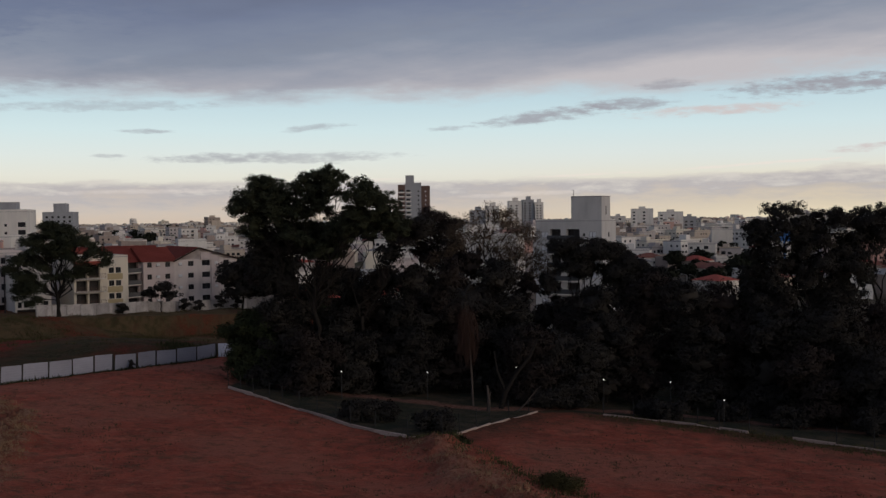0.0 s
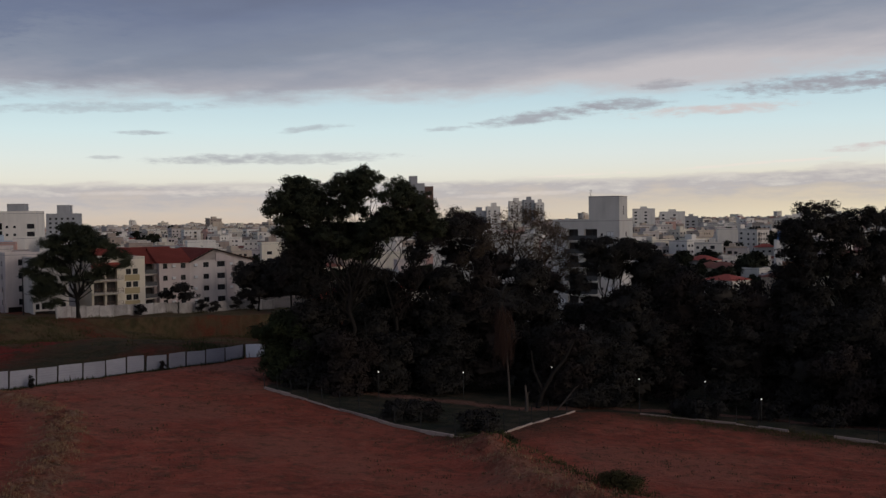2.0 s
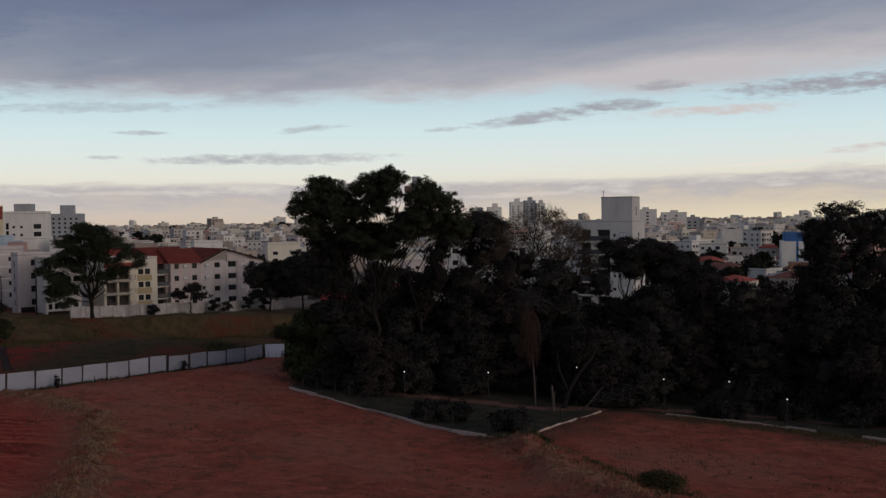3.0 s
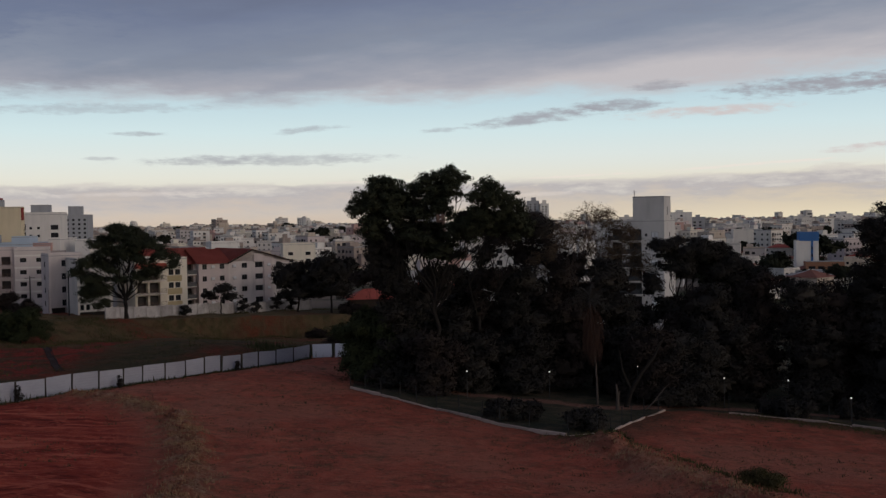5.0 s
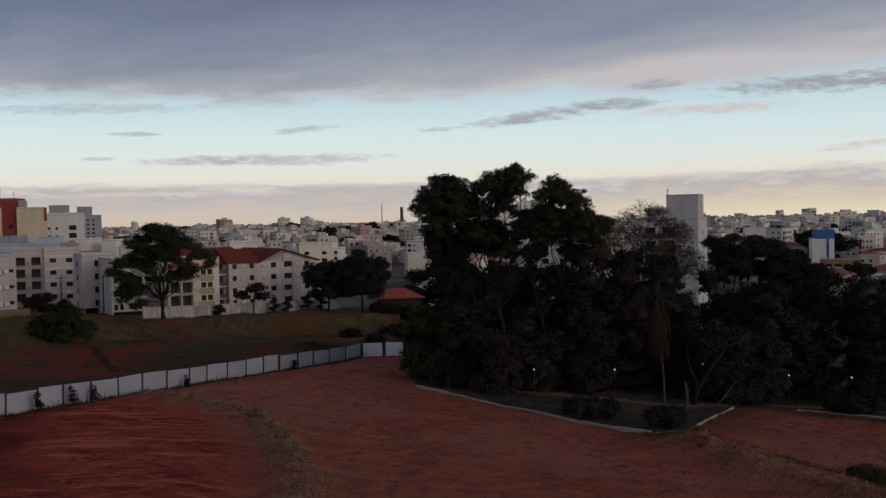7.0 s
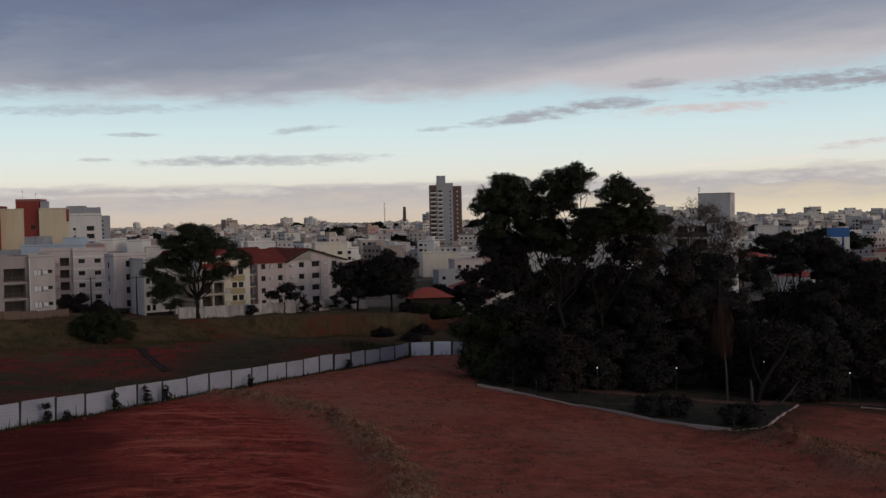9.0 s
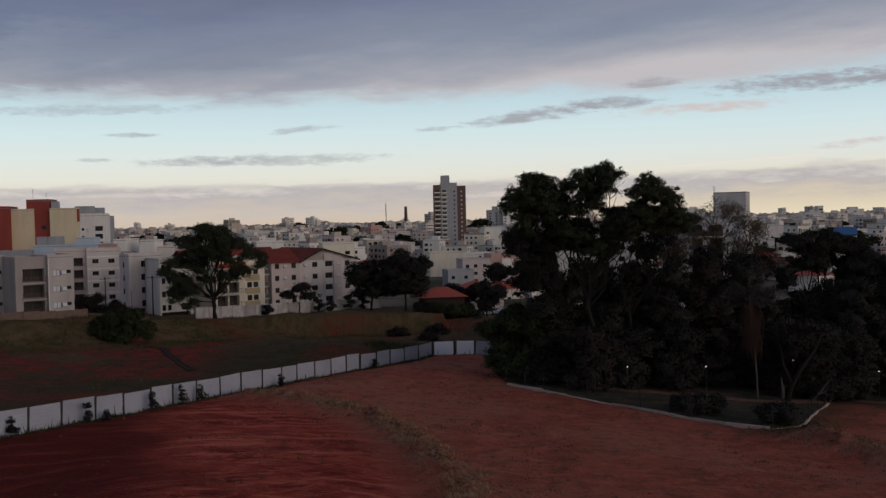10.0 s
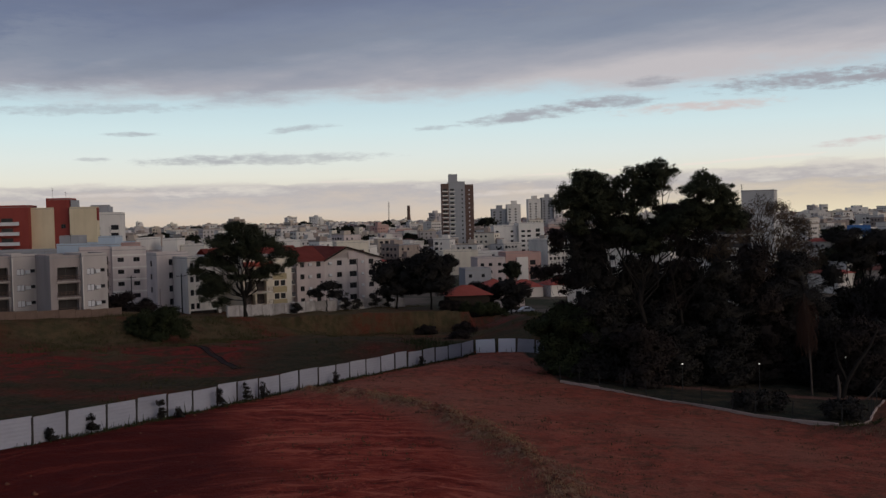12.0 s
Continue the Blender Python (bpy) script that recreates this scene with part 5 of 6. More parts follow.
def town():
    """Houses and flats that can be told apart, then the rest of the town as one mesh."""
    r = random.Random(21)
    slots = ["white", "offwhite", "cream", "mauve", "grey", "pink", "tile", "roofgrey", "glass", "greige", "taupe", "sand", "dun", "tile_old"]
    vs, fs, ms = [], [], []

    def emit(pts, faces, slot):
        k = len(vs)
        vs.extend(pts)
        fs.extend([tuple(k + i for i in f) for f in faces])
        ms.extend([slot] * len(faces))

    y = 285.0
    while y < 1900:
        near = y < 430
        step = (13 + y * 0.012) if near else (11 + min(y, 1200) * 0.0085)
        x = -0.56 * y - 60
        while x < 0.54 * y + 30:
            px, py = x + r.uniform(-4, 4), y + r.uniform(-0.4, 0.4) * step
            x += step * r.uniform(0.8, 1.25)
            if any(math.hypot(px - kx, py - ky) < kr for kx, ky, kr in KEEP) or r.random() < 0.16:
                continue
            z = hz(px, py) - 0.3
            turn = r.choice([36, 36, 30, -54, 10, -18]) + r.uniform(-5, 5)
            low = r.random() < (0.66 if near else 0.52) or (near and px > 70)
            w, d = (r.uniform(7, 12), r.uniform(7, 11)) if low else (r.uniform(9, 17), r.uniform(9, 13))
            room = 15.6 - 0.0034 * py - z
            floors = r.choice([1, 1, 2, 2]) if low else max(2, min(r.choice([3, 3, 4, 4, 5]), int(room / 2.9)))
            if py > 900 and not low and r.random() < 0.04:
                floors += r.choice([1, 2, 4])
            h = floors * 2.85 + r.uniform(0.2, 0.9)
            tiled = low and r.random() < 0.72
            mat = r.choice(TONES)
            trim = r.choice(["offwhite", "dun", "sand", mat, mat])
            rise, tile = r.uniform(1.2, 2.2), r.choice(["tile", "tile_old", "tile_old", "roofgrey"])
            gap = r.uniform(2.3, 3.3)
            cols = [0.9 + i * gap for i in range(int((w - 1.4) / gap))]
            ww = r.choice([0.9, 1.2, 1.5])
            deep = r.randrange(len(cols)) if cols and not low and r.random() < 0.6 else -1
            tank = not low and r.random() < 0.7
            tx, tw_, th = r.uniform(0.1, 0.6) * w, r.uniform(2.4, 4), r.uniform(1.8, 3.0)
            if near:
                holes = {"front": [q for k, c in enumerate(cols) for q in grid([c], 0.5 if k == deep else 1.0, floors, 2.0 if k == deep else ww, 1.9 if k == deep else 1.1, 2.85)]}
                if not low:
                    holes["left" if turn < 0 else "right"] = grid([2.0, 5.6], 1.0, floors, 1.0, 1.1, 2.85)
                b = building("house" if low else "apartment_building", ("small pale house with " + ("a tiled roof" if tiled else "flat roof")) if low else "pale flats of the town with dark windows", px, py, z, w, d, h, turn, M[mat], holes, far=True,
                             roof="hip" if tiled else "flat", rise=rise, tile=tile, parapet=r.choice([0.3, 0.6, 0.9]), group="houses of the town" if low else "flats of the town", found=3)
                if tank:
                    add_box(b, "tank_house", trim, tx, tx + tw_, d * 0.3, d * 0.7, h, h + th)
                if deep >= 0:
                    for f in range(1, floors):
                        add_box(b, "balcony", trim, cols[deep] - 0.2, cols[deep] + 2.2, -0.9, -0.01, 2.85 * f + 0.2, 2.85 * f + 1.1)
                continue
            m = pose(px, py, z, 0, 0, turn)

            def put(x0, x1, y0, y1, z0, z1, slot):
                emit([tuple(m @ Vector(c)) for c in ((x0, y0, z0), (x1, y0, z0), (x1, y1, z0), (x0, y1, z0), (x0, y0, z1), (x1, y0, z1), (x1, y1, z1), (x0, y1, z1))], [(0, 1, 5, 4), (1, 2, 6, 5), (2, 3, 7, 6), (3, 0, 4, 7), (4, 5, 6, 7)], slot)

            def pane(x0, y0, x1, y1, z0, z1):
                emit([tuple(m @ Vector(c)) for c in ((x0, y0, z0), (x1, y1, z0), (x1, y1, z1), (x0, y0, z1))], [(0, 1, 2, 3)], 8)

            wall = slots.index(mat)
            put(0, w, 0, d, -3, h, wall)
            if tiled:
                emit([tuple(m @ Vector(c)) for c in ((-0.6, -0.6, h), (w + 0.6, -0.6, h), (w + 0.6, d + 0.6, h), (-0.6, d + 0.6, h), (w * 0.35, d / 2, h + rise), (w * 0.65, d / 2, h + rise))], [(0, 1, 5, 4), (1, 2, 5, 5), (2, 3, 4, 5), (3, 0, 4, 4)], slots.index(tile))
            else:
                put(-0.1, w + 0.1, -0.1, d + 0.1, h, h + 0.25, 7)
                put(-0.05, w + 0.05, -0.12, 0.1, h + 0.25, h + 0.9, slots.index(trim))
            if tank:
                put(tx, tx + tw_, d * 0.3, d * 0.7, h + 0.25, h + 0.25 + th, slots.index(trim))
            if not low and r.random() < 0.5:
                put(w, w + 2.5, d * 0.2, d, -3, h - 2.85, slots.index(trim))
            for f in range(floors):
                z1 = 1.0 + 2.85 * f
                for k, c in enumerate(cols):
                    if k == deep:
                        pane(c, -0.05, c + 1.9, -0.05, z1 - 0.5, z1 + 1.4)
                        put(c - 0.2, c + 2.1, -0.9, -0.06, z1 - 0.9, z1 - 0.1, slots.index(trim))
                    else:
                        pane(c, -0.05, c + ww, -0.05, z1, z1 + 1.1)
                for c in (1.6, 5.0):
                    pane(w + 0.05, c, w + 0.05, c + 1.1, z1, z1 + 1.1)
                    pane(-0.05, c + 1.1, -0.05, c, z1, z1 + 1.1)
        y += step * (1.2 if near else 1.3)
    me = bpy.data.meshes.new("distant_town")
    me.from_pydata(vs, [], [f if f[2] != f[3] else f[:3] for f in fs])
    for q in slots:
        me.materials.append(M[q])
    me.polygons.foreach_set("material_index", np.array(ms, np.int32))
    me.update()
    tagged(new("distant_town", me), "crowded pale low-rise town spreading to the skyline", "buildings", kind="stuff")


town()

# houses and yards beside the small red roof
building("house", "low house with pale gable and tiled roof", -22.5, 296, -9.5, 8, 8, 5.6, 12, M["white"], {"front": grid([1.2, 4.6], 1, 1)}, roof="hip", rise=2.0, found=2, far=True)
building("house", "low house with pale gable and tiled roof", -14.0, 300, -9.5, 10, 8, 4.6, 12, M["offwhite"], {"front": grid([1.2, 4.6], 1, 1)}, roof="hip", rise=2.2, found=2, far=True)
building("house", "grey two-storey house with flat roof", -27, 330, -10, 9, 9, 9.0, 12, M["grey"], {"front": grid([1.2, 5.6], 1, 3)}, found=2, far=True)
building("house", "white house with red tiled roof", -2, 300, -10, 11, 9, 5.6, 20, M["white"], {"front": grid([1.2, 6], 1, 1)}, roof="hip", rise=2.2, found=2, far=True)


# ---- poles and aerials ----
def utility_pole(x, y, h, label, arms=1):
    t = thing("utility_pole", label, "pole", x, y, hz(x, y) - 0.3, 40, group="utility poles")
    bm = bmesh.new()
    bmesh.ops.create_cone(bm, segments=8, radius1=0.17, radius2=0.11, depth=h, cap_ends=True, matrix=Matrix.Translation((0, 0, h / 2)))
    part("shaft", bm, M["taupe"] if arms == 0 else M["post"], t)
    for i in range(arms):
        part("crossarm", box_mesh("crossarm", -1.1, 1.1, -0.06, 0.06, h - 0.5 - 0.7 * i, h - 0.38 - 0.7 * i, M["post"], 0.01), None, t)
        for k in (-0.95, 0.0, 0.95):
            part("insulator", box_mesh("insulator", k - 0.05, k + 0.05, -0.05, 0.05, h - 0.38 - 0.7 * i, h - 0.18 - 0.7 * i, M["concrete"], 0.015), None, t)


utility_pole(-89.0, 200.5, 8.6, "slim dark pole before the white flats", 1)
utility_pole(-94.2, 203.5, 5.4, "short dark pole beside the pink flats", 0)
utility_pole(-105.6, 222.0, 8.0, "dark pole with a crossarm before beige flats", 1)
utility_pole(-262.0, 900.0, 13.0, "far pole with crossarms on the skyline", 2)


def aerial(x, y, z, h):
    t = thing("aerial", "thin rooftop television aerial", "aerial", x, y, z, 20, group="rooftop aerials")
    part("mast", box_mesh("mast", -0.03, 0.03, -0.03, 0.03, 0, h, M["wire"]), None, t)
    for i in range(4):
        part("rod", box_mesh("rod", -0.45 + 0.06 * i, 0.45 - 0.06 * i, -0.02, 0.02, h - 0.2 - 0.25 * i, h - 0.17 - 0.25 * i, M["wire"]), None, t)


aerial(-148.5, 291.0, 24.9, 3.4)
aerial(-145.0, 292.0, 24.9, 2.4)
aerial(-130.0, 253.0, 12.3, 3.0)
aerial(-121.5, 258.0, 14.0, 2.6)
aerial(27.5, 208.0, 21.0, 1.6)
aerial(-62.0, 240.0, 9.0, 2.4)


# ---- trees ----
def tube(points, radii, segs=7):
    """Vertices and quads of a tapered tube along points."""
    pts = [Vector(p) for p in points]
    v, f = [], []
    for i, p in enumerate(pts):
        d = (pts[min(i + 1, len(pts) - 1)] - pts[max(i - 1, 0)]).normalized()
        s = d.orthogonal().normalized()
        t = d.cross(s)
        for k in range(segs):
            a = 2 * math.pi * k / segs
            v.append(p + (s * math.cos(a) + t * math.sin(a)) * radii[i])
    for i in range(len(pts) - 1):
        for k in range(segs):
            a, b = i * segs + k, i * segs + (k + 1) % segs
            f.append((a, b, b + segs, a + segs))
    return v, f


def bent(a, b, r, sag=0.12, n=5):
    """A wavering line from a to b."""
    a, b = Vector(a), Vector(b)
    d = (b - a).length
    out = [a]
    for i in range(1, n):
        p = a.lerp(b, i / n)
        out.append(p + Vector((r.uniform(-1, 1), r.uniform(-1, 1), r.uniform(-0.2, 0.9) * math.sin(math.pi * i / n))) * d * sag)
    return out + [b]


def tubes_mesh(name, runs, mat, segs=7):
    vs, fs = [], []
    for pts, radii in runs:
        v, f = tube(pts, radii, segs)
        fs += [tuple(i + len(vs) for i in q) for q in f]
        vs += v
    return quick_mesh(name, [tuple(q) for q in vs], fs, mat, True)


bm = bmesh.new()
bmesh.ops.create_icosphere(bm, subdivisions=3, radius=1.0)
CORE_V, CORE_F = np.array([v.co[:] for v in bm.verts]), np.array([[v.index for v in f.verts] for f in bm.faces])
bm.free()


def leaves(name, blobs, count, size, mat, seed, clump=0.55, per=26, hollow=0.35, droop=0.0, core=0.0, lobes=14):
    """Many small leaf blades in clumps, the clumps gathered in boughs over the outside of uneven ellipsoids."""
    r = np.random.default_rng(seed)
    vol = np.array([b[3] * b[4] * b[5] for b in blobs]) ** 0.72
    share = (vol / vol.sum() * count / per).astype(int) + 1
    cs, outs = [], []
    for b, k in zip(blobs, share):
        d = r.normal(size=(lobes, 3)) + np.array([0, 0, 0.25])
        d /= np.linalg.norm(d, axis=1)[:, None]
        d *= r.uniform(0.55, 0.88, (lobes, 1))
        girth = r.uniform(0.27, 0.46, lobes) * (14.0 / lobes) ** 0.35
        pick = r.choice(lobes, k, p=girth ** 2 / (girth ** 2).sum())
        e = r.normal(size=(k, 3))
        e /= np.linalg.norm(e, axis=1)[:, None]
        e *= r.uniform(0.25, 1.0, (k, 1)) ** 0.5 * np.array([1.0, 1.0, 0.8])
        u = d[pick] + e * girth[pick][:, None]
        inner = r.random(k) < 0.22 * (1.0 - hollow)
        u[inner] *= r.uniform(0.2, 0.8, (inner.sum(), 1))
        cs.append(u * np.array(b[3:6]) + np.array(b[:3]))
        outs.append(0.35 * u + 0.65 * e)
    cs, outs = np.concatenate(cs), np.concatenate(outs)
    n = len(cs) * per
    spread = np.repeat(r.uniform(0.5, 1.3, len(cs)) * clump, per)[:, None]
    q = r.normal(size=(n, 3))
    q *= (r.random((n, 1)) ** 0.45) / np.linalg.norm(q, axis=1)[:, None]
    p = np.repeat(cs, per, 0) + q * spread * 1.7 * np.array([1, 1, 0.7])
    if droop:
        p[:, 2] -= droop * r.random(n) ** 2
    a = r.normal(size=(n, 3))
    a /= np.linalg.norm(a, axis=1)[:, None]
    b = np.cross(a, r.normal(size=(n, 3)))
    b /= np.linalg.norm(b, axis=1)[:, None] + 1e-9
    s = r.uniform(0.6, 1.35, (n, 1)) * size
    v = np.stack([p - a * s * 1.1, p + a * s * 0.6 + b * s * 0.75, p + a * s * 0.6 - b * s * 0.75], 1).reshape(-1, 3)
    nrm = np.repeat(outs, per, 0) * 0.5 + q * 0.3 + np.array([0, 0, 0.35]) + r.normal(size=(n, 3)) * 0.12
    nrm /= np.linalg.norm(nrm, axis=1)[:, None] + 1e-9
    tri = v.reshape(-1, 3, 3)
    flip = (np.cross(tri[:, 1] - tri[:, 0], tri[:, 2] - tri[:, 0]) * nrm).sum(1) < 0
    tri[flip] = tri[flip][:, ::-1]
    verts, faces, nv = tri.reshape(-1, 3), np.arange(n * 3).reshape(-1, 3), np.repeat(nrm, 3, 0)
    if core:                                          # the close inner mass of leaves, ragged and out of sight but for chinks
        for b in blobs:
            u = CORE_V + r.normal(size=CORE_V.shape) * 0.12
            bump = 1 + 0.16 * np.sin(u[:, :1] * 6 + seed + b[0]) + 0.14 * np.sin(u[:, 1:2] * 7 + b[2]) + 0.12 * np.sin(u[:, 2:] * 8 + seed) + r.normal(size=(len(u), 1)) * 0.16
            faces = np.concatenate([faces, CORE_F + len(verts)])
            verts = np.concatenate([verts, u * bump * core * np.array(b[3:6]) + np.array(b[:3])])
            nv = np.concatenate([nv, u + np.array([0, 0, 0.2])])
    nv = nv / (np.linalg.norm(nv, axis=1)[:, None] + 1e-9)
    me = quick_mesh(name, verts, faces, mat, True)
    me.normals_split_custom_set_from_vertices(nv)
    return me


def tree(name, label, x, y, blobs, trunk_r=0.35, count=16000, size=0.20, mat="leaf_dark", bark="bark", seed=1, clump=0.55, hollow=0.35, fork=0.45, twigs=5, group="", z=None, lean=(0, 0), droop=0.0, per=26, core=0.0, lobes=14):
    """Blobs: x, y, z from the foot, and three radii."""
    t = thing(name, label, "tree", x, y, (hz(x, y) if z is None else z) - 0.1, 0, group)
    r = random.Random(seed)
    top = max(b[2] for b in blobs)
    low = min(b[2] - b[5] for b in blobs)
    split = max(1.0, min(top * fork, low + 2.5))
    crotch = Vector((lean[0], lean[1], split))
    part("trunk", tubes_mesh("trunk", [(bent((0, 0, -0.5), crotch, r, 0.04), [trunk_r * 1.35, trunk_r * 1.05, trunk_r * 0.95, trunk_r * 0.9, trunk_r * 0.85, trunk_r * 0.8])], M[bark], 9), None, t)
    for b in blobs:
        c = Vector(b[:3])
        k = max(0.25, min(1.0, b[3] / 4.0))
        main = bent(crotch - Vector((0, 0, split * r.uniform(0.0, 0.3))), c + Vector((0, 0, b[5] * 0.35)), r, 0.10)
        rad = trunk_r * 0.55 * k
        runs = [(main, [rad * q for q in (1.0, 0.9, 0.75, 0.6, 0.42, 0.25)])]
        for i in range(twigs):
            s = main[r.randint(2, 4)]
            d = Vector((r.gauss(0, 1), r.gauss(0, 1), r.uniform(-0.2, 0.8))).normalized()
            e = c + Vector((d.x * b[3], d.y * b[4], d.z * b[5])) * r.uniform(0.7, 0.95)
            runs.append((bent(s, e, r, 0.10), [rad * q for q in (0.5, 0.42, 0.34, 0.26, 0.18, 0.1)]))
        part("limb", tubes_mesh("limb", runs, M[bark], 6), None, t)
    part("crown", leaves("crown", blobs, count, size, M[mat], seed, clump, per, hollow, droop, core, lobes), None, t)
    return t


# great tree with three domes over the park's edge
DOMES = [(-6.2, 1.0, 22.2, 2.9, 2.8, 2.6), (-3.7, 1.0, 22.0, 2.5, 2.6, 2.5), (-8.3, 0.5, 20.9, 1.9, 1.9, 1.7), (-0.5, -0.4, 23.1, 2.0, 2.2, 2.2), (1.9, -0.6, 23.6, 2.6, 2.6, 2.2), (0.2, -0.4, 21.0, 2.4, 2.4, 1.9), (5.6, -5.0, 21.9, 2.5, 2.6, 2.5),
         (7.9, -4.6, 20.6, 2.2, 2.2, 2.1), (-5.0, 0.8, 20.2, 2.8, 2.6, 2.0), (-2.4, 0.4, 20.3, 1.9, 2.2, 1.7), (-6.0, 0.9, 23.4, 2.0, 2.0, 1.5)]
UNDER_DOMES = [(9.2, -4.0, 18.8, 1.9, 2.0, 1.7), (3.6, -2.0, 18.4, 2.6, 2.8, 1.6), (-7.0, 0.5, 18.8, 2.0, 2.4, 1.6), (-1.5, 0.5, 18.0, 3.2, 3.0, 1.6), (5.4, -3.6, 19.2, 2.6, 2.6, 1.8), (1.2, 0.0, 16.0, 2.8, 2.6, 1.6)]
tree("tree", "great dark broadleaf tree with three rounded domes", -14.5, 112,
     DOMES + UNDER_DOMES,
     0.28, 290000, 0.070, "leaf_top", seed=4, clump=0.25, hollow=0.5, fork=0.5, per=46, twigs=5, core=0.3, lobes=34)
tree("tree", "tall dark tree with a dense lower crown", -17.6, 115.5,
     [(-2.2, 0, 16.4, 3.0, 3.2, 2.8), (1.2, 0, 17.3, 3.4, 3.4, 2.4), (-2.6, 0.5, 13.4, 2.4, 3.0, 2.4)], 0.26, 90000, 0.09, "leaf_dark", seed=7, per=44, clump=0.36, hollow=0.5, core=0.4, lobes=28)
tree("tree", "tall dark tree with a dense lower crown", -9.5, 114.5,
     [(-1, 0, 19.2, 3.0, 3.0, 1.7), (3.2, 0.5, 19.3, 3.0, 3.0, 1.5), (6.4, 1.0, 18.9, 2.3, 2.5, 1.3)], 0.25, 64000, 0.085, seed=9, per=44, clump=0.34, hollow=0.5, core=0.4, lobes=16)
tree("tree", "dark spreading tree of the park", -1.6, 139, [(-0.5, 0, 20.6, 3.3, 3.2, 2.9), (2.6, 0.5, 19.2, 2.6, 3.0, 2.6), (-3.8, 0.5, 19.0, 2.6, 2.8, 2.0)], 0.22, 46000, 0.085, "leaf_brown", seed=12, per=26, clump=0.42, hollow=0.3, twigs=8, lobes=16)
tree("tree", "half-bare tree with thin brownish leaves", 6.6, 132, [(-0.4, 0, 20.9, 4.4, 3.6, 3.0), (4.2, 0.5, 18.8, 3.4, 3.0, 2.8), (-4.4, 0, 18.8, 3.4, 3.0, 2.6), (1.5, 0, 16.4, 3.8, 3.2, 2.6), (-6.6, 0, 16.0, 2.6, 2.4, 2.0), (6.0, 0, 15.2, 2.6, 2.6, 2.6)],
     0.24, 31000, 0.075, "leaf_dry", "bark_brown", seed=15, clump=0.36, hollow=0.3, fork=0.4, twigs=22, per=16, lobes=22)
tree("tree", "flat-topped umbrella-like dark tree", 18.3, 128.5, [(-2.2, 0, 18.6, 3.4, 3.2, 1.5), (1.8, 0, 18.3, 3.4, 3.2, 1.5), (4.6, 0.5, 16.4, 2.4, 2.6, 1.7), (-1.0, 0, 16.0, 3.0, 3.0, 1.4)], 0.26, 62000, 0.09, seed=17, hollow=0.3, per=40, clump=0.36, core=0.3, lobes=14)
tree("tree", "dark tree in the thick of the park", 24.4, 128, [(-1.5, 0, 16.2, 3.2, 3.2, 2.4), (2.0, 0, 15.6, 2.6, 2.8, 2.4), (0.2, 0, 12.6, 3.4, 3.4, 2.6)], 0.26, 60000, 0.10, seed=19, per=40, clump=0.4, hollow=0.6, core=0.45, lobes=16)
tree("tree", "large dark tree with a broad ragged crown", 42.0, 115, [(-2.4, 0, 22.8, 3.4, 3.4, 2.6), (2.6, 0.5, 22.2, 3.2, 3.2, 2.6), (-4.6, 0, 20.6, 2.2, 2.4, 2.0), (-4.2, 0, 18.0, 3.2, 3.4, 2.8), (0.5, 0, 17.0, 4.4, 4.0, 2.6), (4.8, 0, 18.0, 3.0, 3.0, 2.4), (-4.4, 0, 14.4, 3.4, 3.4, 2.4), (3.6, 0, 14.0, 3.8, 3.4, 2.4), (-5.6, 0, 21.4, 1.9, 2.0, 1.7), (0.2, 0.2, 20.6, 3.0, 3.0, 2.2)], 0.34, 140000, 0.09, seed=23, per=44, clump=0.34, hollow=0.1, core=0.0, lobes=30)
tree("tree", "large dark tree with a broad ragged crown", 51.5, 117, [(-0.5, 0, 23.6, 3.4, 3.4, 2.6), (-2.0, 0, 21.0, 3, 3, 2.4), (4, 0, 20.5, 4, 4, 3.4), (-3.2, 0, 18.0, 3.2, 3.4, 2.6)], 0.34, 80000, 0.09, seed=24, per=44, clump=0.34, hollow=0.1, core=0.0, lobes=30)

# the thick lower layers of the wood
r = random.Random(31)
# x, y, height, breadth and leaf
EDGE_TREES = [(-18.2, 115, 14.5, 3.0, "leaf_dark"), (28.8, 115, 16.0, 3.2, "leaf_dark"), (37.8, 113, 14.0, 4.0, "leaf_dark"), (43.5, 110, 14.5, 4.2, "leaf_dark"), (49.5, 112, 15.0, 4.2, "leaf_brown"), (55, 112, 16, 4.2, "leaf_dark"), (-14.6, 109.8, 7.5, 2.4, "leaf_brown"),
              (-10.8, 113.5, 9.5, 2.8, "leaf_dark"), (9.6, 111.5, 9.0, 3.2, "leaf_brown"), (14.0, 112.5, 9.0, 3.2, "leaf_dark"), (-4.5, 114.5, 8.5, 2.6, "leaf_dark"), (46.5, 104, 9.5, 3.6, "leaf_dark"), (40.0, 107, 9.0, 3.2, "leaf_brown")]
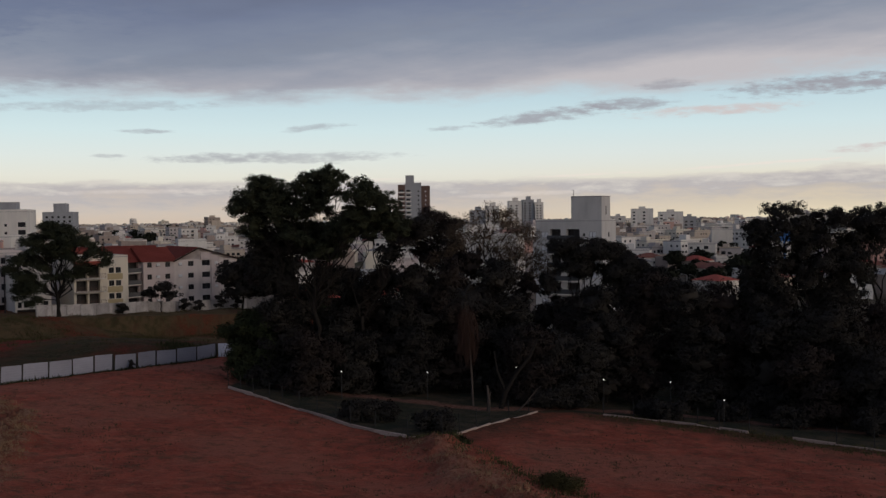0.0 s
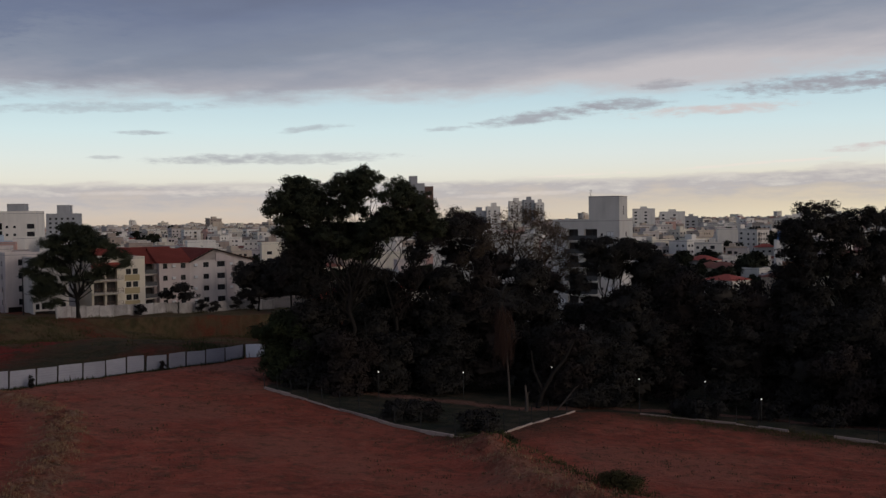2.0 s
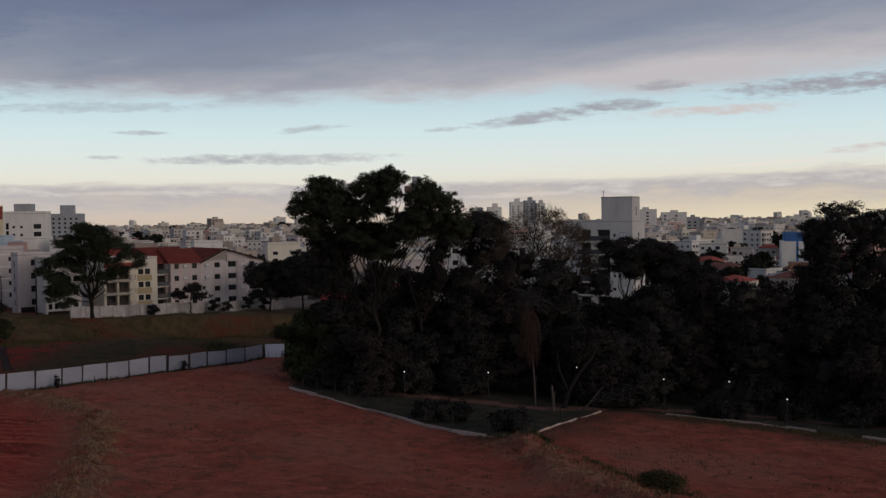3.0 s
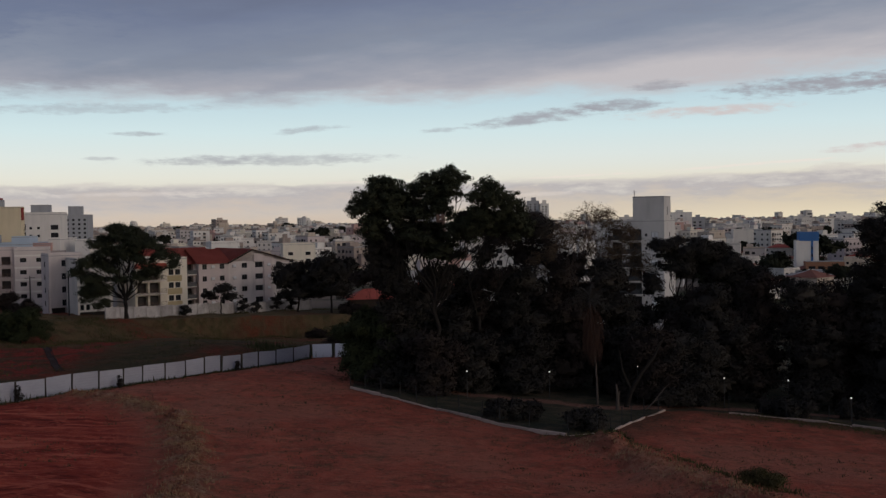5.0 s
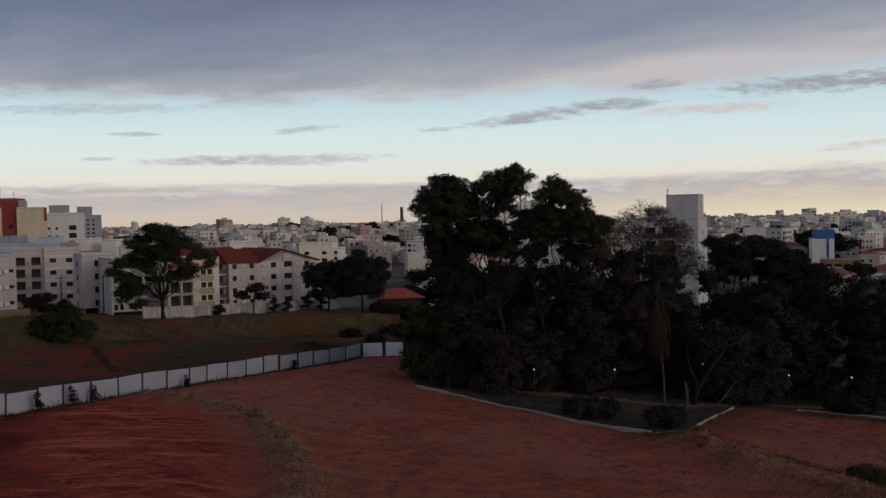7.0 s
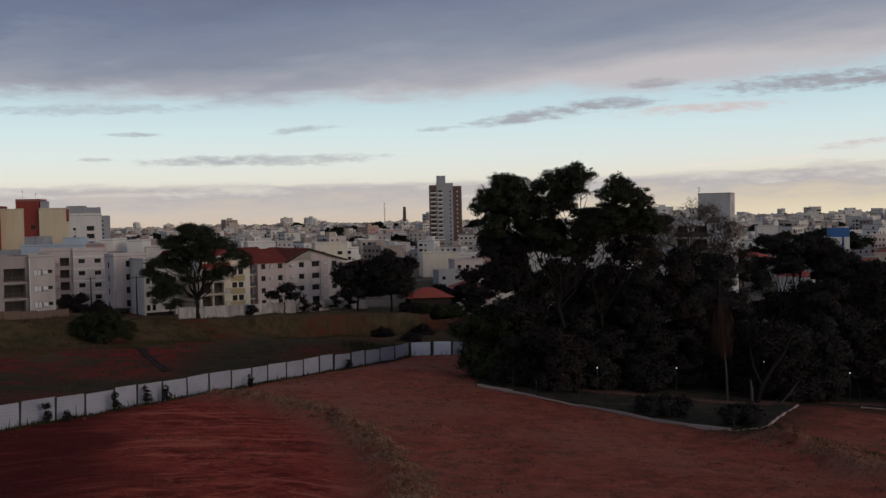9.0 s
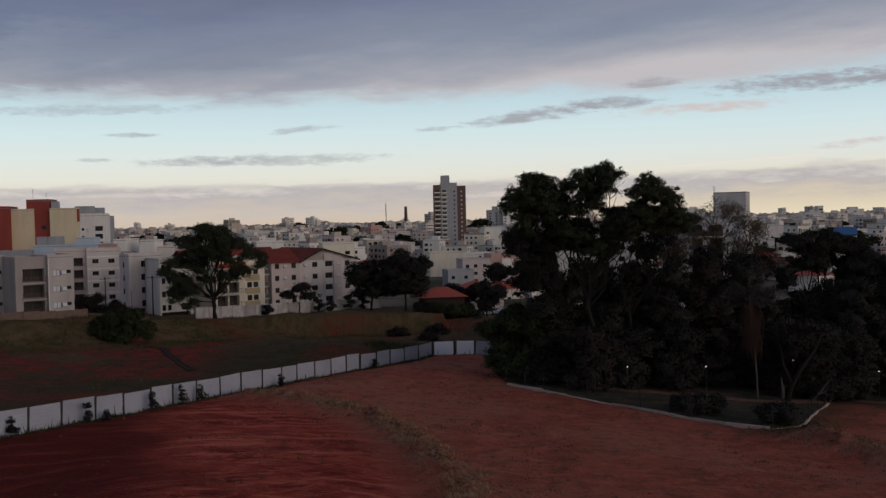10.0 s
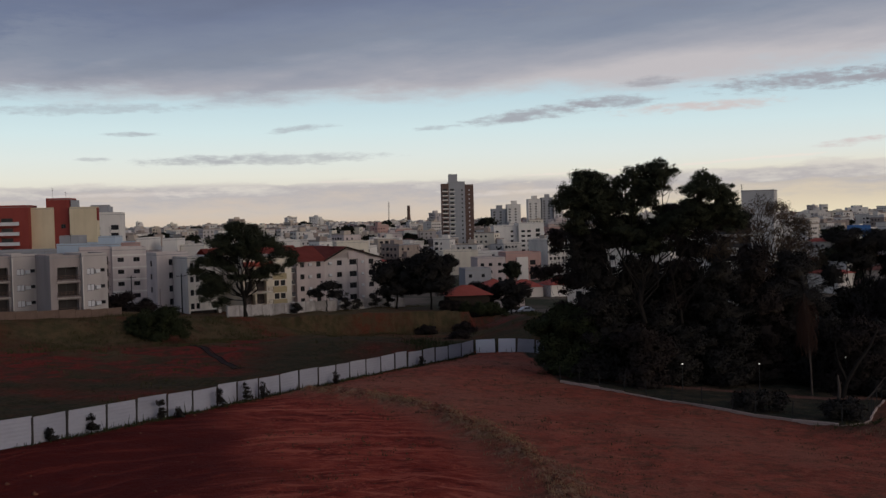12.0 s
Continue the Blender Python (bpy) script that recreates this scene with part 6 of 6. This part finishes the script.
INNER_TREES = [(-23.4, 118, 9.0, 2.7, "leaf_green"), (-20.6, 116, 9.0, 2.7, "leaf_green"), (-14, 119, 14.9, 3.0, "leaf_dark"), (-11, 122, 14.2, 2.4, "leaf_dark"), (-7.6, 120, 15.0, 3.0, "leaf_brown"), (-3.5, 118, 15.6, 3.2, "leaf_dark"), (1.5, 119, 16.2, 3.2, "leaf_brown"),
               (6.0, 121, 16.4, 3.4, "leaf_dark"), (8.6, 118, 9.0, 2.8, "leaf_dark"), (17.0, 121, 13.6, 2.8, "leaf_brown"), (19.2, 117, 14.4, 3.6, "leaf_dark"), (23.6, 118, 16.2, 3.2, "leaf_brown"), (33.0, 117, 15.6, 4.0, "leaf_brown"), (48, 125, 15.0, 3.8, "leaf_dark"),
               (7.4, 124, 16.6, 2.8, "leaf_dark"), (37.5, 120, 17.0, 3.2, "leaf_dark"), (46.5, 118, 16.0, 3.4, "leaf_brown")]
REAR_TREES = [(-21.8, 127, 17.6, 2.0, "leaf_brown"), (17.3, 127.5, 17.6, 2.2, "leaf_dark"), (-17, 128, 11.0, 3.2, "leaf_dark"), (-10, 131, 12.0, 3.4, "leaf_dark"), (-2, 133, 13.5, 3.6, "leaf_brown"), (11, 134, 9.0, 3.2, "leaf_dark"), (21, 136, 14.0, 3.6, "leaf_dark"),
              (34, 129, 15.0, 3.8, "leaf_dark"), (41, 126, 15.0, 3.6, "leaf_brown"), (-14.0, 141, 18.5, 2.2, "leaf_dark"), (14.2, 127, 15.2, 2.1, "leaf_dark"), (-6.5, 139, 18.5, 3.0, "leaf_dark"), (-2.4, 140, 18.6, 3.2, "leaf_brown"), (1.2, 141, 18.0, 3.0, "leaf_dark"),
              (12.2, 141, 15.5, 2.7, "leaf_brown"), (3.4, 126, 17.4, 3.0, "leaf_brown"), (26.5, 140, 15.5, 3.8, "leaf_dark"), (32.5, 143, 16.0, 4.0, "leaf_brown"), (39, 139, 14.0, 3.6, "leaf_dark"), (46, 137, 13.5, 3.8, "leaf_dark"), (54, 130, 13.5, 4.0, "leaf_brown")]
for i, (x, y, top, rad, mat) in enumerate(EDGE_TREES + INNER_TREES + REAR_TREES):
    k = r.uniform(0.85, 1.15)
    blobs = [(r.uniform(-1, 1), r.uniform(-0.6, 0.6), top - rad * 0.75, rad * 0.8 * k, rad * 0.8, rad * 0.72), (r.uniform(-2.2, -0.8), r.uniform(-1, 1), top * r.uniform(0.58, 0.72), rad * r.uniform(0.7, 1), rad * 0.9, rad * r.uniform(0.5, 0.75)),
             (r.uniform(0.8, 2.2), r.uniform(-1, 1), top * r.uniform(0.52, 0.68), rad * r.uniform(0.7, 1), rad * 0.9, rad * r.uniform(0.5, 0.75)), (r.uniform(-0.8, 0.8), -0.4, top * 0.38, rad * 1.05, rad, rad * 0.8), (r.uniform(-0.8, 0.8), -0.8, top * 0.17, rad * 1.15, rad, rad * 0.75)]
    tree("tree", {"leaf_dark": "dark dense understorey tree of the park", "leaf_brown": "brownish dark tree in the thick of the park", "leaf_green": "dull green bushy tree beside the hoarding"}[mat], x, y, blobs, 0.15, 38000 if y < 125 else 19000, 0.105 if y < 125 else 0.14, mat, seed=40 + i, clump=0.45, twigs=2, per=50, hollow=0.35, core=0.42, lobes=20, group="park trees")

# lone tree before the cream flats
LONE_TOP = [(-1.6, 0, 16.9, 3.0, 3.0, 1.7), (1.4, 0, 16.2, 3.2, 3.0, 1.8), (-4.2, 0, 14.6, 3.0, 3.0, 1.7), (4.6, 0, 14.2, 3.0, 3.0, 1.7), (0.2, 0, 13.2, 3.2, 3.0, 1.7), (7.6, 0, 12.4, 2.6, 2.6, 1.3), (-6.6, 0.3, 11.2, 2.8, 2.8, 1.7),
            (3.4, 0, 11.4, 2.6, 2.8, 1.5), (-2.8, 0, 10.4, 3.0, 3.0, 1.6), (9.4, 0, 10.6, 1.8, 2.0, 1.0), (-2.6, 0, 12.4, 2.6, 2.6, 2.0), (1.8, 0, 14.6, 2.6, 2.6, 2.2)]
LONE_SKIRT = [(-6.8, 0, 7.8, 2.8, 2.6, 1.9), (5.4, 0, 9.2, 2.4, 2.4, 1.3), (-4.4, 0, 5.6, 2.6, 2.4, 1.7), (2.6, 0, 8.0, 2.2, 2.0, 1.3), (-7.6, 0, 4.6, 2.2, 2.2, 1.5), (-8.8, 0, 9.6, 1.8, 2.0, 1.2), (-1.0, 0, 7.6, 2.0, 2.0, 1.2),
              (-4.6, 0, 3.2, 1.8, 1.8, 1.2), (-6.0, 0, 6.2, 2.4, 2.4, 2.0)]
tree("tree", "lone layered tree with gaps, standing on the bank", -74.7, 191.5,
     LONE_TOP + LONE_SKIRT,
     0.42, 150000, 0.10, "leaf_top", seed=70, clump=0.46, hollow=0.0, fork=0.30, twigs=6, z=-1.3, per=34, core=0.0, lobes=18)
tree("tree", "small dark rounded tree beside parked cars", -26.5, 236, [(-1.0, 0, 6.0, 3.0, 2.8, 2.4), (1.8, 0, 5.2, 2.8, 2.6, 2.2), (0.2, 0, 3.0, 3.2, 2.8, 1.8)], 0.2, 18000, 0.17, "leaf_dark", seed=75, per=44, hollow=0.6, core=0.5)
tree("tree", "small dark rounded tree beside parked cars", -19.5, 234, [(-1.0, 0, 6.4, 3.0, 2.8, 2.4), (1.8, 0, 5.4, 2.8, 2.6, 2.2), (0.2, 0, 3.0, 3.2, 2.8, 1.8)], 0.2, 18000, 0.17, "leaf_dark", seed=76, per=44, hollow=0.6, core=0.5)
# round trees by the gabled flats, shrubs on the bank
tree("tree", "dense rounded dark tree beside the gabled flats", -46.5, 229, [(-1.5, 0, 8.4, 4.2, 4, 3.6), (2.6, 0, 7.6, 3.8, 4, 3.4), (0.5, 0, 5.0, 5.0, 4.2, 2.6)], 0.25, 42000, 0.17, "leaf_dark", seed=72, per=44, hollow=0.6, core=0.5)
tree("tree", "dense rounded dark tree beside the gabled flats", -38.5, 226, [(-1.5, 0, 10.4, 4.4, 4, 3.8), (2.8, 0, 9.4, 4.0, 4, 3.6), (0.5, 0, 6.0, 5.2, 4.2, 3.2)], 0.25, 46000, 0.17, "leaf_dark", seed=73, per=44, hollow=0.6, core=0.5)
tree("tree", "small feathery tree against the stained wall", -61.2, 214, [(0.3, 0, 5.6, 2.6, 2.2, 0.9), (-2.0, 0, 4.2, 2.0, 1.8, 0.8), (2.2, 0, 4.0, 2.0, 1.8, 0.8)], 0.14, 3600, 0.22, "leaf_dark", seed=74, clump=0.5, hollow=0.1)
for i, (x, y, s) in enumerate([(-88.0, 166.0, 0.9), (-30, 236, 0.8), (-26, 240, 0.8), (-24, 228, 1.0), (-31.5, 214, 0.7), (-33.5, 226, 0.9), (-29.0, 225.5, 1.0), (-40, 208, 0.6), (-33, 188, 0.7), (-104, 178, 0.8), (-99.5, 196, 1.0), (-95.0, 193, 0.8)]):
    tree("shrub", "low dark straggling shrub on the bank", x, y, [(r.uniform(-2.6, 2.6) * s, r.uniform(-1, 1) * s, r.uniform(0.7, 2.6) * s, r.uniform(1.2, 2.2) * s, r.uniform(1.2, 2.0) * s, r.uniform(0.9, 1.5) * s) for _ in range(6)], 0.10, int(11000 * s), 0.13, "leaf_brown" if i % 3 else "leaf_green", seed=80 + i, group="shrubs", clump=0.45, hollow=0.4, core=0.4)
for i, (x, y, h) in enumerate([(-57.6, 219.5, 3.2), (-55.2, 223.2, 2.6), (-51.6, 228.5, 3.6), (-66.5, 204.5, 2.4), (-48.8, 233.0, 3.4)]):
    tree("sapling", "thin dark sapling against the stained wall", x, y, [(-0.3, 0, h * 0.8, 0.9, 0.8, h * 0.16), (0.5, 0, h * 0.55, 1.0, 0.8, h * 0.16), (-0.4, 0, h * 0.3, 0.9, 0.8, h * 0.15)], 0.06, 1500, 0.15, "leaf_dark", seed=160 + i, clump=0.3, hollow=0.1, twigs=3, group="saplings", per=16)
tree("shrub", "broad dark rounded bush on the bank below the flats", -83.8, 164.5, [(-1.6, 0, 3.7, 2.6, 2.4, 2.1), (1.4, 0, 4.1, 2.6, 2.4, 2.2), (3.2, 0.2, 2.3, 2.2, 2.0, 1.8), (-3.4, 0, 2.0, 2.2, 2.0, 1.7), (0.2, -0.8, 1.6, 3.2, 2.2, 1.7)], 0.14, 66000, 0.08, "leaf_green", seed=79, clump=0.34, hollow=0.3, per=36, core=0.4, lobes=26, group="shrubs")
# shrubs behind the kerbs
for i, (x, y, s) in enumerate([(-8.0, 93.4, 0.85), (-6.2, 94.2, 0.8), (-1.0, 89.6, 0.85), (23.6, 104.4, 0.95), (21.8, 106, 0.7), (36, 103, 0.9), (31, 106, 0.9), (11, 108, 0.9), (13.5, 109, 1.2), (-20, 112.2, 1.1), (44, 100, 1.2)]):
    tree("shrub", "dark clipped shrub inside the park fence", x, y, [(-0.9 * s, 0, 1.3 * s, 1.5 * s, 1.4 * s, 1.2 * s), (0.9 * s, 0, 1.2 * s, 1.5 * s, 1.4 * s, 1.1 * s)], 0.09, int(9000 * s), 0.09, "leaf_dark", seed=100 + i, clump=0.3, group="park shrubs")
tree("shrub", "green bush on the terrace edge", 7.4, 67.2, [(0, 0, 0.5, 1.0, 0.8, 0.55), (1.1, -0.6, 0.4, 0.8, 0.7, 0.45)], 0.05, 9000, 0.05, "grass", seed=120, clump=0.3, hollow=0.1, lobes=22)
tree("shrub", "green weeds at the corner of the kerbs", 0.6, 85.6, [(0, 0, 0.4, 0.8, 0.7, 0.5), (0.9, -1.2, 0.3, 0.7, 0.6, 0.4)], 0.04, 1400, 0.09, "leaf_green", seed=121, clump=0.22)


# palm with a skirt of dead fronds
def palm(x, y):
    t = thing("palm_tree", "slender palm with a long skirt of dead brown fronds", "palm", x, y, hz(x, y) - 0.1)
    r = random.Random(5)
    h = 11.5
    part("trunk", tubes_mesh("trunk", [([(0, 0, -0.3), (-0.1, 0, 3), (-0.3, 0, 6), (-0.6, 0, 9), (-0.8, 0, h)], [0.14, 0.11, 0.10, 0.11, 0.13])], M["bark_pale"], 9), None, t)

    def frond(ln, mat, name):
        v, f = [], []
        n = 14
        for i in range(n):
            u = i / (n - 1)
            cx, cz = ln * u, ln * (0.55 * u - 0.75 * u * u)
            wl = 0.55 * math.sin(math.pi * min(0.98, 0.12 + 0.86 * u))
            for sg in (-1, 1):
                k = len(v)
                v += [(cx, 0, cz), (cx + 0.10, 0, cz), (cx + 0.22, sg * wl, cz - wl * 0.55)]
                f.append((k, k + 1, k + 2))
        k = len(v)
        for i in range(n):
            u = i / (n - 1)
            v += [(ln * u, -0.03, ln * (0.55 * u - 0.75 * u * u)), (ln * u, 0.03, ln * (0.55 * u - 0.75 * u * u))]
        for i in range(n - 1):
            f += [(k + 2 * i, k + 2 * i + 1, k + 2 * i + 3), (k + 2 * i, k + 2 * i + 3, k + 2 * i + 2)]
        return quick_mesh(name, v, f, mat)

    green = frond(2.9, M["leaf_dark"], "frond")
    dead = frond(3.4, M["dead_frond"], "dead_frond")
    for i in range(26):
        part("frond", green, None, t, m=pose(-0.8, 0, h + r.uniform(-0.3, 0.2), 0, r.uniform(-55, 15), i * 137.5))
    for i in range(80):
        z = h - 0.2 - 4.4 * (i / 80)
        part("dead_frond", dead, None, t, "hanging dead frond", m=pose(-0.75 + 0.05 * (h - z) , 0, z, 0, r.uniform(52, 78), i * 137.5) @ Matrix.Diagonal((r.uniform(0.7, 1.0), 0.55, 1, 1)))


palm(3.1, 107.4)


# broken stump and leaning pale trunk
def stump(name, label, x, y, runs, mat):
    t = thing(name, label, "tree trunk", x, y, hz(x, y) - 0.2)
    for pts, radii in runs:
        part("stem", tubes_mesh("stem", [(pts, radii)], M[mat], 8), None, t)


stump("tree_stump", "broken pale tree stump", 4.6, 103.9, [([(0, 0, 0), (0.05, 0, 1.4), (-0.1, 0, 2.9)], [0.22, 0.18, 0.10]), ([(0.05, 0, 1.5), (0.3, 0, 2.2)], [0.10, 0.04])], "bark_pale")
stump("leaning_trunk", "leaning forked tree trunk without leaves", 6.0, 106.5, [([(0, 0, 0), (0.6, 0, 2.0), (1.8, 0, 4.0), (3.2, 0.3, 5.6), (4.2, 0.5, 7.6)], [0.30, 0.25, 0.2, 0.16, 0.1]), ([(0.6, 0, 2.0), (-0.3, 0.2, 4.2), (-0.6, 0.3, 6.4)], [0.18, 0.12, 0.06])], "bark")
stump("fallen_branch", "pale forked dead branch", 8.3, 104.6, [([(-0.8, 0, 0), (0.4, 0, 1.2), (1.5, 0, 2.6), (2.0, 0, 3.0)], [0.10, 0.08, 0.05, 0.03]), ([(0.4, 0, 1.2), (1.2, 0, 1.6)], [0.06, 0.03])], "bark_pale")


# climbers and saplings grown through the hoarding
for i, (x, y, h) in enumerate([(-64.6, 74.4, 1.5), (-66.4, 70.8, 1.1), (-61.3, 81.2, 1.8), (-60.4, 83.2, 0.9), (-58.0, 88.6, 1.8), (-56.4, 92.6, 1.9), (-55.2, 95.2, 1.6), (-49.4, 107.6, 1.4), (-40.2, 126.0, 1.3)]):
    tree("climber", "dark weedy climber at a post of the hoarding", x + 0.25, y - 0.1, [(0, 0, h * 0.75, 0.28, 0.25, h * 0.3), (0.1, 0, h * 0.35, 0.4, 0.3, h * 0.3)], 0.03, 900, 0.07, "leaf_dark", seed=140 + i, clump=0.14, twigs=1, group="climbers")


# ---- park lamps ----
def lamp(x, y, z_globe):
    g = hz(x, y)
    t = thing("park_lamp", "thin park lamp post with a small lit globe", "lamp", x, y, g, group="park lamps")
    h = max(2.2, z_globe - g)
    bm = bmesh.new()
    bmesh.ops.create_cone(bm, segments=8, radius1=0.045, radius2=0.03, depth=h, cap_ends=True, matrix=Matrix.Translation((0, 0, h / 2)))
    part("pole", bm, M["steel"], t)
    bm = bmesh.new()
    bmesh.ops.create_uvsphere(bm, u_segments=12, v_segments=8, radius=0.09, matrix=Matrix.Translation((0, 0, h + 0.09)))
    part("globe", bm, M["globe"], t, "lit white globe")


for x, y, z in ((-11.2, 107.3, 0.4), (-1.9, 109.8, -0.2), (17.8, 110.2, -1.3), (25.7, 112.1, -2.0), (-10.6, 117.5, 0.6), (8.0, 110.0, 0.2), (29.5, 104.0, -2.6), (36.0, 112.0, -2.2), (42.5, 112.0, -1.6)):
    lamp(x, y, z)


# ---- parked cars by the small house ----
def car(x, y, turn, paint, label):
    t = thing("car", label, "car", x, y, hz(x, y), turn, "parked cars")
    bm = bmesh.new()
    prof = [(-2.1, 0.35), (-2.1, 0.85), (-1.3, 0.95), (-0.7, 1.42), (0.9, 1.45), (1.6, 0.98), (2.1, 0.85), (2.1, 0.35)]
    for sg in (-0.82, 0.82):
        bm.faces.new([bm.verts.new((px, sg, pz)) for px, pz in prof])
    bmesh.ops.bridge_loops(bm, edges=bm.edges[:])
    part("body", bm, M[paint], t)
    for px in (-1.35, 1.35):
        for sg in (-0.72, 0.72):
            bm = bmesh.new()
            bmesh.ops.create_cone(bm, segments=14, radius1=0.33, radius2=0.33, depth=0.22, cap_ends=True, matrix=Matrix.Translation((px, sg, 0.33)) @ Matrix.Rotation(radians(90), 4, "X"))
            part("wheel", bm, M["tyre"], t)
    part("windscreen", box_mesh("windscreen", -0.6, 0.85, -0.835, 0.835, 1.0, 1.36, M["glass"], 0.02), None, t)


for x, y, tn, pt, lb in ((-18.7, 250, 20, "car_white", "white hatchback parked on the street"), (-14.5, 252, 20, "car_white", "white saloon parked on the street"), (-27, 246, 15, "car_dark", "dark hatchback parked on the street"), (-34, 240, 15, "car_white", "white hatchback parked on the street")):
    car(x, y, tn, pt, lb)


# ---- trees in the town ----
def town_trees():
    kinds = []
    for i in range(4):
        rr = random.Random(200 + i)
        blobs = [(rr.uniform(-2, 2), rr.uniform(-2, 2), rr.uniform(4.5, 7.5), rr.uniform(2.4, 3.6), rr.uniform(2.4, 3.6), rr.uniform(1.8, 2.6)) for _ in range(4)]
        kinds.append(tree("tree", "dull green street tree among the houses", -70 + 30 * i, 330 + 12 * i, blobs, 0.25, 4200, 0.34, "leaf_far", seed=210 + i, clump=0.6, twigs=1, group="street trees"))
    rr = random.Random(77)
    for i in range(230):
        y = 290 * math.exp(rr.uniform(0, 1.6))
        x = rr.uniform(-0.55, 0.5) * y
        if (abs(x + 30) < 40 and y < 300) or any(math.hypot(x - kx, y - ky) < kr + 8 for kx, ky, kr in KEEP):
            continue
        s = rr.uniform(0.6, 1.25)
        k = rr.choice(kinds)
        c = copy_thing(k, pose(x, y, hz(x, y) - 0.2, 0, 0, rr.uniform(0, 360)))
        c.scale = (s, s, s * rr.uniform(0.8, 1.1))
    # dark clumps that stand out between the roofs
    for x, y, s in ((-100, 640, 1.62), (-76, 640, 1.46), (-69, 880, 0.8), (-54, 720, 1.23), (14, 860, 2.18), (-20, 570, 1.0), (-166, 1020, 1.94), (-80, 890, 2.03), (-64, 1070, 1.5), (-32, 1130, 1.43), (-251, 710, 1.53),
                    (-240, 720, 1.64), (-279, 900, 1.25), (-182, 900, 1.37), (-108, 760, 1.93), (-105, 890, 1.69), (195, 610, 1.74), (144, 500, 1.27), (112, 430, 1.09), (198, 510, 1.13), (141, 410, 1.04)):
        c = copy_thing(rr.choice(kinds), pose(x, y, hz(x, y) - 0.2, 0, 0, rr.uniform(0, 360)))
        c.scale = (s * 1.15, s * 1.15, s)
    for x, y, s in ((161, 770, 1.17), (199, 690, 1.57), (109, 360, 1.37), (96, 370, 0.94), (75, 330, 0.92), (184, 1050, 1.33), (-278, 1010, 1.66), (-204, 670, 1.7), (-223, 670, 1.53), (172, 510, 1.62), (158, 440, 1.67),
                    (-44, 630, 1.2), (-115, 670, 1.02), (-95, 652, 1.3), (-88, 900, 1.6), (6, 866, 1.8), (-256, 722, 1.4), (103, 350, 1.1), (60, 322, 1.0), (66, 340, 1.1)):
        c = copy_thing(rr.choice(kinds), pose(x, y, hz(x, y) - 0.2, 0, 0, rr.uniform(0, 360)))
        c.scale = (s * 1.15, s * 1.15, s)


town_trees()
